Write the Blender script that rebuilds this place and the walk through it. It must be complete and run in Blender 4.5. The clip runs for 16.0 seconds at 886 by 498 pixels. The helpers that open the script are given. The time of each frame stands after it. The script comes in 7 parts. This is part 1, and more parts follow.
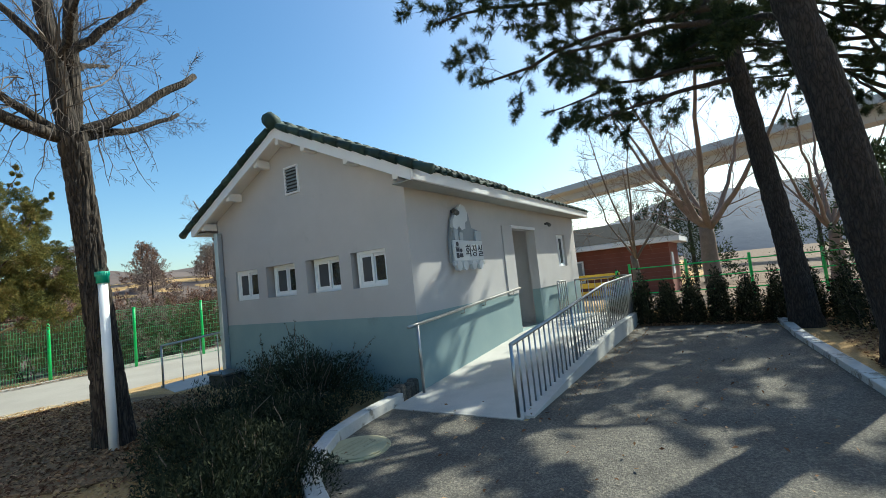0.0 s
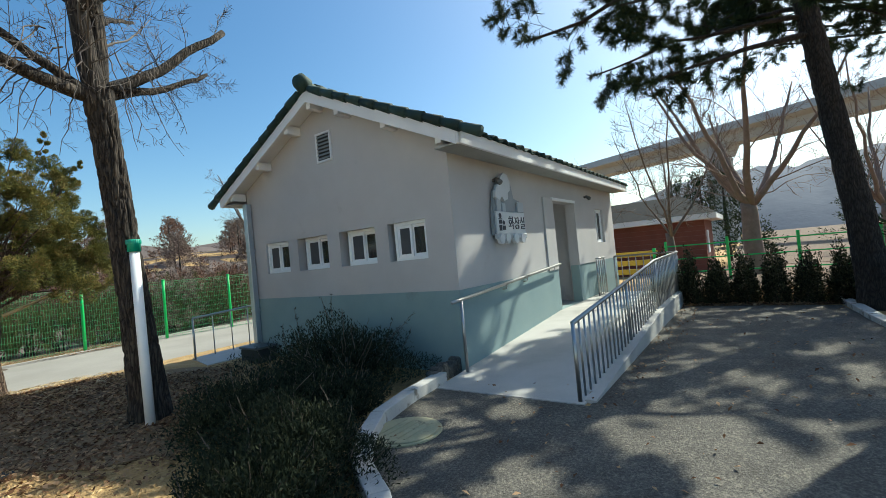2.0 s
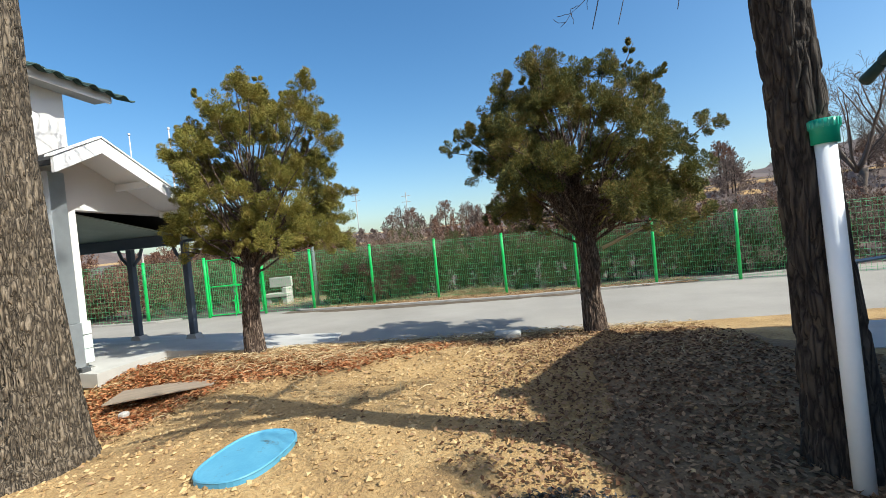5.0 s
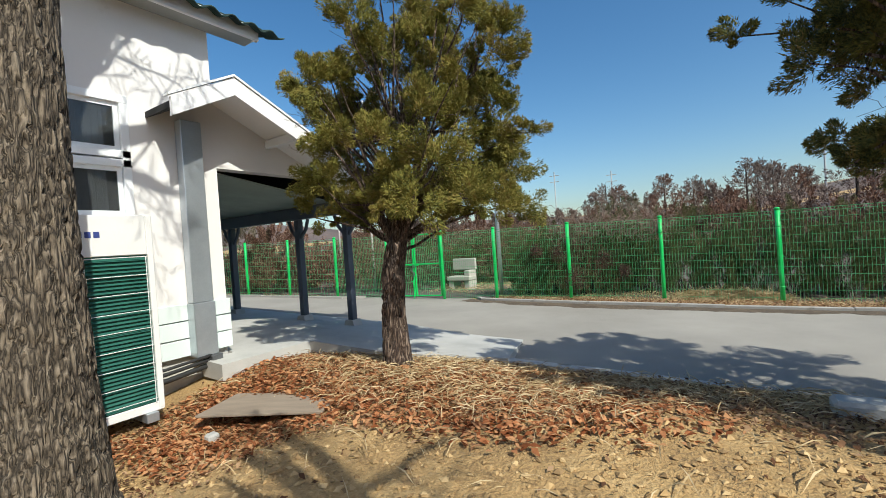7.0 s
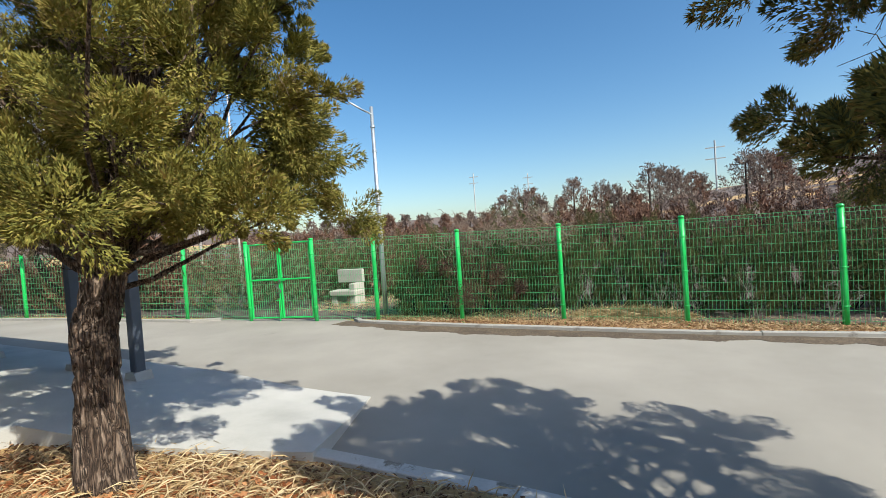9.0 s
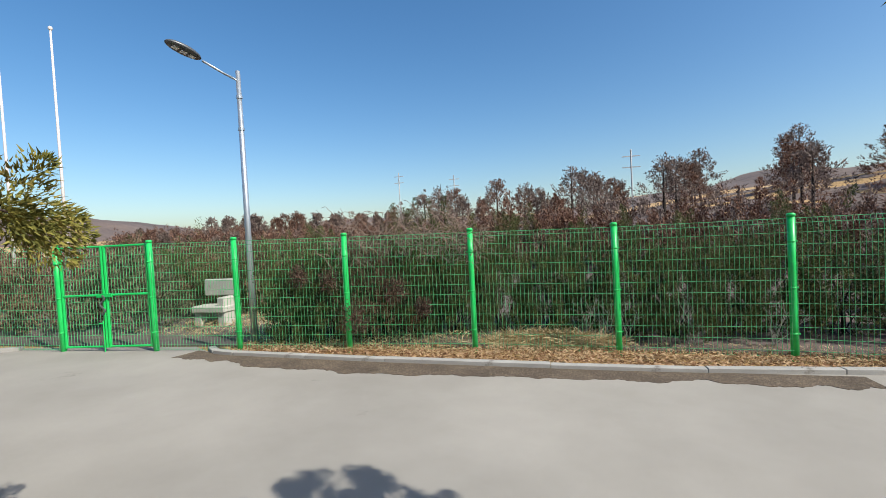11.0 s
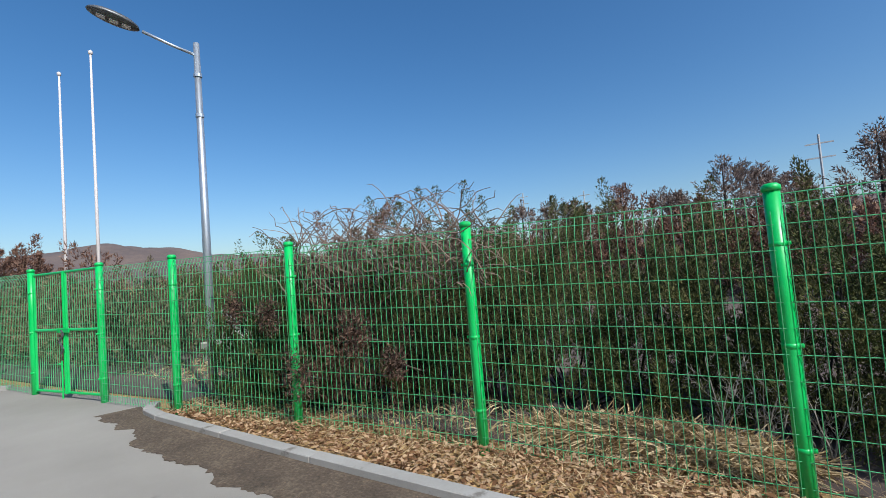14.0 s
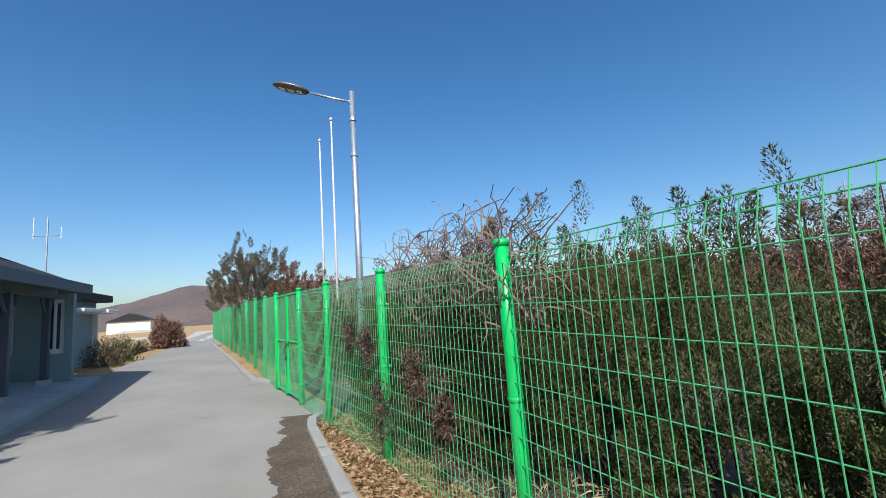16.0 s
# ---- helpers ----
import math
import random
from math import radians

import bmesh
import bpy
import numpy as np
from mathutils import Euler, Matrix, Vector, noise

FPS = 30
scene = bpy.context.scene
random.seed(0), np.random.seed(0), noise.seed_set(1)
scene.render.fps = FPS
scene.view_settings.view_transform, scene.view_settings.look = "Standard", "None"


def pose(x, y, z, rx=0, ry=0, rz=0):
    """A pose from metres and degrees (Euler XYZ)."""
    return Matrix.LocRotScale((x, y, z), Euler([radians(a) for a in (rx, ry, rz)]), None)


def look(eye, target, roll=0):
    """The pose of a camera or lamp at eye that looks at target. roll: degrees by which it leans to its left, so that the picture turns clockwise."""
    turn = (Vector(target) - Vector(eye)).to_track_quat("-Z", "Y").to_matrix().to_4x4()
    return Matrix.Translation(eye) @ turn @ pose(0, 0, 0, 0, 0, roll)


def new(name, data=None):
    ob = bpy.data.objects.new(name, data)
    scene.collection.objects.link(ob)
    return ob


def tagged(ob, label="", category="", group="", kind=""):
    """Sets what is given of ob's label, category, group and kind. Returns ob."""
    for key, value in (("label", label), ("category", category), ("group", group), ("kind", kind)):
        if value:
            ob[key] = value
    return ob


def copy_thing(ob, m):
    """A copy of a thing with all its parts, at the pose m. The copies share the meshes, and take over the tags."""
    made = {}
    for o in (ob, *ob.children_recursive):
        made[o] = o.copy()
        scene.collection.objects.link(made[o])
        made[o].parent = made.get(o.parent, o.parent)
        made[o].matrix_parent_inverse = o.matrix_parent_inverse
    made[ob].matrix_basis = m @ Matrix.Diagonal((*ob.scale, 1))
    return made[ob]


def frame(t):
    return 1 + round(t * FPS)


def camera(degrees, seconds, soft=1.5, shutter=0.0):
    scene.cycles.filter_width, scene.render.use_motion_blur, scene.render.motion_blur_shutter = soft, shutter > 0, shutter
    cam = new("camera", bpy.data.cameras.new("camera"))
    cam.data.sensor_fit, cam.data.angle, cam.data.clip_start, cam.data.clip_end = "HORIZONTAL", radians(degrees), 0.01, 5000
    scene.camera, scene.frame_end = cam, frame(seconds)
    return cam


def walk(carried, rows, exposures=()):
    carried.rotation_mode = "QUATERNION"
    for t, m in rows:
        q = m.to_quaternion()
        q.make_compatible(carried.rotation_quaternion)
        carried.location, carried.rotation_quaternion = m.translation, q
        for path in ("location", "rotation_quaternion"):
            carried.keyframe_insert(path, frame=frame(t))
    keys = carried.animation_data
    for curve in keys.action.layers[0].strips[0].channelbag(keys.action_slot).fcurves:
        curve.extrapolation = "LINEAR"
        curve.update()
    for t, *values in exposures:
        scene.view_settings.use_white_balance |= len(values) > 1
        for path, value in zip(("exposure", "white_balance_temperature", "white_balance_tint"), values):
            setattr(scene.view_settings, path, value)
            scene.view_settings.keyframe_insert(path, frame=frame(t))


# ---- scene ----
cam = camera(90.4, 16.0, 0.5)
PATH = [
    (0, (0.016, -0.311, 1.637), (1.7, 0.759, 1.769), -6.1),
    (0.5, (0.009, -0.301, 1.641), (1.702, 0.759, 1.744), -5.6),
    (1, (0.055, -0.261, 1.619), (1.725, 0.835, 1.709), -5.4),
    (1.5, (0.117, -0.044, 1.587), (1.694, 1.184, 1.66), -5.4),
    (2, (0.182, 0.245, 1.602), (1.818, 1.394, 1.643), -5.5),
    (2.5, (0.4, 0.519, 1.562), (1.981, 1.743, 1.583), -5.5),
    (3, (0.549, 0.979, 1.543), (1.654, 2.645, 1.581), -6.4),
    (3.5, (0.549, 1.491, 1.576), (1.433, 3.285, 1.56), -6.1),
    (4, (0.596, 1.951, 1.597), (1.273, 3.832, 1.533), -6.2),
    (4.5, (0.651, 2.6, 1.62), (1.147, 4.536, 1.553), -4.9),
    (5, (0.43, 3.277, 1.673), (0.149, 5.257, 1.642), -5.7),
    (5.2, (0.295, 3.579, 1.662), (-0.285, 5.493, 1.663), -6.7),
    (7.3, (-0.521, 6.598, 1.51), (-1.643, 8.254, 1.486), -3.3),
    (7.5, (-0.507, 6.86, 1.524), (-1.624, 8.519, 1.503), -2.2),
    (8, (-0.469, 7.469, 1.535), (-1.647, 9.085, 1.526), -5.2),
    (8.5, (-0.476, 8.039, 1.552), (-1.708, 9.614, 1.538), -3.4),
    (9, (-0.448, 8.555, 1.674), (-1.258, 10.383, 1.626), -4.0),
    (9.5, (-0.467, 9.111, 1.694), (-1.25, 10.951, 1.644), -4.1),
    (10, (-0.518, 9.589, 1.757), (-1.08, 11.505, 1.642), -3.7),
    (10.2, (-0.542, 9.79, 1.795), (-0.966, 11.74, 1.672), -1.9),
    (12.3, (-0.38, 12.254, 1.463), (-1.168, 14.092, 1.5), -5.3),
    (12.5, (-0.343, 12.511, 1.424), (-1.161, 14.336, 1.459), -5.5),
    (13, (-0.295, 13.178, 1.366), (-1.126, 14.996, 1.425), -8.4),
    (13.5, (-0.157, 13.762, 1.414), (-1.227, 15.449, 1.504), -8.7),
    (14, (0.021, 14.343, 1.395), (-1.05, 16.028, 1.492), -4.5),
    (14.5, (0.226, 14.85, 1.358), (-0.979, 16.439, 1.508), -4.0),
    (15, (0.289, 15.317, 1.368), (-1.288, 16.528, 1.579), -2.4),
    (15.5, (0.42, 15.864, 1.375), (-1.226, 16.974, 1.613), -4.5),
    (16, (0.575, 16.27, 1.401), (-1.236, 17.078, 1.658), -4.0),
]
walk(cam, [(t, look(eye, target, roll)) for t, eye, target, roll in PATH],
     [(0.0, 0.58, 6500, -4), (2.5, 0.48, 6550, -4), (3.5, 0.52, 6500, -3), (4.5, 0.62, 6450, 2), (5.2, 0.40, 6400, 4), (7.3, 0.14, 6400, 3), (8.5, 0.20, 6450, 3), (9.0, 0.42, 6600, 4), (10.2, 0.44, 6650, 6), (12.3, -0.07, 6100, 8), (16.0, 0.10, 5980, 8)])

# ---- sky and sun ----
SUN_DIR = Vector((0.675, -0.255, 0.692)).normalized()   # from the place towards the sun
SUN_EL = math.asin(SUN_DIR.z)
SUN_AZ = math.atan2(SUN_DIR.x, SUN_DIR.y)
world = bpy.data.worlds.new("sky")
scene.world = world
world.use_nodes = True
wn = world.node_tree
sky = wn.nodes.new("ShaderNodeTexSky")
sky.sky_type = 'NISHITA'
sky.sun_disc = False
sky.sun_elevation = SUN_EL
sky.sun_rotation = SUN_AZ
sky.altitude = 100
sky.air_density = 1.0
sky.dust_density = 1.8
sky.ozone_density = 1.5
wn.nodes["Background"].inputs["Strength"].default_value = 0.138
deep = wn.nodes.new("ShaderNodeHueSaturation")
deep.inputs["Saturation"].default_value = 1.31
wn.links.new(sky.outputs[0], deep.inputs["Color"])
wn.links.new(deep.outputs[0], wn.nodes["Background"].inputs["Color"])
sun_data = bpy.data.lights.new("sun", 'SUN')
sun_data.energy = 5.0
sun_data.angle = radians(0.53)
sun_data.color = (1.0, 0.95, 0.87)
sun = new("sun", sun_data)
sun.matrix_world = look(SUN_DIR * 60, (0, 0, 0))

# ---- materials ----
def nd(nt, kind, **kw):
    n = nt.nodes.new(kind)
    for k, v in kw.items():
        n.inputs[k].default_value = v
    return n


def surface(name, colours, rough=0.8, scale=4.0, fine=60.0, bump=0.3, depth=0.01, metal=0.0, spots=None, stretch=(1, 1, 1),
            island=0.0, per_object=0.0, coat=0.0, translucent=0.0, fine_mix=0.35):
    """Two scales of noise through a ramp of colours, with bump. spots: (colour, scale, threshold) for stains."""
    m = bpy.data.materials.new(name)
    m.use_nodes = True
    nt = m.node_tree
    L = nt.links.new
    bsdf = nt.nodes["Principled BSDF"]
    out = nt.nodes["Material Output"]
    co = nd(nt, "ShaderNodeTexCoord")
    mp = nd(nt, "ShaderNodeMapping")
    mp.inputs["Scale"].default_value = stretch
    L(co.outputs["Object"], mp.inputs["Vector"])
    big = nd(nt, "ShaderNodeTexNoise", Scale=scale, Detail=5.0, Roughness=0.6)
    small = nd(nt, "ShaderNodeTexNoise", Scale=fine, Detail=4.0, Roughness=0.65)
    L(mp.outputs[0], big.inputs["Vector"])
    L(mp.outputs[0], small.inputs["Vector"])
    mix = nd(nt, "ShaderNodeMix")
    mix.data_type = 'FLOAT'
    mix.inputs["Factor"].default_value = fine_mix
    L(big.outputs["Fac"], mix.inputs["A"])
    L(small.outputs["Fac"], mix.inputs["B"])
    val = mix.outputs["Result"]
    if island or per_object:
        src = nd(nt, "ShaderNodeNewGeometry").outputs["Random Per Island"] if island else nd(nt, "ShaderNodeObjectInfo").outputs["Random"]
        off = nd(nt, "ShaderNodeMath")
        off.operation = 'MULTIPLY_ADD'
        off.inputs[1].default_value = island or per_object
        off.inputs[2].default_value = -(island or per_object) / 2
        L(src, off.inputs[0])
        add = nd(nt, "ShaderNodeMath")
        add.operation = 'ADD'
        L(val, add.inputs[0])
        L(off.outputs[0], add.inputs[1])
        val = add.outputs[0]
    ramp = nd(nt, "ShaderNodeValToRGB")
    el = ramp.color_ramp.elements
    while len(el) < len(colours):
        el.new(0.5)
    for k, c in enumerate(colours):
        el[k].position = 0.3 + 0.4 * k / max(1, len(colours) - 1)
        el[k].color = (*c, 1)
    L(val, ramp.inputs[0])
    col = ramp.outputs[0]
    if spots:
        sc, ss, th = spots
        sn = nd(nt, "ShaderNodeTexNoise", Scale=ss, Detail=6.0, Roughness=0.7)
        L(mp.outputs[0], sn.inputs["Vector"])
        sr = nd(nt, "ShaderNodeValToRGB")
        sr.color_ramp.elements[0].position = th
        sr.color_ramp.elements[1].position = min(1.0, th + 0.1)
        L(sn.outputs["Fac"], sr.inputs[0])
        mc = nd(nt, "ShaderNodeMix")
        mc.data_type = 'RGBA'
        L(sr.outputs[0], mc.inputs["Factor"])
        L(col, mc.inputs["A"])
        mc.inputs["B"].default_value = (*sc, 1)
        col = mc.outputs["Result"]
    L(col, bsdf.inputs["Base Color"])
    bsdf.inputs["Roughness"].default_value = rough
    bsdf.inputs["Metallic"].default_value = metal
    bsdf.inputs["Coat Weight"].default_value = coat
    if bump:
        bp = nd(nt, "ShaderNodeBump", Strength=bump, Distance=depth)
        L(mix.outputs["Result"], bp.inputs["Height"])
        L(bp.outputs[0], bsdf.inputs["Normal"])
    if translucent:
        bsdf.inputs["Specular IOR Level"].default_value = 0.12
        tr = nd(nt, "ShaderNodeBsdfTranslucent")
        L(col, tr.inputs["Color"])
        ms = nd(nt, "ShaderNodeMixShader")
        ms.inputs[0].default_value = translucent
        L(bsdf.outputs[0], ms.inputs[1])
        L(tr.outputs[0], ms.inputs[2])
        L(ms.outputs[0], out.inputs["Surface"])
    return m


def glass_mat(name, tint, rough=0.03):
    m = bpy.data.materials.new(name)
    m.use_nodes = True
    b = m.node_tree.nodes["Principled BSDF"]
    b.inputs["Base Color"].default_value = (*tint, 1)
    b.inputs["Roughness"].default_value = rough
    b.inputs["Transmission Weight"].default_value = 0.85
    b.inputs["IOR"].default_value = 1.45
    return m


def bark(name, dark, mid, light, scale=20.0, stretch=0.22, depth=0.03):
    """Interlaced ridges with dark furrows between, drawn out along the trunk."""
    m = bpy.data.materials.new(name)
    m.use_nodes = True
    nt = m.node_tree
    L = nt.links.new
    bsdf = nt.nodes["Principled BSDF"]
    co = nd(nt, "ShaderNodeTexCoord")
    mp = nd(nt, "ShaderNodeMapping")
    mp.inputs["Scale"].default_value = (1, 1, stretch)
    L(co.outputs["Object"], mp.inputs["Vector"])
    warp = nd(nt, "ShaderNodeTexNoise", Scale=scale * 0.45, Detail=3.0)
    L(mp.outputs[0], warp.inputs["Vector"])
    wm = nd(nt, "ShaderNodeVectorMath")
    wm.operation = 'MULTIPLY_ADD'
    wm.inputs[1].default_value = (0.13, 0.13, 0.06)
    L(warp.outputs["Color"], wm.inputs[0])
    L(mp.outputs[0], wm.inputs[2])
    vo = nd(nt, "ShaderNodeTexVoronoi", Scale=scale)
    vo.feature = 'DISTANCE_TO_EDGE'
    L(wm.outputs[0], vo.inputs["Vector"])
    fine = nd(nt, "ShaderNodeTexNoise", Scale=scale * 5, Detail=5.0, Roughness=0.7)
    L(mp.outputs[0], fine.inputs["Vector"])
    mul = nd(nt, "ShaderNodeMath")
    mul.operation = 'MULTIPLY_ADD'
    mul.inputs[1].default_value = 0.22
    L(fine.outputs["Fac"], mul.inputs[0])
    L(vo.outputs["Distance"], mul.inputs[2])
    ramp = nd(nt, "ShaderNodeValToRGB")
    el = ramp.color_ramp.elements
    el.new(0.5)
    for e, p, c in zip(el, (0.10, 0.20, 0.44), (dark, mid, light)):
        e.position, e.color = p, (*c, 1)
    L(mul.outputs[0], ramp.inputs[0])
    L(ramp.outputs[0], bsdf.inputs["Base Color"])
    bsdf.inputs["Roughness"].default_value = 0.95
    bp = nd(nt, "ShaderNodeBump", Strength=1.0, Distance=depth)
    L(mul.outputs[0], bp.inputs["Height"])
    L(bp.outputs[0], bsdf.inputs["Normal"])
    return m


# whitish render greyed down, so part of the walls' shade is in the colour
M_wall_shade = surface("painted render toned for shade", [(0.44, 0.425, 0.425), (0.53, 0.51, 0.505)], 0.85, 1.2, 140, 0.35, 0.004, spots=((0.40, 0.385, 0.38), 0.8, 0.62))
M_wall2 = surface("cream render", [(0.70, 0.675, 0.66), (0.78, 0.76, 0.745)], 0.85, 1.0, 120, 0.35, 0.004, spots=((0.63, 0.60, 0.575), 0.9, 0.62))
# darker than the pale teal itself: shade on these walls is in the colour
M_teal_shade = surface("pale teal paint toned for shade", [(0.20, 0.29, 0.30), (0.26, 0.35, 0.35)], 0.8, 1.3, 120, 0.3, 0.004, spots=((0.20, 0.26, 0.26), 1.5, 0.63))
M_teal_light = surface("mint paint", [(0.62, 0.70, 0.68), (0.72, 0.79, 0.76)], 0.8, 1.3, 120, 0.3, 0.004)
M_white = surface("white paint", [(0.74, 0.74, 0.76), (0.82, 0.82, 0.83)], 0.6, 2.0, 60, 0.12, 0.003, spots=((0.62, 0.60, 0.58), 2.2, 0.66))
M_pvc = surface("white plastic", [(0.80, 0.82, 0.84), (0.86, 0.87, 0.88)], 0.35, 3.0, 40, 0.05, 0.001)
# near black, painted darkness of the rooms behind glass and louvres
M_unlit = surface("near black for unlit interior", [(0.03, 0.03, 0.03), (0.05, 0.05, 0.05)], 0.9, 2, 30, 0.1)
M_tile = surface("green roof tile", [(0.008, 0.024, 0.021), (0.014, 0.042, 0.036), (0.03, 0.062, 0.054)], 0.75, 5, 60, 0.3, 0.004, per_object=0.5, spots=((0.08, 0.085, 0.07), 6, 0.64))
M_tile_j = surface("green roof tile joined", [(0.008, 0.024, 0.021), (0.014, 0.042, 0.036), (0.03, 0.062, 0.054)], 0.75, 5, 60, 0.3, 0.004, island=0.5, spots=((0.08, 0.085, 0.07), 6, 0.64))
M_conc = surface("concrete", [(0.34, 0.33, 0.31), (0.45, 0.44, 0.415), (0.53, 0.51, 0.485)], 0.9, 1.2, 90, 0.4, 0.006, spots=((0.36, 0.35, 0.33), 1.7, 0.63))
M_kerb = surface("white kerb", [(0.40, 0.39, 0.37), (0.58, 0.57, 0.55)], 0.85, 3.0, 60, 0.5, 0.008, spots=((0.20, 0.18, 0.15), 5.0, 0.54))
M_kerb2 = surface("weathered grey kerb", [(0.27, 0.26, 0.24), (0.38, 0.365, 0.34)], 0.9, 2.5, 60, 0.5, 0.006, spots=((0.17, 0.155, 0.135), 4.0, 0.60))
M_wither = surface("withered juniper sprig", [(0.028, 0.016, 0.011), (0.08, 0.047, 0.032), (0.15, 0.092, 0.062)], 0.85, 3, 20, 0.0, island=0.5)
M_leafkerb = surface("pale brown verge leaves", [(0.17, 0.09, 0.045), (0.34, 0.20, 0.11), (0.52, 0.36, 0.22)], 0.85, 2, 20, 0.0, island=0.8, translucent=0.2)
M_asph = surface("road asphalt", [(0.22, 0.203, 0.178), (0.285, 0.264, 0.232), (0.35, 0.325, 0.288)], 0.92, 0.45, 160, 0.5, 0.006, spots=((0.12, 0.11, 0.10), 0.55, 0.66))
M_asph2 = surface("old asphalt", [(0.035, 0.032, 0.028), (0.098, 0.09, 0.078), (0.25, 0.225, 0.185)], 0.95, 1.6, 48, 1.0, 0.025, spots=((0.26, 0.225, 0.17), 22.0, 0.60), fine_mix=0.7)
M_soil = surface("dry soil", [(0.20, 0.12, 0.055), (0.43, 0.275, 0.115), (0.60, 0.42, 0.20)], 0.97, 1.4, 30, 1.0, 0.07, spots=((0.22, 0.135, 0.07), 1.6, 0.63), fine_mix=0.5)
M_wetsoil = surface("earth washed over asphalt", [(0.035, 0.026, 0.019), (0.10, 0.073, 0.05), (0.21, 0.16, 0.11)], 0.95, 3, 34, 1.0, 0.03, spots=((0.28, 0.19, 0.11), 26, 0.62), fine_mix=0.6)
M_bed = surface("leaf mould", [(0.07, 0.045, 0.03), (0.13, 0.085, 0.055), (0.20, 0.14, 0.09)], 0.97, 1.5, 50, 0.9, 0.03)
# leaf mould colour that also carries the shade under the bare tree
M_bedpale = surface("thin leaf mould and shade on soil", [(0.12, 0.075, 0.04), (0.23, 0.145, 0.075), (0.34, 0.225, 0.12)], 0.97, 1.5, 40, 1.0, 0.05, fine_mix=0.5)
M_steel = surface("stainless steel", [(0.34, 0.34, 0.335), (0.48, 0.48, 0.475)], 0.36, 6, 120, 0.05, 0.001, metal=1.0)
M_galv = surface("galvanised sheet", [(0.42, 0.46, 0.50), (0.56, 0.60, 0.63)], 0.38, 3, 50, 0.08, 0.002, metal=0.7)
M_green = surface("green coated steel", [(0.012, 0.44, 0.085), (0.02, 0.56, 0.12)], 0.38, 5, 60, 0.06, 0.001, coat=0.3)
M_wire = surface("green coated wire", [(0.06, 0.36, 0.13), (0.12, 0.46, 0.20)], 0.32, 3, 60, 0.0, coat=0.4)
M_post = surface("slate blue steel", [(0.055, 0.07, 0.095), (0.085, 0.10, 0.13)], 0.5, 3, 60, 0.1, 0.002, spots=((0.2, 0.25, 0.3), 4.5, 0.68))
M_lampgrey = surface("lamp grey metal", [(0.10, 0.105, 0.11), (0.16, 0.165, 0.17)], 0.45, 6, 60, 0.1, 0.001, metal=0.5)
M_bark = bark("dark furrowed bark", (0.009, 0.006, 0.005), (0.032, 0.024, 0.019), (0.085, 0.066, 0.052), 25, 0.11)
M_bark2 = bark("grey furrowed bark", (0.02, 0.015, 0.010), (0.115, 0.088, 0.062), (0.27, 0.215, 0.155), 27, 0.13, 0.06)
M_bark3 = bark("red stringy bark", (0.018, 0.011, 0.008), (0.095, 0.06, 0.042), (0.28, 0.205, 0.155), 34, 0.075, 0.05)
M_barkpine = bark("dark pine bark", (0.010, 0.008, 0.006), (0.028, 0.021, 0.017), (0.05, 0.038, 0.031), 26, 0.22)
M_twig = surface("grey twig", [(0.10, 0.075, 0.06), (0.20, 0.155, 0.125)], 0.9, 5, 40, 0.2)
M_twigdark = surface("dark twig", [(0.045, 0.035, 0.03), (0.14, 0.11, 0.09)], 0.6, 5, 40, 0.2)
M_twigred = surface("tan twig", [(0.16, 0.11, 0.085), (0.28, 0.20, 0.16)], 0.9, 5, 40, 0.2)
M_jun = surface("juniper scale leaves", [(0.10, 0.105, 0.03), (0.19, 0.185, 0.045), (0.27, 0.24, 0.058), (0.31, 0.23, 0.08)], 0.75, 2.6, 20, 0.0, island=0.3, translucent=0.15, fine_mix=0.2)
M_jun2 = surface("darker juniper leaves", [(0.055, 0.072, 0.034), (0.12, 0.13, 0.044), (0.21, 0.19, 0.054), (0.27, 0.19, 0.08)], 0.75, 1.8, 20, 0.0, island=0.3, translucent=0.15, fine_mix=0.2)
M_needle = surface("pine needles", [(0.012, 0.022, 0.012), (0.03, 0.048, 0.02), (0.06, 0.075, 0.03)], 0.6, 2, 20, 0.0, island=0.5, translucent=0.15)
M_yew = surface("dark shrub leaves", [(0.008, 0.014, 0.009), (0.022, 0.031, 0.018), (0.05, 0.056, 0.03)], 0.75, 3, 20, 0.0, island=0.5, translucent=0.15)
M_hedge = surface("hedge leaves", [(0.010, 0.014, 0.009), (0.026, 0.033, 0.017), (0.065, 0.064, 0.034)], 0.7, 3, 20, 0.0, island=0.6, translucent=0.15)
M_brown = surface("winter brown juniper", [(0.085, 0.042, 0.03), (0.19, 0.10, 0.07), (0.30, 0.185, 0.13)], 0.85, 0.35, 6, 0.0, island=0.6, translucent=0.15, fine_mix=0.25)
M_browngrey = surface("greyish brown conifer", [(0.10, 0.07, 0.06), (0.21, 0.155, 0.13), (0.32, 0.245, 0.205)], 0.85, 0.3, 6, 0.0, island=0.5, translucent=0.15, fine_mix=0.25)
M_greyolive = surface("grey olive conifer", [(0.07, 0.06, 0.04), (0.14, 0.12, 0.075), (0.22, 0.185, 0.12)], 0.85, 0.5, 6, 0.0, island=0.5, translucent=0.15, fine_mix=0.25)
M_greenback = surface("olive juniper hedge", [(0.018, 0.025, 0.006), (0.046, 0.060, 0.013), (0.095, 0.105, 0.026), (0.12, 0.09, 0.032)], 0.8, 1.6, 10, 0.0, island=0.25, fine_mix=0.25)
M_paletwig = surface("pale dead twig", [(0.19, 0.17, 0.145), (0.32, 0.30, 0.26)], 0.9, 5, 40, 0.2)
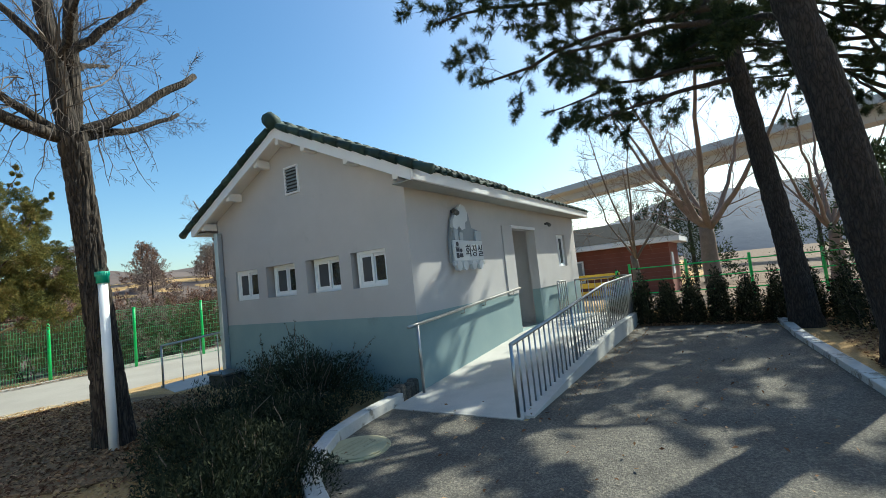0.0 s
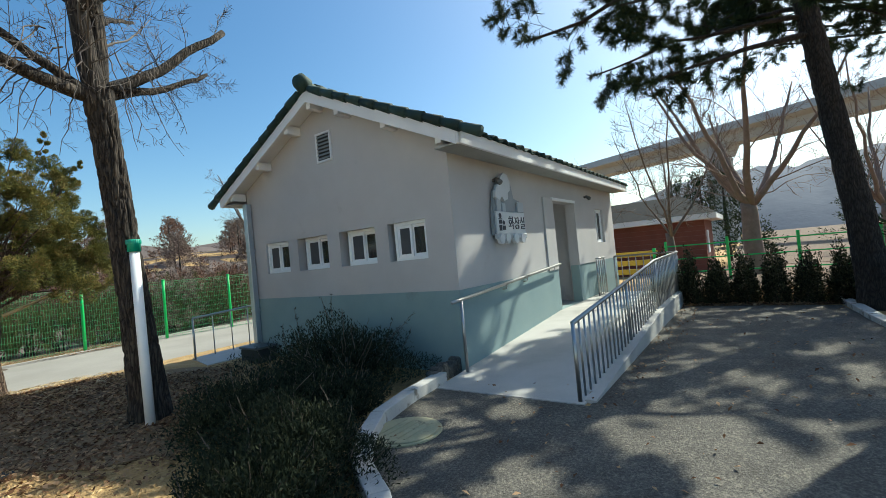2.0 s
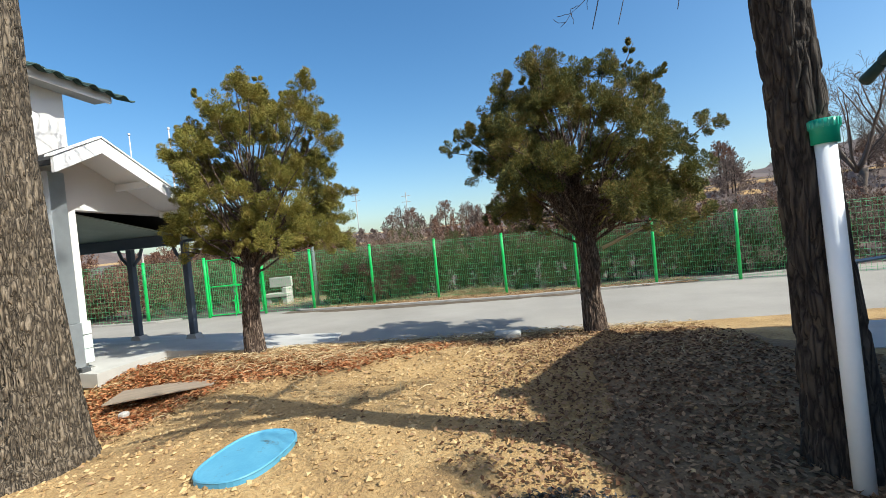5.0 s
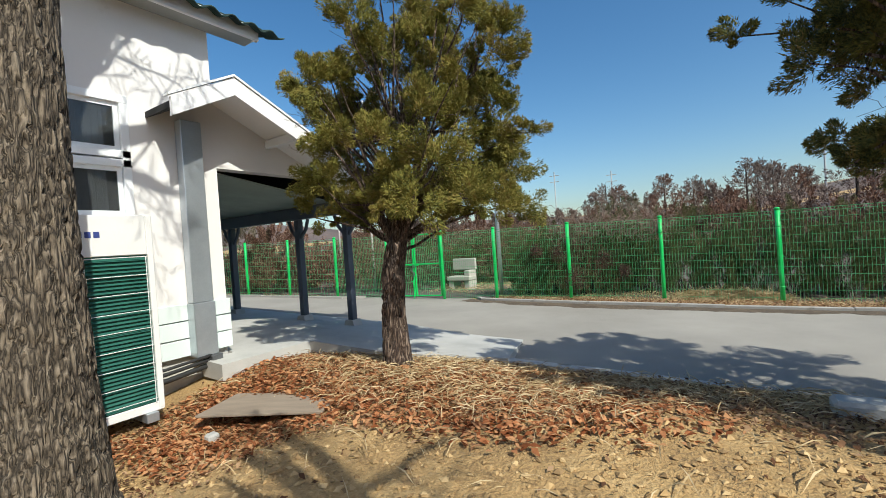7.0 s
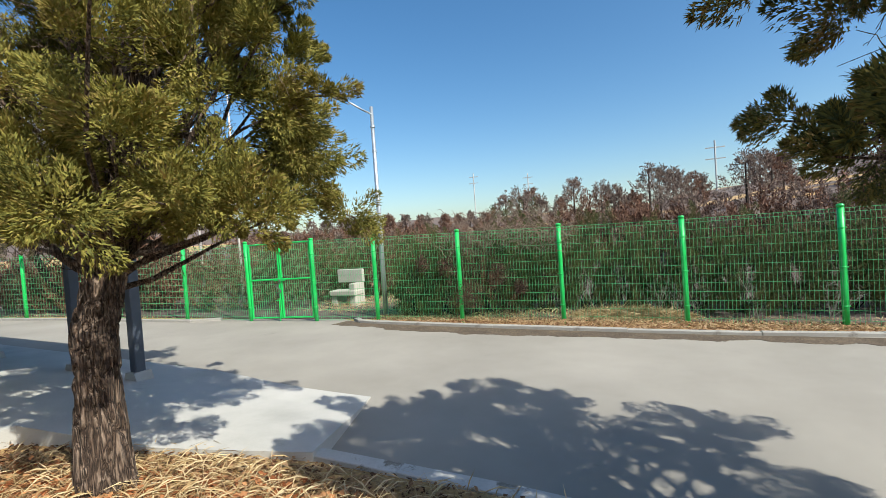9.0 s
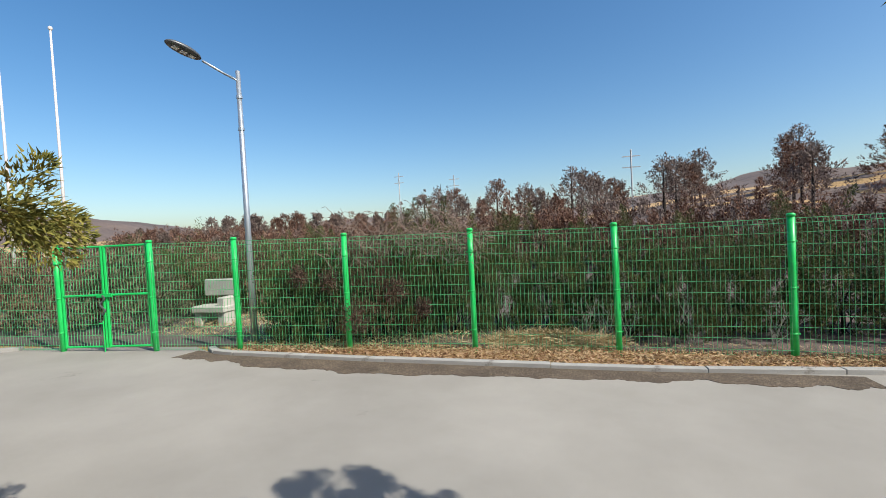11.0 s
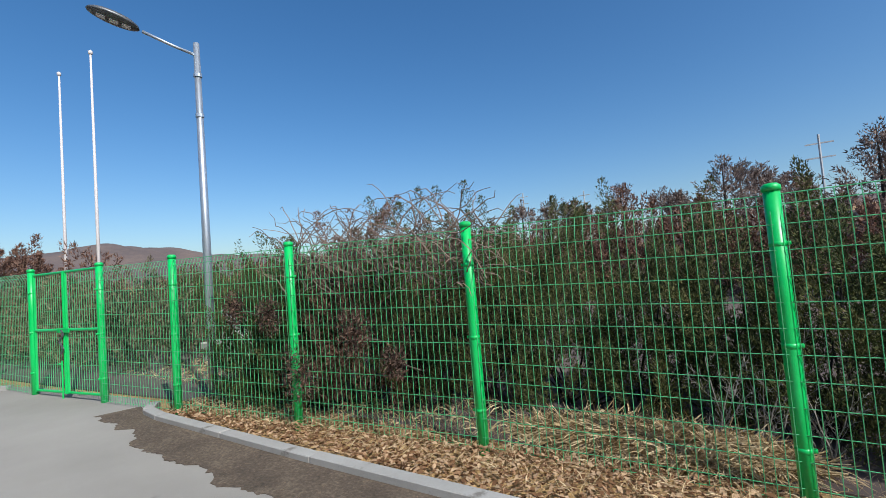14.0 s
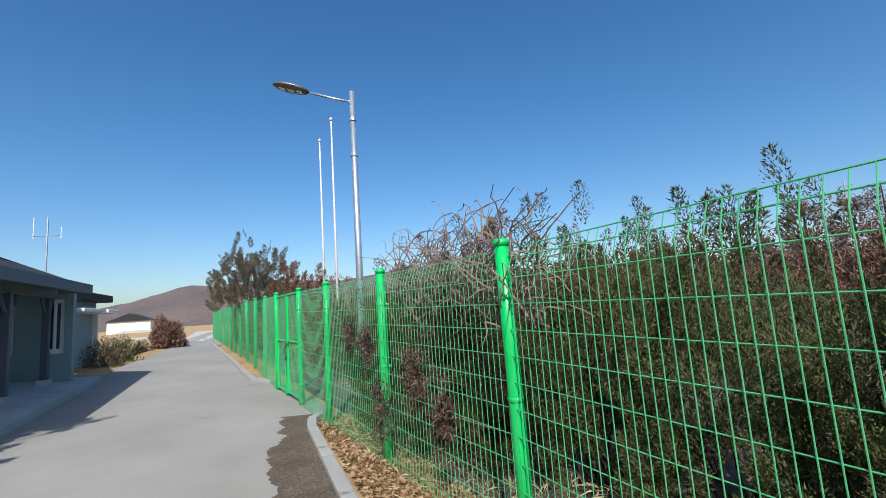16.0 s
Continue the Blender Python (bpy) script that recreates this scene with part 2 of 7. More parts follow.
M_leaf = surface("fallen dry leaves", [(0.11, 0.055, 0.03), (0.24, 0.13, 0.07), (0.42, 0.27, 0.155)], 0.85, 2, 20, 0.0, island=0.8, translucent=0.2)
M_leafred = surface("red brown fallen leaves", [(0.22, 0.075, 0.03), (0.40, 0.16, 0.07), (0.52, 0.27, 0.13)], 0.85, 2, 20, 0.0, island=0.8, translucent=0.2)
M_straw = surface("dry straw", [(0.32, 0.22, 0.11), (0.50, 0.37, 0.20), (0.62, 0.49, 0.30)], 0.85, 2, 20, 0.0, island=0.7, translucent=0.15)
M_stone = surface("pale clods", [(0.26, 0.165, 0.075), (0.40, 0.26, 0.115), (0.54, 0.38, 0.19)], 0.95, 4, 40, 0.3, 0.01, island=0.5)
M_blue = surface("faded blue plastic", [(0.07, 0.27, 0.42), (0.12, 0.36, 0.51)], 0.55, 3, 40, 0.4, 0.006, spots=((0.10, 0.16, 0.17), 7, 0.60))
M_cap = surface("green plastic cap", [(0.01, 0.30, 0.20), (0.02, 0.38, 0.26)], 0.35, 4, 40, 0.05, 0.001)
M_manhole = surface("painted manhole cover", [(0.34, 0.31, 0.19), (0.46, 0.42, 0.27)], 0.8, 4, 50, 0.5, 0.006, spots=((0.22, 0.20, 0.13), 8, 0.58))
M_brick = surface("red brick", [(0.17, 0.055, 0.04), (0.25, 0.085, 0.06)], 0.9, 1.5, 30, 0.3, 0.01, per_object=0.3)
M_mortar = surface("brick mortar", [(0.22, 0.12, 0.10), (0.28, 0.16, 0.13)], 0.95, 3, 60, 0.3, 0.006)
M_slateroof = surface("dark shingle roof", [(0.014, 0.014, 0.015), (0.03, 0.03, 0.031)], 0.9, 3, 40, 0.4, 0.01)
M_sign = surface("pale sign plate", [(0.36, 0.40, 0.44), (0.45, 0.49, 0.53)], 0.5, 4, 40, 0.1, 0.002)
M_signwhite = surface("white sign plate", [(0.50, 0.535, 0.57), (0.60, 0.63, 0.66)], 0.5, 4, 40, 0.1, 0.002)
M_signgrey = surface("grey sign relief", [(0.20, 0.23, 0.26), (0.27, 0.30, 0.33)], 0.5, 4, 40, 0.1, 0.002)
M_ink = surface("dark lettering", [(0.025, 0.03, 0.05), (0.04, 0.045, 0.065)], 0.6, 4, 40, 0.0)
M_logo = surface("navy lettering", [(0.03, 0.05, 0.20), (0.04, 0.06, 0.24)], 0.5, 4, 40, 0.0)
M_acwhite = surface("off white appliance panel", [(0.70, 0.69, 0.67), (0.77, 0.76, 0.74)], 0.45, 3, 60, 0.08, 0.001, spots=((0.6, 0.58, 0.55), 4, 0.66))
M_fin = surface("green condenser fins", [(0.012, 0.085, 0.065), (0.03, 0.14, 0.105)], 0.5, 6, 60, 0.2, 0.003)
M_black = surface("black rubber and plastic", [(0.012, 0.012, 0.012), (0.03, 0.03, 0.03)], 0.6, 6, 60, 0.1)
M_yellow = surface("yellow paint", [(0.55, 0.36, 0.03), (0.65, 0.45, 0.05)], 0.6, 4, 40, 0.1)
M_viaduct = surface("far pale concrete", [(0.40, 0.41, 0.42), (0.50, 0.51, 0.52)], 0.9, 0.2, 3, 0.1)
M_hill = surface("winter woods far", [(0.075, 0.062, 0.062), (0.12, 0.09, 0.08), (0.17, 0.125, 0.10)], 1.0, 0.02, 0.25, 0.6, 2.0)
# air haze over the far ridges is put into this blue grey colour
M_hill_haze = surface("hazy winter ridge", [(0.085, 0.10, 0.135), (0.12, 0.135, 0.17)], 1.0, 0.012, 0.15, 0.4, 2.0)
M_flagpole = surface("weathered pole paint", [(0.55, 0.47, 0.44), (0.72, 0.68, 0.66)], 0.6, 1.2, 30, 0.1, spots=((0.42, 0.25, 0.2), 1.5, 0.58))
M_bench = surface("pale stone", [(0.36, 0.345, 0.30), (0.48, 0.46, 0.41)], 0.85, 2, 40, 0.3)
M_mat = surface("weathered plywood sheet", [(0.20, 0.155, 0.115), (0.33, 0.265, 0.20)], 0.9, 1.5, 60, 0.3, 0.004, stretch=(1, 6, 1))
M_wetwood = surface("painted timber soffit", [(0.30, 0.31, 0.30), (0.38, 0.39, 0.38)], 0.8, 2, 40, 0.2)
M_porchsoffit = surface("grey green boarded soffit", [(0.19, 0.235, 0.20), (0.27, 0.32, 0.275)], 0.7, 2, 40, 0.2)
G_dark = glass_mat("dark window glass", (0.25, 0.27, 0.28))
M_mesh = surface("insect screen", [(0.05, 0.055, 0.06), (0.075, 0.08, 0.085)], 0.8, 3, 200, 0.2, 0.001)


# ---- geometry ----
class Geo:
    """Vertices and faces gathered piece by piece."""

    def __init__(self):
        self.v, self.f, self.n = [], [], 0

    def add(self, verts, faces):
        self.v.append(np.asarray(verts, dtype=np.float64).reshape(-1, 3))
        self.f += [tuple(i + self.n for i in f) for f in faces]
        self.n += len(self.v[-1])
        return self

    def box(self, x0, x1, y0, y1, z0, z1, c=0.0, m=None):
        """A box; c: width of its chamfered edges."""
        if c <= 0:
            v = [(x, y, z) for x in (x0, x1) for y in (y0, y1) for z in (z0, z1)]
            f = [(0, 1, 3, 2), (4, 6, 7, 5), (0, 4, 5, 1), (2, 3, 7, 6), (0, 2, 6, 4), (1, 5, 7, 3)]
        else:
            bm = bmesh.new()
            bmesh.ops.create_cube(bm, size=1)
            for w in bm.verts:
                w.co = Vector(((x0 + x1) / 2 + w.co.x * (x1 - x0), (y0 + y1) / 2 + w.co.y * (y1 - y0), (z0 + z1) / 2 + w.co.z * (z1 - z0)))
            bmesh.ops.bevel(bm, geom=bm.edges[:], offset=c, segments=1, affect='EDGES')
            bm.verts.index_update()
            v = [tuple(w.co) for w in bm.verts]
            f = [tuple(w.index for w in q.verts) for q in bm.faces]
            bm.free()
        if m is not None:
            v = [tuple(m @ Vector(p)) for p in v]
        return self.add(v, f)

    def tube(self, pts, radii, sides=8, cap=True, rough=0.0):
        """A tube along pts with a radius at each."""
        p = np.asarray(pts, dtype=float)
        n = len(p)
        r = np.full(n, radii, dtype=float) if np.isscalar(radii) else np.asarray(radii, dtype=float)
        d = np.gradient(p, axis=0)
        d /= np.linalg.norm(d, axis=1)[:, None] + 1e-9
        a = np.array((0, 0, 1.0)) if abs(d[:, 2]).mean() < 0.8 else np.array((1.0, 0, 0))
        u = np.cross(d, a)
        u /= np.linalg.norm(u, axis=1)[:, None] + 1e-9
        w = np.cross(d, u)
        k = np.arange(sides) * 2 * np.pi / sides
        ring = u[:, None, :] * np.cos(k)[None, :, None] + w[:, None, :] * np.sin(k)[None, :, None]
        rr = r[:, None] * (1 + rough * np.random.uniform(-1, 1, (n, sides))) if rough else r[:, None] * np.ones((1, sides))
        v = (p[:, None, :] + ring * rr[:, :, None]).reshape(-1, 3)
        f = [(i * sides + j, i * sides + (j + 1) % sides, (i + 1) * sides + (j + 1) % sides, (i + 1) * sides + j) for i in range(n - 1) for j in range(sides)]
        if cap:
            f += [tuple(range(sides))[::-1], tuple((n - 1) * sides + j for j in range(sides))]
        return self.add(v, f)

    def prism(self, poly, a, b, axis='z'):
        """A flat outline extruded from a to b along an axis. Outline in (x, y), (y, z) or (x, z)."""
        n = len(poly)
        put = {'z': lambda p, h: (p[0], p[1], h), 'x': lambda p, h: (h, p[0], p[1]), 'y': lambda p, h: (p[0], h, p[1])}[axis]
        v = [put(p, a) for p in poly] + [put(p, b) for p in poly]
        f = [tuple(range(n))[::-1], tuple(range(n, 2 * n))] + [(i, (i + 1) % n, n + (i + 1) % n, n + i) for i in range(n)]
        return self.add(v, f)

    def mesh(self, name, smooth=False):
        me = bpy.data.meshes.new(name)
        me.from_pydata(np.concatenate(self.v).tolist() if self.v else [], [], self.f)
        bm = bmesh.new()
        bm.from_mesh(me)
        bmesh.ops.recalc_face_normals(bm, faces=bm.faces[:])
        bm.to_mesh(me)
        bm.free()
        if smooth:
            me.polygons.foreach_set("use_smooth", [True] * len(me.polygons))
        return me


def quads(name, v, smooth=False):
    """A mesh of loose quads or triangles from an (n, 4, 3) or (n, 3, 3) array."""
    n, c = len(v), v.shape[1]
    me = bpy.data.meshes.new(name)
    me.vertices.add(n * c)
    me.vertices.foreach_set("co", np.ascontiguousarray(v, dtype=np.float32).ravel())
    me.loops.add(n * c)
    me.loops.foreach_set("vertex_index", np.arange(n * c, dtype=np.int32))
    me.polygons.add(n)
    me.polygons.foreach_set("loop_start", np.arange(0, n * c, c, dtype=np.int32))
    me.update(calc_edges=True)
    me.validate()
    return me


def part(name, geo, material, parent=None, label="", smooth=False):
    me = geo if isinstance(geo, bpy.types.Mesh) else geo.mesh(name, smooth)
    me.materials.clear()
    me.materials.append(material)
    ob = new(name, me)
    if parent:
        ob.parent = parent
    if label:
        tagged(ob, label)
    return ob


def thing(name, label, category, at=(0, 0, 0), group="", kind=""):
    ob = new(name)
    ob.location = at
    return tagged(ob, label, category, group, kind)


def struct(name, geo, material, label="", category="", smooth=False):
    return tagged(part(name, geo, material, None, label, smooth), label, category, "", "structure")


rng = np.random.default_rng(7)


def unit(v):
    return v / (np.linalg.norm(v, axis=-1, keepdims=True) + 1e-9)


def leaf_quads(p, size, aspect=0.5, up=0.0, dirs=None, spread=1.0, r=rng):
    """Loose leaf quads at points p, long side along dirs (or any way)."""
    n = len(p)
    a = r.normal(size=(n, 3)) * spread + np.array((0, 0, up))
    if dirs is not None:
        a = a + dirs
    a = unit(a)
    b = unit(np.cross(a, r.normal(size=(n, 3))))
    s = size * r.uniform(0.6, 1.4, (n, 1))
    w = s * aspect
    return np.stack([p - a * s * .5 - b * w * .25, p + b * w * .5 * r.uniform(0.2, 1, (n, 1)), p + a * s * .5 + b * w * .1, p - b * w * .5 * r.uniform(0.6, 1, (n, 1))], axis=1)

# ---- ground ----
def smoothstep(a, b, x):
    t = np.clip((np.asarray(x, float) - a) / (b - a), 0, 1)
    return t * t * (3 - 2 * t)


def road_z(x, y):
    x, y = np.asarray(x, float), np.asarray(y, float)
    xx = np.clip(x, -16, 0.3)
    z = -0.25 + 0.0145 * (0.3 - xx)
    return z + 0.019 * np.clip(-xx - 3.5, 0, 12.5) * np.clip(17.3 - y, 0, 6) / 5


def ground_z(x, y):
    x, y = np.asarray(x, float), np.asarray(y, float)
    t = smoothstep(11.35, 11.7, y)
    z = (1 - t) * (-0.10 * smoothstep(9.6, 11.3, y)) + t * (road_z(x, y) - 0.04)
    yard = 0.14 * np.exp(-((x - 1.9) ** 2 / 3.2 + (y - 8.4) ** 2 / 3.0)) + 0.10 * np.exp(-((x + 1.2) ** 2 / 3 + (y - 9.3) ** 2 / 1.2))
    z = z - 0.25 * smoothstep(-2.8, -4.6, x) * (1 - smoothstep(8.3, 10.0, y)) * smoothstep(-30, -20, x)
    z = z + 0.10 * np.exp(-((x + 4.4) ** 2 / 2.6 + (y - 10.35) ** 2 / 0.5)) * np.where(y > 11.3, 0, 1)
    near = np.clip(1 - (np.hypot(x + 1, y - 7.5) / 7.5) ** 4, 0, 1)
    z = z + yard * np.where(y > 11.2, 0, 1)
    bumps = 0.02 * np.sin(2.1 * x + 0.7 * y) * np.sin(1.7 * y - 0.6 * x) + 0.010 * np.sin(5.3 * x + 1.3) * np.sin(4.7 * y + 0.4)
    z = z + bumps * near * np.where((y > 11.0) | (y < 3.6), 0, 1)
    far = smoothstep(19.5, 42, y)
    z = z + far * (2.0 + 2.6 * smoothstep(-6, 22, x)) * np.where(x > -40, 1, 0.6)
    z = z + 4.0 * smoothstep(40, 120, y)
    z = z - 0.5 * smoothstep(13, 30, x) * (1 - smoothstep(14, 24, y))
    return z


def axis(spec):
    out = [np.linspace(a, b, n, endpoint=False) for a, b, n in spec]
    return np.concatenate(out + [[spec[-1][1]]])


def grid_mesh(name, xs, ys, zf, cut=None):
    gx, gy = np.meshgrid(xs, ys, indexing='ij')
    v = np.stack([gx, gy, zf(gx, gy)], axis=-1).reshape(-1, 3)
    m = len(ys)
    f = []
    for i in range(len(xs) - 1):
        for j in range(m - 1):
            if cut is None or cut((xs[i] + xs[i + 1]) / 2, (ys[j] + ys[j + 1]) / 2):
                f.append((i * m + j, (i + 1) * m + j, (i + 1) * m + j + 1, i * m + j + 1))
    me = bpy.data.meshes.new(name)
    me.from_pydata(v.tolist(), [], f)
    me.polygons.foreach_set("use_smooth", [True] * len(me.polygons))
    return me


XS = axis([(-1500, -200, 8), (-200, -40, 10), (-40, -8, 32), (-8, 6, 70), (6, 30, 24), (30, 200, 10), (200, 1500, 8)])
YS = axis([(-1500, -200, 8), (-200, -20, 9), (-20, 2, 22), (2, 12, 60), (12, 50, 38), (50, 200, 10), (200, 1500, 8)])
struct("ground", grid_mesh("ground", XS, YS, ground_z), M_soil, "dry sandy soil with scattered leaves", "ground")


def strip(name, outline, zf, lift, material, label, category, thick=0.12, step=0.5):
    """A paved sheet inside an outline, on the ground's height, with a skirt."""
    bm = bmesh.new()
    vs = [bm.verts.new((x, y, 0)) for x, y in outline]
    bm.faces.new(vs)
    xs = [p[0] for p in outline]
    ys = [p[1] for p in outline]
    for k in np.arange(math.ceil(min(xs) / step) * step, max(xs), step):
        bmesh.ops.bisect_plane(bm, geom=bm.verts[:] + bm.edges[:] + bm.faces[:], plane_co=(k + 0.003, 0, 0), plane_no=(1, 0, 0))
    for k in np.arange(math.ceil(min(ys) / step) * step, max(ys), step):
        bmesh.ops.bisect_plane(bm, geom=bm.verts[:] + bm.edges[:] + bm.faces[:], plane_co=(0, k + 0.003, 0), plane_no=(0, 1, 0))
    for v in bm.verts:
        v.co.z = float(zf(v.co.x, v.co.y)) + lift
    ext = bmesh.ops.extrude_edge_only(bm, edges=[e for e in bm.edges if e.is_boundary])
    for v in [g for g in ext["geom"] if isinstance(g, bmesh.types.BMVert)]:
        v.co.z -= thick
    bmesh.ops.recalc_face_normals(bm, faces=bm.faces[:])
    me = bpy.data.meshes.new(name)
    bm.to_mesh(me)
    bm.free()
    return struct(name, me, material, label, category)


def flat0(x, y):
    return 0.0


strip("road", [(-60, 12.0), (-13, 12.6), (-3.3, 11.46), (3.45, 11.20), (3.55, 8.6), (16, 8.9), (24, 14.0), (20, 19.5), (4.4, 17.3), (1.2, 17.12), (-6.6, 17.13), (-7.2, 17.45), (-10.4, 17.0), (-12.8, 16.2), (-26, 14.6), (-60, 11.0 + 6)],
      road_z, 0.0, M_asph, "grey weathered asphalt road", "road", 0.2, 1.0)
strip("front_yard", [(-6, -3.4), (9.6, -1.16), (11.2, -1.0), (11.3, 1.64), (4.5, 1.70), (4.5, 3.6), (3.4, 3.42), (2.88, 3.1), (2.48, 2.7), (2.22, 2.3), (1.9, 1.95), (1.4, 1.62), (-2.0, 0.8), (-6, 0.6)],
      flat0, 0.012, M_asph2, "worn dusty asphalt forecourt", "road", 0.1, 1.0)
SLAB_Z = lambda x, y: road_z(x, 12.6) + 0.02 + 0.10 * smoothstep(-4.2, -6.4, x) + 0.15 * smoothstep(12.95, 11.2, y)
strip("pavement", [(-13.4, 12.85), (-3.5, 12.98), (-3.03, 11.40), (-4.6, 10.95), (-6.05, 10.7), (-6.08, 9.30), (-6.55, 9.30), (-6.55, 9.75), (-13.4, 9.8)],
      lambda x, y: float(SLAB_Z(x, y)), 0.0, M_conc, "pale concrete apron slab under the porch", "pavement", 0.22, 0.5)


def kerb(name, pts, w, h, zf, label, material=M_kerb, piece=1.0, lean=0.0):
    """A kerb line as stones laid end to end."""
    p = [Vector((*q, 0)) for q in pts]
    top = tagged(new(name), label, "kerb", "", "structure")
    for a, b in zip(p, p[1:]):
        n = max(1, round((b - a).length / piece))
        ang = math.atan2(b.y - a.y, b.x - a.x)
        for k in range(n):
            c = a.lerp(b, (k + 0.5) / n)
            ln = (b - a).length / n
            g = Geo().box(-ln / 2 + 0.002, ln / 2 - 0.002, -w / 2, w / 2, -0.2, h + float(rng.uniform(-0.003, 0.003)), 0.007)
            ob = part("kerb_stone", g, material, top)
            slope = (float(zf(b.x, b.y)) - float(zf(a.x, a.y))) / max(0.1, (b - a).length)
            ob.matrix_basis = Matrix.Translation((c.x, c.y, float(zf(c.x, c.y)))) @ Matrix.Rotation(ang, 4, 'Z') @ Matrix.Rotation(-slope, 4, 'Y')
    return top


kerb("kerb", [(-3.2, 11.5), (-1.3, 11.46), (0.4, 11.32), (2.0, 11.25), (3.35, 11.12), (3.52, 10.4), (3.6, 8.6), (4.2, 8.3)], 0.15, 0.12, lambda x, y: road_z(x, 11.6), "pale concrete kerb along the planted bed")
kerb("kerb", [(4.78, 3.68), (4.0, 3.60), (3.35, 3.45), (2.85, 3.15), (2.45, 2.75), (2.2, 2.35), (1.9, 2.0), (1.4, 1.7)], 0.15, 0.14, flat0, "white painted kerb curving round the shrub bed", M_kerb, 0.6)
kerb("kerb", [(12.0, -1.1), (9.6, -1.2), (5.4, -1.6), (1.0, -2.3), (-5, -3.4)], 0.16, 0.1, flat0, "pale concrete kerb along the pine bed")
kerb("kerb", [(-6.72, 17.30), (-6.45, 17.10), (-6.0, 17.04), (-3.2, 17.02), (-0.7, 17.05), (1.3, 17.08), (4.4, 17.25), (9, 17.9)], 0.13, 0.065, road_z, "pale concrete kerb at the foot of the fence", M_kerb2, 1.8)
kerb("kerb", [(-10.6, 16.75), (-11.2, 16.35), (-13, 16.1), (-26, 14.6), (-40, 12.9)], 0.13, 0.065, road_z, "pale concrete kerb at the foot of the fence", M_kerb2, 1.8)

strip("scrub_ground", [(-70, 13.6), (-40, 14.4), (-9.6, 17.3), (-6.1, 17.75), (-4.1, 18.0), (0.3, 18.2), (4.9, 17.9), (20, 17.2), (60, 20), (95, 70), (20, 95), (-90, 90)], ground_z, 0.03, M_hill, "brown scrubby ground behind the fence", "ground", 0.05, 3.0)
strip("planting_bed", [(11.32, -12), (30, -14), (30, 3.2), (12.15, 3.4), (12.1, 1.4), (11.34, 1.4)], ground_z, 0.02, M_bed, "brown leaf mould bed under the hedge", "ground", 0.05, 2.0)

strip("far_field", [(30.1, -180), (330, -180), (330, 150), (30.1, 20)], ground_z, 0.03, M_bed, "brown bare field beyond the hedge", "ground", 0.05, 15.0)

# leaf mould sheet laid within the shaded ground, to deepen that shade by colour
bed = [(2.75 + 1.7 * math.cos(a) + 0.16 * math.sin(5 * a) + 0.1 * math.sin(13 * a), 7.1 + 2.6 * math.sin(a) + 0.2 * math.cos(7 * a) + 0.1 * math.cos(17 * a)) for a in np.linspace(0, 2 * math.pi, 140, endpoint=False)]
strip("leaf_shade_bed", bed, ground_z, 0.014, M_bedpale, "leaf mould under the bare tree, darkened for the shade there", "ground", 0.03, 0.2)

# ---- rest room building ----
RX0, RX1, RY0, RY1, RYM = 5.26, 13.86, 3.60, 8.56, 6.08
EAVE, RIDGE = 3.12, 4.55
PITCH = (RIDGE - 3.20) / (RYM - 3.22)


def wall_with_holes(geo, axis_, pos, thick, a0, a1, z0, z1, holes):
    """A wall slab with rectangular openings (a0, a1, z0, z1), cut into blocks."""
    cuts = sorted({a0, a1, *[h[0] for h in holes], *[h[1] for h in holes]})
    for p, q in zip(cuts, cuts[1:]):
        mid = (p + q) / 2
        zs = [z0]
        for h in sorted([h for h in holes if h[0] < mid < h[1]], key=lambda h: h[2]):
            zs += [h[2], h[3]]
        zs.append(z1)
        for lo, hi in zip(zs[::2], zs[1::2]):
            if hi - lo > 1e-4:
                if axis_ == 'x':
                    geo.box(pos, pos + thick, p, q, lo, hi)
                else:
                    geo.box(p, q, pos, pos + thick, lo, hi)


WINS = [(7.32, 8.04), (6.22, 7.05), (5.09, 5.92), (4.08, 4.82)]
BAND = 1.14
t = 0.2
g = Geo()
holes = [(a, b, 1.62, 2.20) for a, b in WINS]
wall_with_holes(g, 'x', RX0, t, RY0, RY1, BAND, EAVE - 0.05, holes)
roof_under = lambda y: 3.20 + PITCH * (abs(RYM - 3.22) - abs(y - RYM)) - 0.06
g.prism([(RY0, EAVE - 0.05), (RY1, EAVE - 0.05), (RY1, roof_under(RY1)), (RYM, roof_under(RYM)), (RY0, roof_under(RY0))], RX0, RX0 + t, 'x')
struct("wall_west", g, M_wall_shade, "greyish white rendered gable wall", "wall")
g = Geo()
g.box(RX0 - 0.012, RX0 + t, RY0 - 0.012, RY1 + 0.012, -0.3, BAND)
struct("wall_west_base", g, M_teal_shade, "pale teal painted wall base", "wall")
DOOR = (9.04, 10.38, 0.30, 2.58)
RWIN = (12.10, 12.85, 1.62, 2.52)
g = Geo()
wall_with_holes(g, 'y', RY0, t, RX0 + t, RX1, BAND, roof_under(RY0), [(DOOR[0], DOOR[1], 0.3, DOOR[3]), RWIN])
struct("wall_south", g, M_wall_shade, "greyish white rendered side wall", "wall")
g = Geo()
wall_with_holes(g, 'y', RY0 - 0.012, t, RX0 + t, RX1, -0.3, BAND, [(DOOR[0], DOOR[1], 0.3, BAND)])
struct("wall_south_base", g, M_teal_shade, "pale teal painted wall base", "wall")
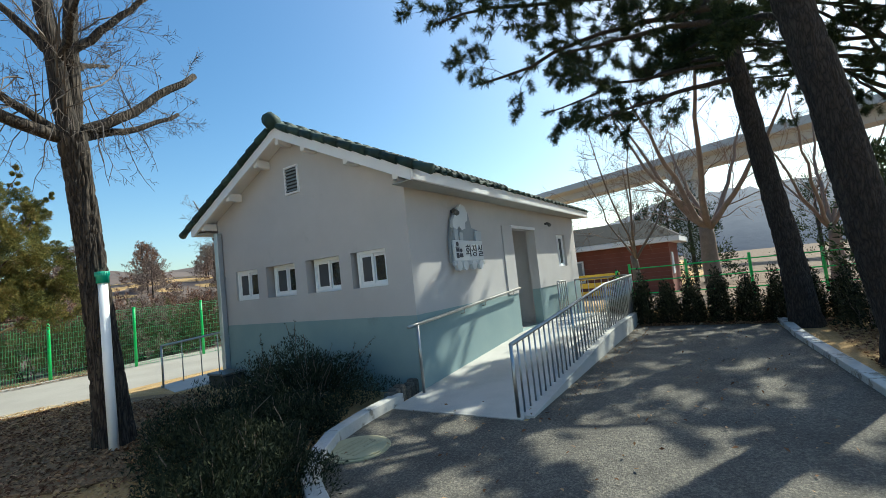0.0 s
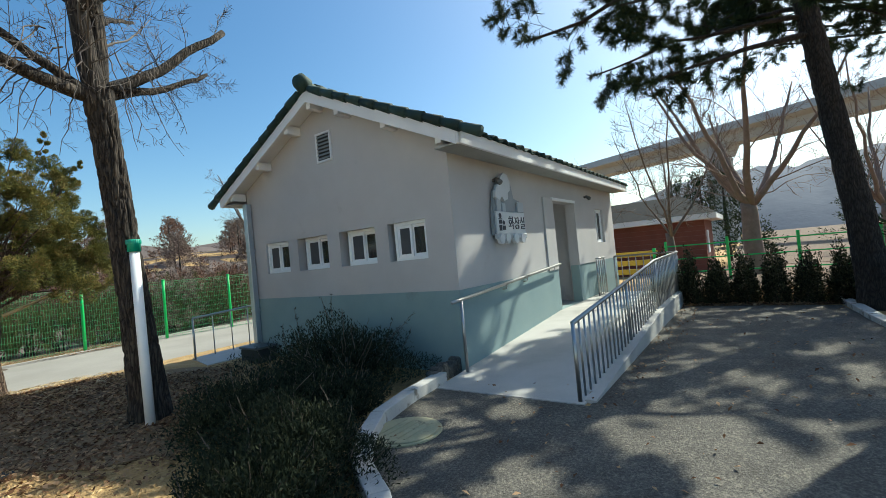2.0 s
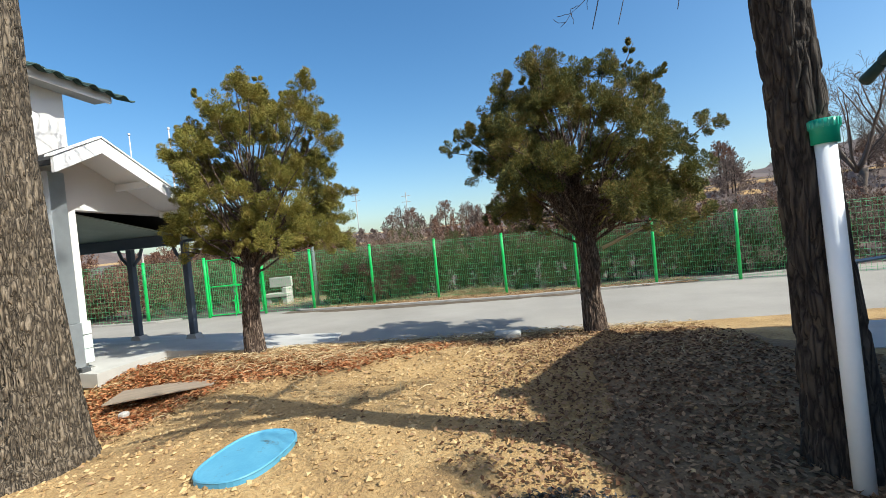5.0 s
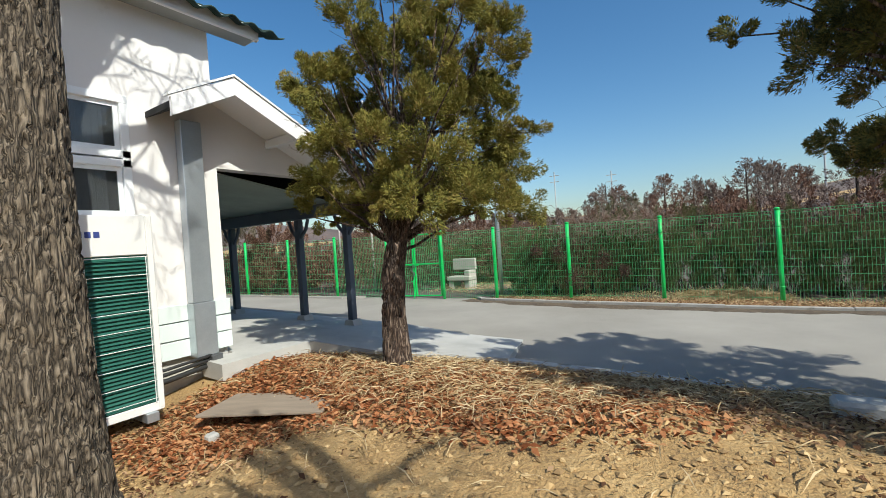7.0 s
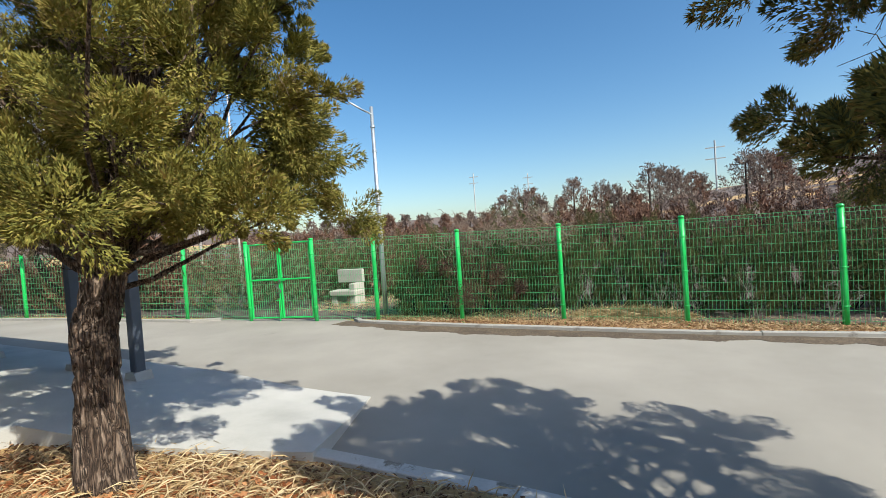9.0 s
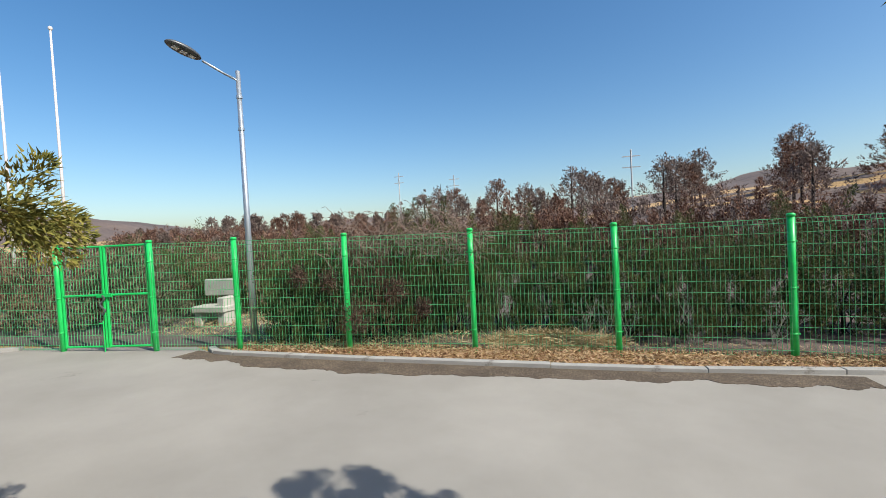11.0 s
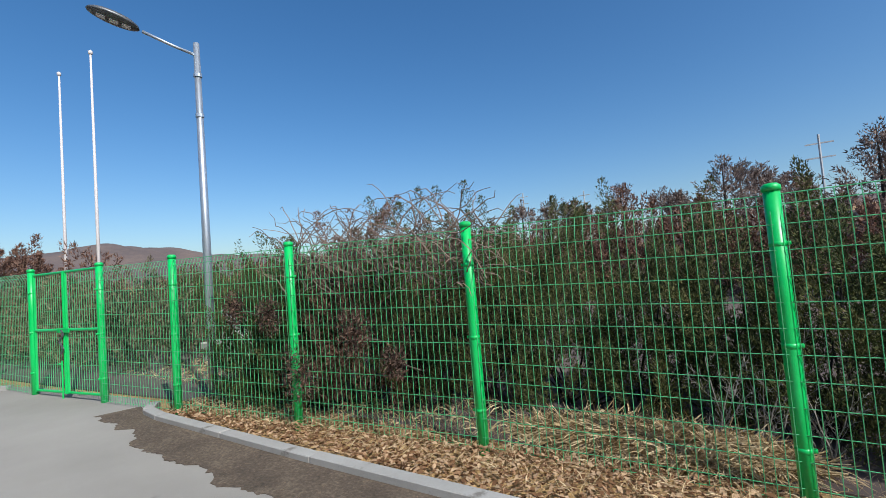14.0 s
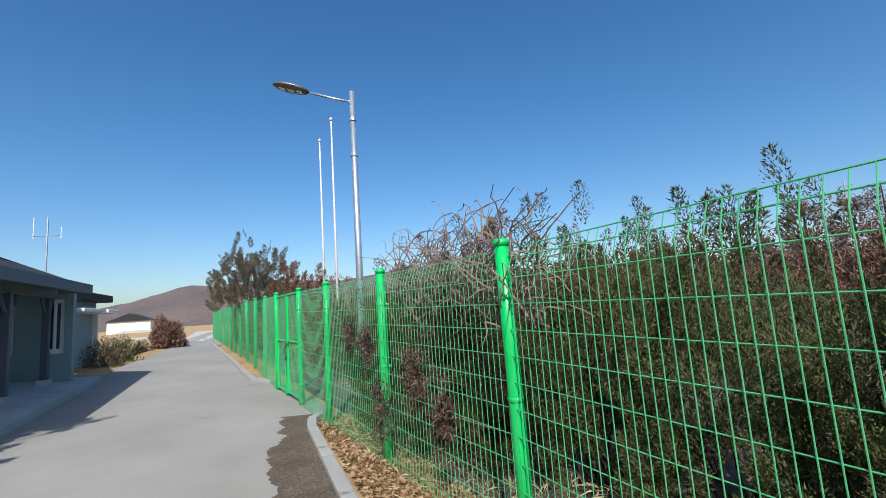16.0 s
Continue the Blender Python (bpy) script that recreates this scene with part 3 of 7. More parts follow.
# raised panels either side of the doorway
g = Geo().box(8.52, 9.04, RY0 - 0.03, RY0, 1.14, 2.62, 0.006).box(10.38, 12.0, RY0 - 0.03, RY0, 1.14, 2.62, 0.006)
struct("trim", g, M_wall_shade, "raised render panels beside the doorway", "trim")
g = Geo().box(9.0, 10.42, RY0 - 0.045, RY0 + 0.02, 2.58, 2.64, 0.006)
struct("trim", g, M_white, "pale lintel strip over the doorway", "trim")
g = Geo()
g.box(RX0 + t, RX1, RY1 - t, RY1, -0.3, roof_under(RY1)).box(RX1 - t, RX1, RY0 + t, RY1 - t, -0.3, EAVE)
g.prism([(RY0, EAVE), (RY1, EAVE), (RYM, roof_under(RYM))], RX1 - t, RX1, 'x')
struct("wall_north", g, M_wall_shade, "greyish white rendered back walls", "wall")
# inside: floor, ceiling and a lobby wall behind the doorway
struct("floor", Geo().box(RX0 + t, RX1 - t, RY0 + t, RY1 - t, 0.2, 0.30), M_conc, "plain tiled floor in shade", "floor")
struct("ceiling", Geo().box(RX0 + t, RX1 - t, RY0 + t, RY1 - t, 2.85, 2.95), M_white, "plain white ceiling", "ceiling")
g = Geo().box(8.6, 11.3, RY0 + 1.5, RY0 + 1.6, 0.3, 2.85).box(8.85, 8.95, RY0 + t, RY0 + 1.5, 0.3, 2.85).box(10.6, 10.7, RY0 + t, RY0 + 1.5, 0.3, 2.85)
struct("wall_lobby", g, M_wall_shade, "plain lobby walls inside the doorway", "wall")


def sliding_window(name, w, h, label):
    """A two-sash sliding window with an insect screen, in the plane x = 0, facing -x, from the origin along +y and +z."""
    top = tagged(new(name), label, "window", "", "structure")
    f = 0.05
    fr = Geo().box(0, 0.09, 0, w, 0, f, 0.004).box(0, 0.09, 0, w, h - f, h, 0.004).box(0, 0.09, 0, f, f, h - f, 0.004).box(0, 0.09, w - f, w, f, h - f, 0.004)
    part("window_frame", fr, M_pvc, top)
    for k, (a, b, x) in enumerate(((f, w * 0.52, 0.045), (w * 0.48, w - f, 0.015))):
        s = 0.045
        sg = Geo().box(x, x + 0.025, a, b, f, f + s, 0.003).box(x, x + 0.025, a, b, h - f - s, h - f, 0.003).box(x, x + 0.025, a, a + s, f + s, h - f - s, 0.003).box(x, x + 0.025, b - s, b, f + s, h - f - s, 0.003)
        sash = part("sash", sg, M_pvc, top)
        pane = part("pane", Geo().box(x + 0.010, x + 0.015, a + s, b - s, f + s, h - f - s), G_dark if k == 0 else M_mesh, sash, "" if k == 0 else "grey insect screen")
        pane.visible_shadow = False
    # sheet close behind the sashes, its colour stands for the room's darkness
    part("window_back", Geo().box(0.12, 0.13, f, w - f, f, h - f), M_unlit, top, "near black sheet for the unlit room behind the glass")
    part("window_sill", Geo().box(-0.03, 0.09, -0.02, w + 0.02, -0.03, 0.0, 0.004), M_pvc, top)
    return top


for k, (a, b) in enumerate(WINS):
    wdw = sliding_window("window_%d" % (k + 1), b - a - 0.10 if k else b - a, 0.58, "white plastic sliding window with grey insect screen")
    wdw.location = (RX0 + (0.10 if k in (1, 2) else 0.04), a, 1.62)
wdw = sliding_window("window_5", RWIN[1] - RWIN[0], RWIN[3] - RWIN[2], "white plastic sliding window in the side wall")
wdw.matrix_basis = pose(RWIN[0], RY0 + 0.06, RWIN[2], 0, 0, 90) @ Matrix.Diagonal((1, -1, 1, 1))

# gable vent
vent = tagged(new("vent"), "white framed louvred gable vent", "vent", "", "structure")
vent.location = (RX0 - 0.03, 5.90, 3.44)
part("vent_frame", Geo().box(0, 0.06, 0, 0.38, 0, 0.035, 0.004).box(0, 0.06, 0, 0.38, 0.475, 0.51, 0.004).box(0, 0.06, 0, 0.035, 0.035, 0.475, 0.004).box(0, 0.06, 0.345, 0.38, 0.035, 0.475, 0.004), M_white, vent)
# near black sheet gives the shade between the slats
part("vent_back", Geo().box(0.025, 0.029, 0.035, 0.345, 0.035, 0.475), M_unlit, vent)
for k in range(7):
    s = part("slat", Geo().box(-0.006, 0.006, 0.035, 0.345, -0.024, 0.024), M_signgrey, vent)
    s.matrix_basis = pose(0.018, 0, 0.07 + k * 0.062, 0, 40, 0)

# roof: boards, barge, eaves fascia, purlin ends
OX0, OX1, OY0 = 4.93, 14.16, 3.22
roof = tagged(new("roof"), "green clay tiled gable roof with white barge boards", "roof", "", "structure")
RUN = RYM - OY0
for sgn in (-1, 1):
    yo = RYM + sgn * RUN
    part("roof_board", Geo().prism([(yo, 3.20), (RYM, RIDGE), (RYM, RIDGE - 0.05), (yo, 3.15)], OX0 + 0.05, OX1 - 0.05, 'x'), M_white, roof)
    for xx in (OX0, OX1 - 0.05):
        part("barge_board", Geo().prism([(yo, 3.25), (RYM, RIDGE + 0.06), (RYM, RIDGE - 0.15), (yo, 3.04)], xx, xx + 0.05, 'x'), M_white, roof, "white painted barge board")
    ya, yb = sorted((yo - sgn * 0.0, yo + sgn * 0.045))
    part("fascia", Geo().box(OX0, OX1, ya, yb, 3.05, 3.23, 0.006), M_white, roof, "white painted eaves fascia")
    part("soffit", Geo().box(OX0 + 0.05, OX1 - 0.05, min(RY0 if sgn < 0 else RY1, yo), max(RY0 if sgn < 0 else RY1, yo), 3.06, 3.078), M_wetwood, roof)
    for k in range(3):
        yp = RYM + sgn * (0.65 + 0.95 * k)
        zp = RIDGE - PITCH * abs(yp - RYM) - 0.17
        part("purlin_end", Geo().box(OX0 + 0.05, RX0, yp - 0.05, yp + 0.05, zp - 0.05, zp + 0.10, 0.006), M_white, roof)
part("ridge_beam", Geo().box(OX0 + 0.05, RX0, RYM - 0.05, RYM + 0.05, RIDGE - 0.26, RIDGE - 0.06, 0.006), M_white, roof)


def tile_mesh(w, ln):
    """One S-shaped clay pan tile, its length down the slope along -y."""
    g = Geo()
    n = 7
    prof = [(w * k / (n - 1), 0.035 * math.sin(math.pi * 2 * k / (n - 1)) + 0.01) for k in range(n)]
    v, f = [], []
    for y, lift in ((0, 0.0), (-ln, 0.03)):
        for x, z in prof:
            v.append((x, y, z + lift + 0.012))
        for x, z in prof:
            v.append((x, y, z + lift - 0.006))
    for k in range(n - 1):
        f += [(k, k + 1, 2 * n + k + 1, 2 * n + k), (n + k, 3 * n + k, 3 * n + k + 1, n + k + 1), (2 * n + k, 2 * n + k + 1, 3 * n + k + 1, 3 * n + k)]
    g.add(v, f)
    return g.mesh("tile", True)


TW, TL = 0.30, 0.30
ang = math.degrees(math.atan(PITCH))
slope_len = RUN / math.cos(math.radians(ang))
ncol, nrow = int((OX1 - OX0) / TW), int(slope_len / TL) + 1
tile = tile_mesh(TW * 1.06, TL * 1.15)
tile.materials.append(M_tile)
tv = np.array([v.co for v in tile.vertices])
tf = [tuple(p.vertices) for p in tile.polygons]
joined = Geo()
TILES = []
for sgn in (-1, 1):
    for c in range(ncol + 1):
        for r in range(nrow):
            d = slope_len + 0.03 - r * TL
            yy, zz = RYM + sgn * (d - TL) * math.cos(radians(ang)), RIDGE - (d - TL) * math.sin(radians(ang)) + 0.035
            m = pose(OX0 + c * TW - 0.03 if sgn < 0 else OX0 + (c + 1) * TW - 0.03, yy, zz, 0, 0, 0 if sgn < 0 else 180) @ pose(0, 0, 0, ang + rng.uniform(-1.2, 1.2), 0, rng.uniform(-1, 1))
            if sgn < 0 and (c < 25 or r < 2):
                TILES.append(m)
            else:
                joined.add([tuple(m @ Vector(p)) for p in tv], tf)
tagged(part("tiles", joined, M_tile_j, roof, "green clay pan tiles", True), kind="stuff")
gr = Geo()
for k in range(33):
    x = OX0 - 0.08 + k * 0.30
    gr.tube([(x, RYM, RIDGE + 0.10), (x + 0.15, RYM, RIDGE + 0.115), (x + 0.32, RYM, RIDGE + 0.10)], [0.105, 0.10, 0.085], 10)
part("ridge_tiles", gr, M_tile_j, roof, "rounded green ridge tiles", True)
gr = Geo()
for sgn in (-1, 1):
    for k in range(11):
        d = 0.15 + k * 0.31
        y0, z0 = RYM + sgn * d * math.cos(radians(ang)), RIDGE - d * math.sin(radians(ang)) + 0.09
        y1, z1 = RYM + sgn * (d + 0.33) * math.cos(radians(ang)), RIDGE - (d + 0.33) * math.sin(radians(ang)) + 0.09
        gr.tube([(OX0 - 0.01, y0, z0), (OX0 - 0.01, y1, z1)], [0.055, 0.075], 8)
part("verge_tiles", gr, M_tile_j, roof, "rounded green verge tiles", True)
gr = Geo().tube([(OX0 - 0.14, RYM, RIDGE + 0.14), (OX0 - 0.06, RYM, RIDGE + 0.16), (OX0 + 0.10, RYM, RIDGE + 0.15)], [0.10, 0.15, 0.11], 12)
part("ridge_end_tile", gr, M_tile_j, roof, "round end tile on the ridge", True)

# downpipe and its bracket at the north west corner
dp = thing("downpipe", "square galvanised rainwater downpipe on the wall corner", "downpipe", (RX0 - 0.075, RY1 - 0.10, 0))
part("pipe", Geo().box(-0.055, 0.055, -0.06, 0.06, 0.12, 3.05, 0.008), M_galv, dp)
for z in (0.9, 2.1):
    part("bracket", Geo().box(-0.062, 0.075, -0.07, 0.07, z, z + 0.04, 0.004), M_galv, dp)

# ramp with landing
ramp = tagged(new("ramp"), "concrete wheelchair ramp up to the doorway", "ramp", "", "structure")
prof = [(4.52, -0.1), (4.52, 0.015), (8.9, 0.30), (12.05, 0.30), (12.05, -0.1)]
part("ramp_body", Geo().prism(prof, 1.76, RY0 - 0.012, 'y'), M_conc, ramp)
part("ramp_kerb", Geo().prism([(4.60, 0.0), (4.60, 0.035), (8.9, 0.32), (12.06, 0.32), (12.06, -0.05), (4.60, -0.05)], 1.66, 1.775, 'y'), M_conc, ramp, "low pale concrete upstand")


def rail_run(name, top_pts, foot, n, label, r=0.024, baluster=0.012, posts=(0.0, 1.0)):
    """A steel handrail: a top tube along points, posts and balusters down to foot(x, y)."""
    top = thing(name, label, "railing")
    pts = [np.array(p, float) for p in top_pts]
    part("top_rail", Geo().tube(pts, r, 10), M_steel, top, "", True)
    seg = [np.linalg.norm(b - a) for a, b in zip(pts, pts[1:])]
    total = sum(seg)

    def at(s):
        for a, b, l in zip(pts, pts[1:], seg):
            if s <= l or l == seg[-1] and b is pts[-1]:
                return a + (b - a) * min(1, s / l)
            s -= l
    for k in range(n + 1):
        p = at(total * k / n)
        thick = r * 0.9 if k in [round(q * n) for q in posts] else baluster
        part("post" if thick > baluster else "baluster", Geo().tube([(p[0], p[1], foot(p[0], p[1])), (p[0], p[1], p[2])], thick, 8), M_steel, top, "", True)
    return top


def ramp_z(x, y=0):
    return 0.015 + (0.285 * min(1, max(0, (x - 4.52) / 4.38))) + 0.03


rail_run("railing", [(4.45, 1.77, 0.84), (8.9, 1.74, 1.19), (11.9, 1.74, 1.22), (12.0, 1.78, 1.22), (12.0, 3.2, 1.22)], lambda x, y: ramp_z(x) + 0.02, 52, "stainless steel ramp railing with upright bars", posts=(0.0, 0.25, 0.5, 0.75, 1.0))
rail_run("railing", [(11.3, 3.45, 1.22), (12.0, 3.45, 1.22)], lambda x, y: 0.3, 4, "short stainless steel railing beside the doorway")
hr = thing("handrail", "stainless steel wall handrail along the ramp", "handrail")
part("top_rail", Geo().tube([(4.9, 3.50, 1.01), (5.1, 3.50, 1.02), (8.95, 3.50, 1.25)], 0.024, 10), M_steel, hr, "", True)
part("post", Geo().tube([(5.12, 3.50, 0.06), (5.12, 3.50, 1.02)], 0.022, 10), M_steel, hr, "", True)
for x in (6.5, 7.3, 8.6):
    z = 1.02 + (x - 5.1) * 0.0597
    part("bracket", Geo().tube([(x, 3.60, z - 0.09), (x, 3.52, z - 0.09), (x, 3.50, z - 0.02)], 0.009, 6), M_steel, hr, "", True)

# low stone edging beside the ramp mouth
ed = thing("stone_edging", "rough mossy stone edging beside the ramp", "stones")
for k in range(6):
    part("stone", Geo().box(4.62 + k * 0.11, 4.74 + k * 0.11, 3.68, 3.84 + 0.02 * (k % 2), -0.05, 0.16 + 0.03 * (k % 3), 0.025), M_asph2, ed)


# sign shaped like a small train
def sign_board():
    top = thing("sign", "pale relief sign shaped like a steam train with lettering", "sign", (6.30, RY0 - 0.02, 1.76))

    def disc(x, z, r, y0, y1, n=20, sx=1.0):
        return [(x + sx * r * math.cos(2 * math.pi * k / n), z + r * math.sin(2 * math.pi * k / n)) for k in range(n)]
    part("backplate", Geo().prism([(0.0, 0.12), (1.08, 0.10), (1.10, 0.52), (1.02, 0.70), (0.80, 0.74), (0.72, 1.0), (0.55, 1.14), (0.30, 1.05), (0.12, 0.85), (0.02, 0.5)], -0.05, 0.0, 'y'), M_signgrey, top)
    part("lower_panel", Geo().box(0.05, 1.10, -0.085, -0.05, 0.14, 0.50, 0.008), M_signwhite, top)
    part("rail_strip", Geo().box(0.0, 1.12, -0.10, -0.05, 0.06, 0.14, 0.01), M_sign, top)
    for x in (0.14, 0.36, 0.66, 0.92):
        part("wheel", Geo().prism(disc(x, 0.06, 0.085, 0, 0), -0.115, -0.055, 'y'), M_signwhite, top)
    part("cab", Geo().box(0.86, 1.08, -0.09, -0.05, 0.50, 0.68, 0.008), M_sign, top)
    part("chimney", Geo().box(0.12, 0.24, -0.09, -0.05, 0.50, 0.72, 0.008), M_sign, top)
    part("boiler", Geo().box(0.30, 0.42, -0.08, -0.05, 0.50, 0.64, 0.008), M_sign, top)
    sm = [(0.06 + 0.55 * a, 0.62 + 0.52 * b) for a, b in ((0.0, 0.2), (0.05, 0.42), (0.2, 0.6), (0.35, 0.62), (0.42, 0.85), (0.62, 1.0), (0.85, 0.95), (1.0, 0.72), (0.95, 0.45), (0.8, 0.38), (0.78, 0.18), (0.55, 0.1), (0.4, 0.24), (0.25, 0.12))]
    part("smoke_cloud", Geo().prism(sm, -0.10, -0.05, 'y'), M_signwhite, top, "pale cloud of smoke in relief")
    for text, x, z, s in (("\ud654\uc7a5\uc2e4", 0.44, 0.23, 0.235),):
        cu = bpy.data.curves.new("lettering", 'FONT')
        cu.body = text
        cu.size = s
        cu.extrude = 0.006
        ob = new("lettering", cu)
        ob.parent = top
        ob.matrix_basis = pose(x, -0.088, z, 90, 0, 0)
        cu.materials.append(M_ink)
    ic = Geo().prism(disc(0.17, 0.43, 0.04, 0, 0), -0.092, -0.085, 'y').box(0.11, 0.23, -0.092, -0.085, 0.37, 0.385).box(0.12, 0.22, -0.092, -0.085, 0.30, 0.36)
    ic.prism(disc(0.28, 0.32, 0.035, 0, 0), -0.092, -0.085, 'y').box(0.23, 0.33, -0.092, -0.085, 0.20, 0.27).box(0.12, 0.20, -0.092, -0.085, 0.19, 0.28)
    part("emblem", ic, M_ink, top, "small dark figures mark")


sign_board()


def wall_lamp(x):
    top = thing("wall_lamp", "small dark spotlight on the wall under the eaves", "lamp", (x, RY0, 2.78))
    part("mount", Geo().tube([(0, 0, 0), (0, -0.05, 0)], 0.03, 10), M_lampgrey, top)
    part("head", Geo().tube([(0, -0.05, 0.02), (-0.03, -0.12, -0.03), (-0.05, -0.15, -0.06)], [0.03, 0.045, 0.05], 10), M_lampgrey, top, "", True)


wall_lamp(6.55)
wall_lamp(11.3)

# railing north of the rest room
rail_run("railing", [(4.55, 9.72, 0.86), (7.2, 10.1, 0.98), (7.6, 10.1, 0.98)], lambda x, y: 0.0, 7, "pale steel railing behind the rest room", posts=(0, 0.5, 1.0))
strip("pavement", [(4.3, 8.75), (9.5, 8.8), (9.5, 10.4), (4.6, 9.95)], flat0, 0.03, M_conc, "pale concrete path behind the rest room", "pavement", 0.2, 1.0)

# ---- second building with a porch ----
BX, BY0, BY1 = -6.62, -1.0, 9.74
g = Geo()
wall_with_holes(g, 'x', BX - 0.25, 0.25, BY0, BY1, 0.95, 4.95, [(6.95, 8.66, 2.04, 3.58)])
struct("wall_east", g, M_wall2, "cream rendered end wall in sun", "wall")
g = Geo()
for z0, z1 in ((0.26, 0.485), (0.50, 0.72), (0.735, 0.95)):
    g.box(BX - 0.25, BX + 0.02, BY0, BY1 + 0.04, z0, z1, 0.004)
struct("wall_east_base", g, M_teal_light, "mint painted wall base with grooves", "wall")
struct("wall_east_plinth", Geo().box(BX - 0.25, BX - 0.06, BY0, BY1, -0.6, 0.26), M_conc, "rough concrete plinth", "wall")
g = Geo().box(-12.3, BX - 0.25, BY1 - 0.25, BY1, -0.3, 4.95).box(-17.0, -12.3, BY1 - 0.25, BY1, -0.3, 2.3).box(-12.3, -12.05, BY0, BY1 - 0.25, -0.3, 4.95).box(-12.05, BX - 0.25, BY0, BY0 + 0.25, -0.5, 4.95)
struct("wall_porch", g, M_wall2, "cream rendered wall behind the porch", "wall")
# porch end wall: gable over the opening
PA_Y, PA_Z, PE_Y, PE_Z = 9.65, 3.86, 12.75, 2.45
prun = (PA_Z - PE_Z) / (PE_Y - PA_Y)
pz = lambda y: PA_Z - prun * abs(y - PA_Y) - 0.05
g = Geo().prism([(BY1, 2.82), (11.85, 2.82), (BY1, pz(BY1) - 0.02)], BX - 0.2, BX, 'x')
struct("wall_porch_gable", g, M_wall2, "cream rendered porch gable", "wall")
# main roof: eaves along the end wall, tiles above
mroof = tagged(new("roof"), "dark green tiled main roof with pale fascia", "roof", "", "structure")
part("roof_board", Geo().prism([(-6.30, 4.90), (-9.4, 6.32), (-12.65, 4.90), (-12.65, 4.82), (-9.4, 6.24), (-6.30, 4.82)], BY0 - 0.4, 10.33, 'y'), M_tile_j, mroof)
part("fascia", Geo().box(-6.33, -6.28, BY0 - 0.4, 10.35, 4.74, 4.93, 0.006), M_white, mroof)
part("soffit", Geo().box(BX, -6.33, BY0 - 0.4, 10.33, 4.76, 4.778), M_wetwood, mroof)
part("barge_board", Geo().prism([(-6.33, 4.93), (-9.4, 6.36), (-12.6, 4.93), (-12.6, 4.73), (-9.4, 6.14), (-6.33, 4.73)], 10.30, 10.35, 'y'), M_white, mroof)
EAVE_TILES = []
for k in range(38):
    for r in range(2):
        EAVE_TILES.append(pose(-6.18 - r * 0.27, 10.38 - k * 0.30, 4.93 + r * 0.12, 0, 0, 90) @ pose(0, 0.28, 0.02, 23.5, 0, 0))
# window in the end wall, two rows of panes
win = tagged(new("window_6"), "white framed two row window in the end wall", "window", "", "structure")
win.location = (BX - 0.04, 6.95, 2.04)
fr = Geo()
for z in (0, 0.67, 0.78, 1.45):
    fr.box(-0.05, 0.06, 0, 1.71, z, z + 0.09, 0.005)
for y in (0, 0.81, 1.62):
    fr.box(-0.05, 0.06, y, y + 0.09, 0.09, 1.45, 0.005)
part("window_frame", fr, M_pvc, win)
for z0, z1 in ((0.09, 0.67), (0.87, 1.45)):
    for y0 in (0.09, 0.905):
        sash = part("sash", Geo().box(-0.02, 0.02, y0, y0 + 0.71, z0, z0 + 0.05).box(-0.02, 0.02, y0, y0 + 0.71, z1 - 0.05, z1).box(-0.02, 0.02, y0, y0 + 0.05, z0 + 0.05, z1 - 0.05).box(-0.02, 0.02, y0 + 0.66, y0 + 0.71, z0 + 0.05, z1 - 0.05), M_pvc, win)
        part("pane", Geo().box(-0.004, 0.004, y0 + 0.05, y0 + 0.66, z0 + 0.05, z1 - 0.05), G_dark, sash)
# near black sheet in place of a room without light
part("window_back", Geo().box(-0.19, -0.17, 0.0, 1.71, 0, 1.54), M_unlit, win, "near black sheet for the dim room behind the glass")
for y0, y1 in ((0.10, 0.42), (1.2, 1.5)):
    cu = Geo()
    for k in range(8):
        a, b = y0 + (y1 - y0) * k / 8, y0 + (y1 - y0) * (k + 1) / 8
        cu.box(-0.15 + 0.02 * (k % 2), -0.14 + 0.02 * (k % 2), a, b, 0.1, 1.44)
    part("curtain", cu, M_wall2, win, "pale curtain")
part("window_sill", Geo().box(-0.05, 0.10, -0.04, 1.75, -0.05, 0.0, 0.006), M_pvc, win)
# porch roof
proof = tagged(new("roof"), "porch roof with white barge boards and dark soffit", "roof", "", "structure")
px0, px1 = -12.62, -5.90
part("roof_slab", Geo().prism([(PA_Y, PA_Z), (PE_Y, PE_Z), (PE_Y, PE_Z - 0.08), (PA_Y, PA_Z - 0.08)], px0, BX, 'x'), M_slateroof, proof)
part("verge_soffit", Geo().prism([(PA_Y, PA_Z), (PE_Y, PE_Z), (PE_Y, PE_Z - 0.08), (PA_Y, PA_Z - 0.08)], BX, px1 - 0.05, 'x'), M_white, proof, "white painted verge soffit")
part("roof_return", Geo().prism([(8.86, PA_Z - 0.42), (PA_Y, PA_Z), (PA_Y, PA_Z - 0.08), (8.86, PA_Z - 0.50)], BX, px1 - 0.05, 'x'), M_slateroof, proof)
part("barge_board", Geo().prism([(8.84, PA_Z - 0.40), (PA_Y, PA_Z + 0.05), (PE_Y, PE_Z + 0.05), (PE_Y, PE_Z - 0.16), (PA_Y, PA_Z - 0.19), (8.84, PA_Z - 0.62)], px1 - 0.05, px1, 'x'), M_white, proof, "white painted barge board")
part("drip_edge", Geo().prism([(8.80, PA_Z - 0.36), (PA_Y, PA_Z + 0.085), (PE_Y, PE_Z + 0.085), (PE_Y, PE_Z + 0.055), (PA_Y, PA_Z + 0.055), (8.80, PA_Z - 0.39)], px1 - 0.10, px1 + 0.02, 'x'), M_pvc, proof)
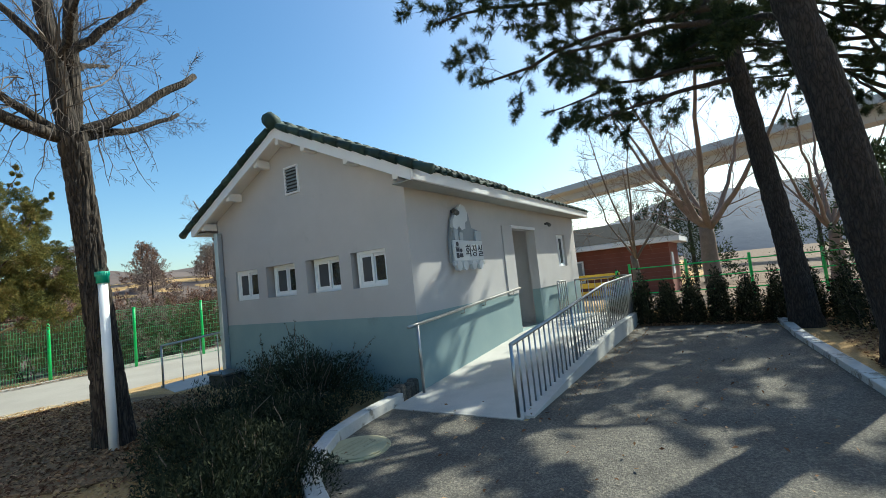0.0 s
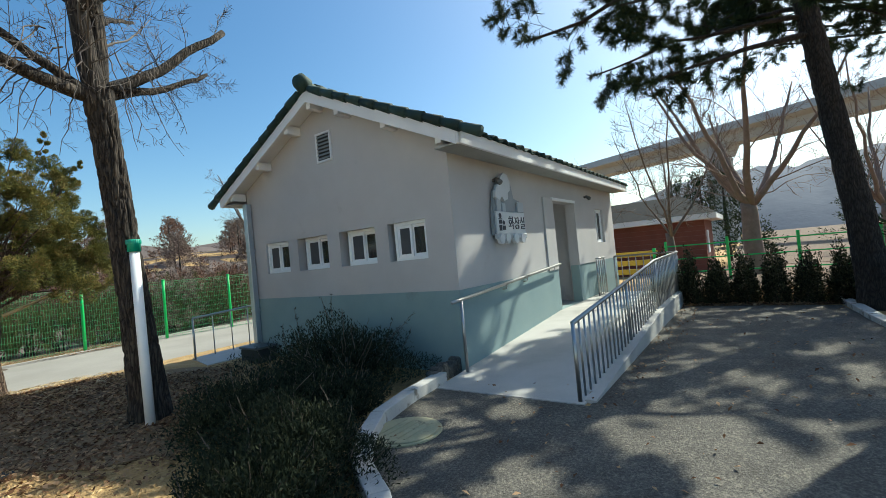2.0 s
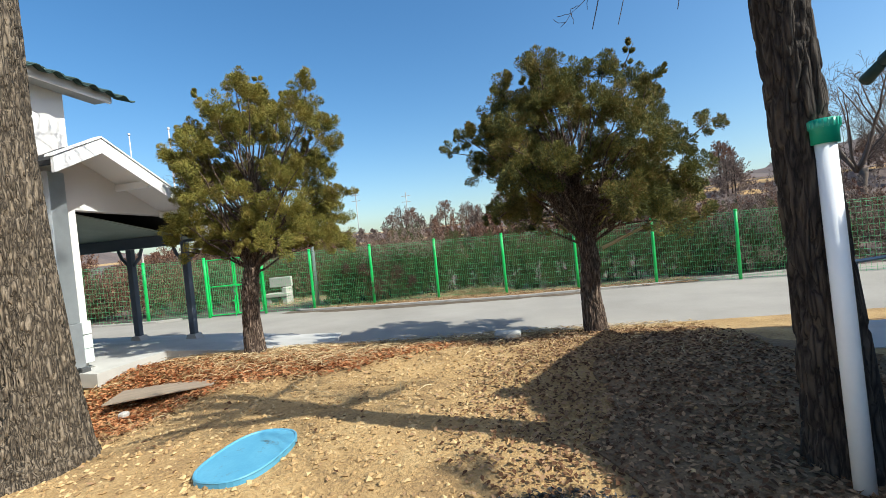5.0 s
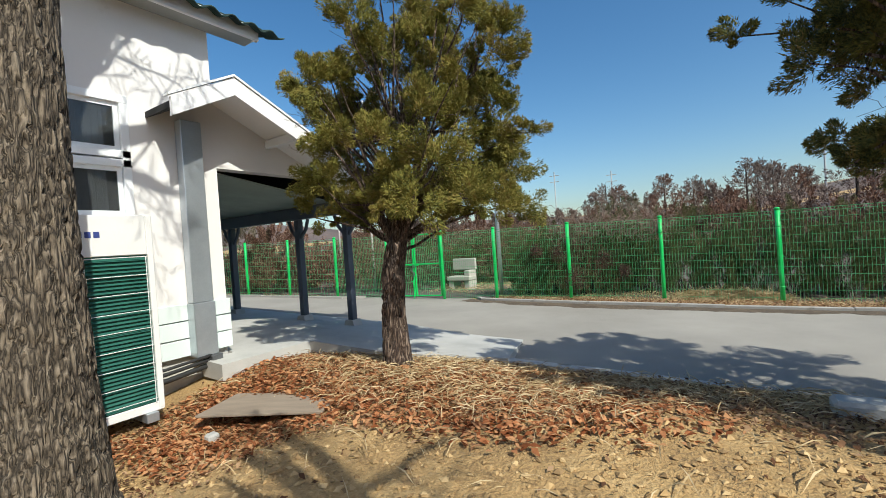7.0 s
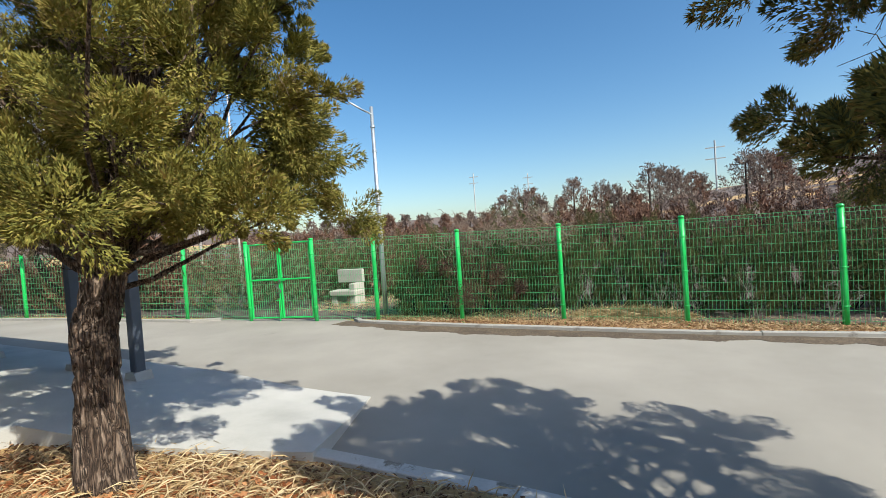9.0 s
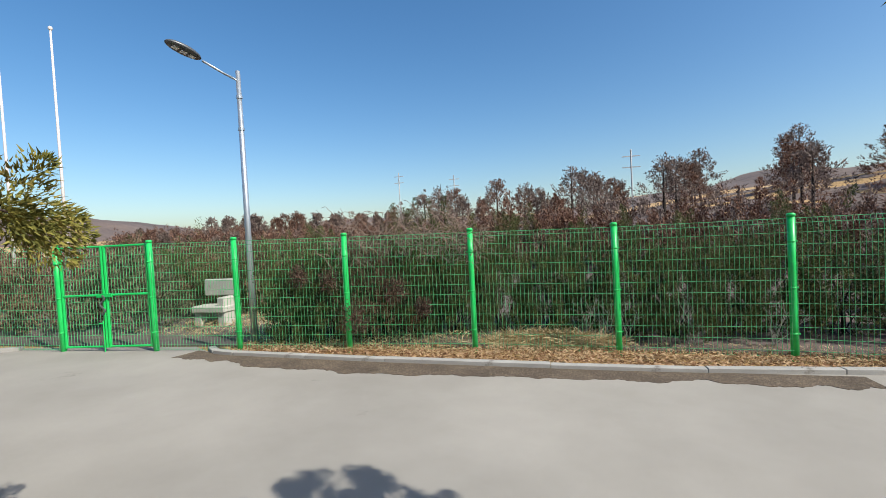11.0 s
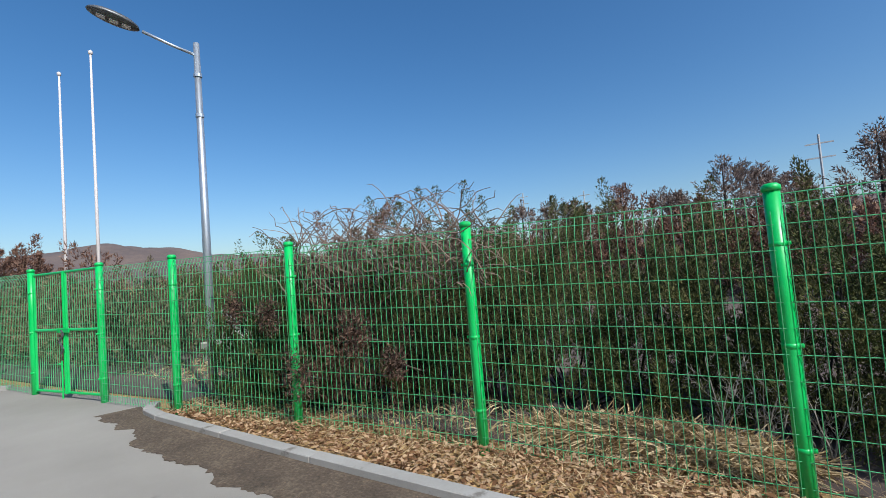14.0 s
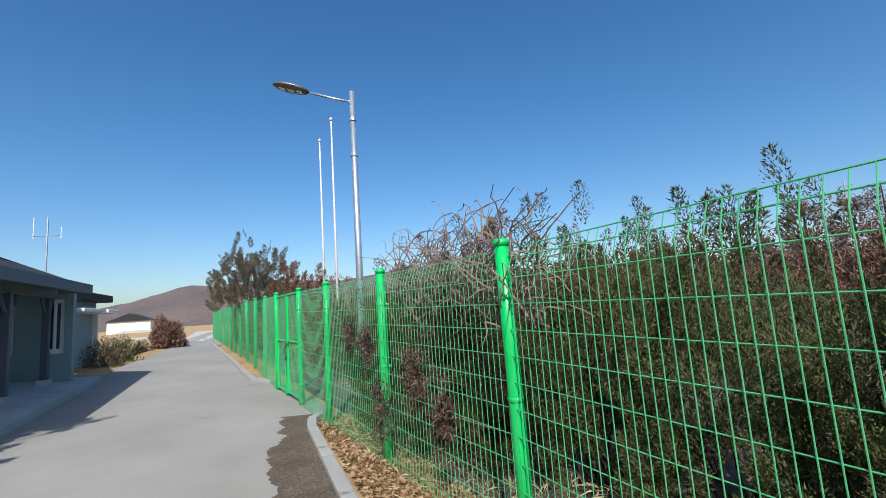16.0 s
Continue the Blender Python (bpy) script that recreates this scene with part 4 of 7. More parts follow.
part("eaves_fascia", Geo().box(px0, px1, PE_Y, PE_Y + 0.05, PE_Z - 0.17, PE_Z + 0.05, 0.006), M_post, proof, "dark eaves fascia")
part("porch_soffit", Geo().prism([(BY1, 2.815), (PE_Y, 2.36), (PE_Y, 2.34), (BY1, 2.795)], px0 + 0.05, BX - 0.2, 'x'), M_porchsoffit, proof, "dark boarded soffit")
part("beam", Geo().box(px0 + 0.1, BX, 12.02, 12.16, PE_Z - 0.25, PE_Z - 0.005, 0.006), M_post, proof, "dark beam over the posts")
for yp in (10.6, 11.6):
    zp = pz(yp) - 0.10
    part("purlin_end", Geo().box(BX, px1 - 0.05, yp - 0.04, yp + 0.04, zp - 0.06, zp + 0.06), M_white, proof)
porch_post = thing("porch_post", "slate blue square steel porch post with angled brackets", "post", (0, 0, 0), "porch posts")
part("shaft", Geo().box(-0.065, 0.065, -0.065, 0.065, 0.08, 2.16, 0.01), M_post, porch_post)
part("foot", Geo().prism([(-0.14, 0.0), (0.14, 0.0), (0.09, 0.12), (-0.09, 0.12)], -0.11, 0.11, 'y'), M_conc, porch_post, "concrete foot")
for s in (-1, 1):
    part("brace", Geo().tube([(s * 0.05, 0, 1.74), (s * 0.22, 0, 1.92), (s * 0.30, 0, 2.12)], 0.035, 8), M_post, porch_post)
PP = [(-6.62, 12.2), (-8.0, 12.2), (-10.3, 12.12), (-12.30, 12.05)]
for k, (x, y) in enumerate(PP):
    zz = float(SLAB_Z(x, y))
    m = pose(x, y, zz - 0.01) @ Matrix.Diagonal((1, 1, (PE_Z - 0.22 - zz) / 2.14, 1))
    if k == 0:
        porch_post.matrix_basis = m
    else:
        ob = copy_thing(porch_post, pose(x, y, zz - 0.01))
        ob.scale = (1, 1, (PE_Z - 0.22 - zz) / 2.14)
# wing beyond the porch
g = Geo()
wall_with_holes(g, 'x', -12.95, 0.2, 9.74, 12.40, 0.0, 2.32, [(10.3, 11.32, 0.95, 2.2), (11.84, 12.24, 0.92, 2.2)])
g.box(-17.0, -12.95, 10.8, 11.0, -0.2, 2.32)
struct("wall_wing", g, M_teal_shade, "pale green rendered wing wall in shade", "wall")
for k, (a, b) in enumerate(((10.3, 11.32), (11.84, 12.24))):
    wdw = sliding_window("window_%d" % (7 + k), b - a, 1.26, "white framed window in the wing wall")
    wdw.matrix_basis = pose(-12.80, a, 0.94) @ Matrix.Diagonal((-1, 1, 1, 1))
wing = tagged(new("roof"), "flat dark roof over the wing", "roof", "", "structure")
part("roof_slab", Geo().box(-17.2, -12.96, 9.8, 11.3, 2.34, 2.46, 0.01), M_slateroof, wing)
# farther block with small white canopies over its doors
g = Geo().box(-24.0, -17.8, 6.0, 9.95, -0.2, 2.7)
struct("wall_far_block", g, M_teal_shade, "grey green far block in shade", "wall")
struct("roof_far_block", Geo().box(-24.3, -17.5, 5.6, 10.5, 2.62, 2.92, 0.02), M_slateroof, "dark flat eaves of the far block", "roof")
for x in (-20.0, -23.0):
    cn = thing("door_canopy", "small white canopy over a side door", "canopy", (x, 9.95, 2.1))
    part("slab", Geo().box(-0.8, 0.8, 0, 0.9, 0.0, 0.14, 0.02), M_white, cn)
    part("jamb", Geo().box(-0.62, -0.5, 0.0, 0.2, -2.2, 0.0), M_white, cn)
an = thing("antenna_mast", "thin steel antenna mast with whip aerials on the roof", "antenna", (-18.0, 10.1, 2.9))
part("mast", Geo().tube([(0, 0, 0), (0, 0, 2.4)], 0.03, 6), M_galv, an)
part("arm", Geo().tube([(-0.1, -0.4, 1.75), (0.1, 0.4, 1.75)], 0.015, 5), M_galv, an)
for s in (-1, 1):
    part("whip", Geo().tube([(0.1 * s, 0.4 * s, 1.65), (0.1 * s, 0.4 * s, 2.05 + (s < 0) * 0.35)], 0.012, 5), M_pvc, an)

# flue on the end wall
duct = thing("wall_duct", "flat galvanised duct running up the end wall", "duct", (BX + 0.02, 9.19, 0))
part("upper_casing", Geo().box(0, 0.16, 0.0, 0.27, 0.96, 3.38, 0.008), M_galv, duct)
part("lower_casing", Geo().box(-0.005, 0.175, -0.01, 0.28, 0.24, 0.955, 0.008), M_galv, duct)
pb = thing("pipework", "black insulated pipes running along the wall foot", "pipes", (BX + 0.1, 9.3, 0.10))
for k, (dz, r) in enumerate(((0.0, 0.035), (0.08, 0.025), (0.14, 0.02))):
    part("pipe", Geo().tube([(0.02, 0.15, dz), (0.06 + 0.03 * k, 0.0, dz), (0.08, -0.5, dz - 0.05), (0.10, -0.85, dz - 0.05)], r, 8), M_black, pb, "", True)
part("box_cover", Geo().box(-0.02, 0.14, 0.05, 0.20, -0.05, 0.14, 0.01), M_lampgrey, pb)


def outdoor_unit():
    top = thing("air_conditioner", "tall off white outdoor air conditioner with wire guards", "air conditioner", (-6.48, 7.2, -0.16))
    W, D, H = 0.73, 1.26, 2.2    # along x, y, z
    part("body", Geo().box(0.03, W - 0.03, 0.03, D - 0.03, 0.14, H - 0.04), M_fin, top, "dark green condenser coil")
    for x in (0, W - 0.06):
        for y in (0, D - 0.06):
            part("corner_post", Geo().box(x, x + 0.06, y, y + 0.06, 0.12, H, 0.006), M_acwhite, top)
    part("top_panel", Geo().box(0, W, 0.06, D - 0.06, H - 0.42, H, 0.008), M_acwhite, top)
    part("side_panel", Geo().box(0.06, W - 0.06, 0, D, H - 0.42, H - 0.005, 0.008), M_acwhite, top)
    part("bottom_panel", Geo().box(0.004, W - 0.004, 0.004, D - 0.004, 0.10, 0.19, 0.006), M_acwhite, top)
    for y in (0.08, D - 0.2):
        part("foot_rail", Geo().box(-0.04, W + 0.04, y, y + 0.12, 0.0, 0.10, 0.006), M_galv, top)
    for k in range(9):
        z = 0.24 + k * 0.19
        part("guard_wire", Geo().tube([(W + 0.012, 0.06, z), (W + 0.012, D - 0.06, z)], 0.0045, 5), M_acwhite, top)
    for k in range(3):
        y = 0.09 + k * (D - 0.18) / 2
        part("guard_wire", Geo().tube([(W + 0.02, y, 0.2), (W + 0.02, y, H - 0.44)], 0.0045, 5), M_acwhite, top)
    gd = Geo()
    for k in range(13):
        z = 0.24 + k * 0.125
        gd.tube([(0.07, -0.012, z), (W - 0.07, -0.012, z)], 0.005, 5)
    for k in range(6):
        x = 0.09 + k * (W - 0.18) / 5
        gd.tube([(x, -0.02, 0.2), (x, -0.02, H - 0.44)], 0.005, 5)
    part("side_guard", gd, M_acwhite, top, "pale wire guard")
    fin = Geo().prism([(W - 0.03, 0), (W - 0.004, 0.004), (W - 0.03, 0.026)], 0.07, D - 0.07, 'y').mesh("fin")
    for k in range(39):
        part("fin", fin, M_fin, top).location = (0, 0, 0.2 + k * 0.04)
    lg = Geo()
    for k in range(7):
        lg.box(W, W + 0.004, 0.30 + k * 0.072, 0.35 + k * 0.072, H - 0.23, H - 0.17)
    part("logo_bar", lg, M_logo, top, "small navy maker's mark")


outdoor_unit()

# ---- green mesh fence along the road ----
def fence_z(x, y):
    return float(road_z(x, y)) - 0.02


FP = [(-40.0, 13.6), (-37.5, 13.9), (-35.0, 14.15), (-32.6, 14.4), (-30.2, 14.65), (-27.8, 14.95), (-25.4, 15.2), (-23.0, 15.45), (-20.7, 15.7), (-18.4, 15.95), (-16.2, 16.2), (-14.0, 16.42), (-11.75, 16.62),
      (-9.61, 16.81), (-7.74, 17.09), (-6.10, 17.30), (-4.09, 17.58), (-1.93, 17.84), (0.33, 17.89), (2.62, 17.80), (4.88, 17.45), (7.05, 17.05), (9.2, 16.75), (11.4, 16.5), (13.6, 16.3), (15.8, 16.1), (18, 16.0)]
FH = 2.02
fence = thing("fence", "bright green welded wire mesh fence with round posts", "fence")
post = new("fence_post")
post.parent = fence
part("shaft", Geo().tube([(0, 0, -0.15), (0, 0, 0.7), (0, 0, 1.3), (0, 0, FH)], 0.048, 16), M_green, post, "", True)
part("cap", Geo().tube([(0, 0, FH - 0.01), (0, 0, FH + 0.025), (0, 0, FH + 0.04)], [0.055, 0.054, 0.035], 16), M_green, post, "", True)
for z in (0.35, 1.0, 1.65):
    part("clamp", Geo().tube([(0, 0, z), (0, 0, z + 0.035)], 0.0492, 12).box(-0.012, 0.012, -0.07, -0.04, z + 0.006, z + 0.03, 0.003), M_green, post, "", True)
first = True
for x, y in FP:
    m = pose(x, y, fence_z(x, y), rng.uniform(-0.6, 0.6), rng.uniform(-0.8, 0.8), rng.uniform(0, 360))
    if first:
        post.matrix_basis = m
        first = False
    else:
        copy_thing(post, m)


def wires(length, dz, near):
    """Welded mesh panel from the origin along +x, rising by dz: uprights with a bent top, and level wires."""
    g = Geo()
    n = round((length - 0.06) / (0.062 if near else 0.13))
    sides = 5 if near else 3
    r = 0.0028 if near else 0.0038
    for k in range(n + 1):
        x = 0.04 + (length - 0.08) * k / n
        z = dz * x / length
        pts = [(x, -0.045, z + 0.04), (x, -0.045, z + FH - 0.16), (x, -0.015, z + FH - 0.075), (x, 0.0, z + FH - 0.035)] if near else [(x, -0.045, z + 0.04), (x, -0.045, z + FH - 0.05)]
        g.tube(pts, r, sides, cap=False)
    for z in [0.06] + [0.14 + 0.165 * k for k in range(11)]:
        g.tube([(0.02, -0.041, z), (length - 0.02, -0.041, z + dz)], r * 1.2, sides, cap=False)
    for z in (FH - 0.035, FH - 0.10):
        g.tube([(0.02, 0.0, z), (length - 0.02, 0.0, z + dz)], r * 1.4, sides, cap=False)
    return g


for k, ((xa, ya), (xb, yb)) in enumerate(zip(FP, FP[1:])):
    if k == 13:
        continue
    ln = math.hypot(xb - xa, yb - ya)
    near = -13 < xa < 9
    place = pose(xa, ya, fence_z(xa, ya), 0, 0, math.degrees(math.atan2(yb - ya, xb - xa)))
    pn = part("fence_panel", wires(ln, fence_z(xb, yb) - fence_z(xa, ya), near), M_wire, fence, "green coated wire mesh")
    tagged(pn, kind="stuff")
    pn.matrix_basis = place

# gate: two leaves with frame tubes, bars and a chain
(xa, ya), (xb, yb) = FP[13], FP[14]
gl = math.hypot(xb - xa, yb - ya)
gate = thing("gate", "closed green steel double gate with chain and bolt", "gate")
gate.matrix_basis = pose(xa, ya, fence_z(xa, ya) + 0.03, 0, 0, math.degrees(math.atan2(yb - ya, xb - xa)))
for a, b in ((0.05, gl / 2 - 0.01), (gl / 2 + 0.01, gl - 0.05)):
    leaf = part("gate_leaf", Geo().tube([(a + 0.02, 0, 0.04), (a + 0.02, 0, 1.93)], 0.024, 8).tube([(b - 0.02, 0, 0.04), (b - 0.02, 0, 1.93)], 0.024, 8).tube([(a, 0, 0.06), (b, 0, 0.06)], 0.02, 8).tube([(a, 0, 1.92), (b, 0, 1.92)], 0.02, 8).tube([(a, 0, 1.02), (b, 0, 1.02)], 0.022, 8), M_green, gate)
    bars = Geo()
    n = 14
    for k in range(1, n):
        x = a + (b - a) * k / n
        bars.tube([(x, 0, 0.06), (x, 0, 1.92)], 0.0045, 5, cap=False)
    for k in range(1, 9):
        bars.tube([(a, 0.006, 0.06 + k * 0.21), (b, 0.006, 0.06 + k * 0.21)], 0.0035, 4, cap=False)
    tagged(part("bar_grid", bars, M_wire, leaf), kind="stuff")
part("drop_bolt", Geo().tube([(gl / 2 - 0.05, -0.04, -0.05), (gl / 2 - 0.05, -0.04, 0.55)], 0.012, 8).tube([(gl / 2 - 0.05, -0.04, 0.5), (gl / 2 - 0.12, -0.05, 0.5)], 0.012, 8), M_green, gate)
part("latch", Geo().box(gl / 2 - 0.16, gl / 2 + 0.16, -0.045, -0.025, 0.98, 1.05, 0.005), M_green, gate)
ch = Geo()
for k in range(10):
    a = k / 9
    ch.tube([(gl / 2 - 0.03 + 0.05 * math.sin(a * 9), -0.05, 1.02 - 0.33 * a), (gl / 2 - 0.03 + 0.05 * math.sin((a + .1) * 9), -0.05, 1.02 - 0.33 * (a + 0.1))], 0.014, 6)
part("chain", ch, M_lampgrey, gate)

# street lamp
lamp = thing("street_lamp", "galvanised street lamp with flat oval head on an arm", "street lamp", (-6.22, 17.85, float(road_z(-6.2, 17.8)) - 0.1))
part("pole", Geo().tube([(0, 0, 0), (0, 0, 2.4), (0, 0, 5.26)], [0.062, 0.055, 0.042], 12), M_galv, lamp, "", True)
for z in (4.15, 4.75):
    part("collar", Geo().tube([(0, 0, z), (0, 0, z + 0.05)], 0.058, 12), M_galv, lamp)
part("arm", Geo().tube([(0, 0, 5.08), (-0.10, -0.28, 5.15), (-0.22, -0.62, 5.26)], 0.022, 8), M_galv, lamp, "", True)
hd = bmesh.new()
bmesh.ops.create_uvsphere(hd, u_segments=20, v_segments=10, radius=1)
for v in hd.verts:
    v.co = Vector((v.co.x * 0.30, v.co.y * 0.16, v.co.z * (0.085 if v.co.z > 0 else 0.035)))
me = bpy.data.meshes.new("head")
hd.to_mesh(me)
hd.free()
me.polygons.foreach_set("use_smooth", [True] * len(me.polygons))
head = part("head", me, M_lampgrey, lamp, "flat grey lamp head")
head.matrix_basis = pose(-0.32, -0.92, 5.34, 0, 0, math.degrees(math.atan2(-0.62, -0.22))) @ pose(0, 0, 0, 0, -14, 0)
for k in range(3):
    ln = part("lens", Geo().box(-0.2 + k * 0.14, -0.1 + k * 0.14, -0.05, 0.05, -0.036, -0.026, 0.003), M_acwhite, head, "small light module")

for x, y, h in ((-13.35, 18.4, 7.0), (-11.75, 18.5, 7.06)):
    fp = thing("flagpole", "bare weathered flagpole behind the fence", "flagpole", (x, y, float(ground_z(x, y))), "flagpoles")
    part("shaft", Geo().tube([(0, 0, 0), (0, 0, 3.5), (0, 0, h)], [0.042, 0.033, 0.02], 10), M_flagpole, fp, "", True)
    part("finial", Geo().tube([(0, 0, h), (0, 0, h + 0.03), (0, 0, h + 0.08), (0, 0, h + 0.11)], [0.02, 0.045, 0.045, 0.015], 10), M_flagpole, fp, "", True)

# stone bench behind the fence
bn = thing("stone_bench", "pale stone bench with a back slab behind the fence", "bench", (-8.5, 19.4, float(ground_z(-8.5, 19.4))))
part("seat", Geo().box(-0.46, 0.46, -0.25, 0.25, 0.35, 0.5, 0.02), M_bench, bn)
part("backrest", Geo().box(-0.46, 0.46, 0.2, 0.32, 0.7, 1.1, 0.02), M_bench, bn)
for x in (-0.33, 0.33):
    part("leg", Geo().box(x - 0.1, x + 0.1, -0.2, 0.32, 0.0, 0.35 if x < 0 else 0.7, 0.02), M_bench, bn)

# ---- trees and shrubs ----
def wander(a, b, n, wob, r, sag=0.0):
    """A wavering line from a to b."""
    a, b = np.asarray(a, float), np.asarray(b, float)
    t = np.linspace(0, 1, n)[:, None]
    p = a + (b - a) * t
    L_ = np.linalg.norm(b - a)
    off = np.cumsum(r.normal(size=(n, 3)), axis=0) * wob * L_ / n
    off -= off[0] + (off[-1] - off[0]) * t
    p += off
    p[:, 2] -= sag * L_ * (t[:, 0] * (1 - t[:, 0])) * 4
    return p


def branches(geo, p, r0, depth, r, spread=0.8, ratio=0.55, count=(3, 5), up=0.25, wob=0.25, minr=0.003, tips=None, sides=6, start=0.25, droop=0.0):
    """Side branches off a line p of radius r0, again and again."""
    L_ = np.linalg.norm(p[-1] - p[0])
    n = int(r.integers(count[0], count[1] + 1))
    for k in range(n):
        s = start + (1 - start) * (k + r.uniform(0, 1)) / n
        i = min(len(p) - 2, int(s * (len(p) - 1)))
        d = unit(p[i + 1] - p[i])
        side = r.normal(size=3)
        side = unit(side - d * np.dot(side, d))
        dirn = unit(d * (1 - spread * 0.5) + side * spread + np.array((0, 0, up)) - np.array((0, 0, droop)))
        ln = L_ * ratio * r.uniform(0.6, 1.2) * (1.15 - 0.5 * s)
        rr = max(minr, r0 * (1 - 0.7 * s) * 0.5)
        q = wander(p[i], p[i] + dirn * ln, 5 if depth < 2 else 6, wob, r)
        geo.tube(q, np.linspace(rr, max(minr * 0.7, rr * 0.3), len(q)), max(3, sides), cap=False)
        if tips is not None:
            tips.append((q[-1], unit(q[-1] - q[-2])))
        if depth > 1:
            branches(geo, q, rr, depth - 1, r, spread, ratio, count, up, wob, minr, tips, max(3, sides - 1), 0.2, droop)


def furrow(me, amp, freq, seed):
    """Push a trunk's surface in and out, in long furrows."""
    n = len(me.vertices)
    co = np.empty(n * 3)
    no = np.empty(n * 3)
    me.vertices.foreach_get("co", co)
    me.vertices.foreach_get("normal", no)
    co, no = co.reshape(-1, 3), no.reshape(-1, 3)
    d = np.array([noise.noise(Vector((c[0] * freq + seed, c[1] * freq, c[2] * freq * 0.22))) + 0.5 * noise.noise(Vector((c[0] * freq * 2.6, c[1] * freq * 2.6 + seed, c[2] * freq * 0.6))) for c in co])
    me.vertices.foreach_set("co", (co + no * (np.minimum(1.0, np.abs(d) * 3.2) - 0.8)[:, None] * amp).ravel())
    me.update()
    return me


def dense(p, radii, m):
    """More rings along a line."""
    p = np.asarray(p, float)
    s = np.linspace(0, len(p) - 1, m)
    q = np.stack([np.interp(s, np.arange(len(p)), p[:, k]) for k in range(3)], 1)
    k = np.ones(5) / 5
    for c in range(3):
        pad = np.pad(q[:, c], 2, mode='edge')
        q[:, c] = np.convolve(pad, k, 'valid')
    return q, np.interp(s, np.arange(len(p)), radii)


# the bare street tree with two leaders and a sawn limb
r1 = np.random.default_rng(11)
tree = thing("tree", "bare deciduous tree with dark furrowed bark and pruned limbs", "tree", (2.43, 6.32, 0.0))
tp, tr = dense([(0, 0, -0.1), (-0.02, 0, 0.3), (-0.08, -0.02, 1.2), (-0.17, -0.05, 2.4), (-0.26, -0.08, 3.3), (-0.32, -0.1, 3.9)], [0.25, 0.205, 0.165, 0.145, 0.14, 0.155], 230)
me = furrow(Geo().tube(tp, tr, 110, False).mesh("trunk", True), 0.028, 15, 3.0)
part("trunk", me, M_bark, tree)
fk = tp[-1]
tw = Geo()
for end, ra, rb, n in (((-0.62, -0.2, 5.9), 0.12, 0.075, 10), ((-0.25, 0.05, 6.6), 0.11, 0.06, 10)):
    q = wander(fk - np.array((0, 0, 0.3)), end, 12, 0.05, r1)
    part("limb", Geo().tube(q, np.linspace(ra, rb, 12), 14), M_bark, tree, "", True)
    branches(tw, q, rb * 0.7, 3, r1, 0.9, 0.5, (4, 6), 0.25, 0.13, 0.003, sides=5, start=0.2)
for end, ra, rb, d in (((1.25, -0.1, 5.15), 0.075, 0.045, 3), ((1.15, 0.25, 4.62), 0.06, 0.025, 3), ((-2.0, -0.5, 4.15), 0.085, 0.04, 3), ((-1.6, -0.1, 4.65), 0.06, 0.03, 3), ((-0.5, -1.2, 5.2), 0.06, 0.02, 3), ((0.5, -0.5, 5.9), 0.06, 0.03, 3), ((-1.3, 0.3, 5.9), 0.06, 0.02, 3), ((0.5, 0.9, 5.4), 0.05, 0.02, 3)):
    st = fk + np.array((0, 0, r1.uniform(-0.15, 0.05))) if end[2] < 5.2 and end[0] > 0.6 or end[2] < 4.7 else fk + np.array((-0.1, -0.03, 0.9))
    q = wander(st, end, 10, 0.12, r1, 0.03)
    part("limb", Geo().tube(q, np.linspace(ra, rb, 10), 10), M_bark, tree, "", True)
    branches(tw, q, rb * 0.55, 3, r1, 0.85, 0.52, (5, 8), 0.22, 0.13, 0.0026, sides=4, start=0.25, droop=0.08)
for k in range(18):
    a, rad = r1.uniform(0, 2 * math.pi), r1.uniform(0.25, 0.8)
    s = fk + np.array((math.cos(a) * rad, math.sin(a) * rad * 0.8, r1.uniform(0.15, 0.5)))
    e = s + np.array((math.cos(a) * r1.uniform(0.3, 0.8), math.sin(a) * 0.4, -r1.uniform(0.5, 1.15)))
    q = wander(s, e, 8, 0.22, r1, -0.12)
    tw.tube(q, np.linspace(0.009, 0.003, 8), 4, cap=False)
    branches(tw, q, 0.006, 2, r1, 0.9, 0.4, (3, 5), 0.0, 0.3, 0.0028, sides=3, start=0.2, droop=0.2)
tagged(part("twig_work", tw, M_twigdark, tree), kind="stuff")

# big grey tree by the air conditioner
r2 = np.random.default_rng(12)
big = thing("tree", "large tree with deeply furrowed grey brown bark", "tree", (-4.43, 7.10, -0.27))
tp, tr = dense([(0.06, -0.06, -0.1), (0.04, -0.04, 0.25), (0.0, 0, 1.0), (-0.10, 0.02, 2.2), (-0.20, 0.05, 3.5), (-0.22, 0.06, 4.6), (-0.15, 0.06, 5.6)], [0.53, 0.42, 0.335, 0.305, 0.295, 0.30, 0.24], 300)
me = furrow(Geo().tube(tp, tr, 170, False).mesh("trunk", True), 0.036, 19, 9.0)
part("trunk", me, M_bark2, big)
tw = Geo()
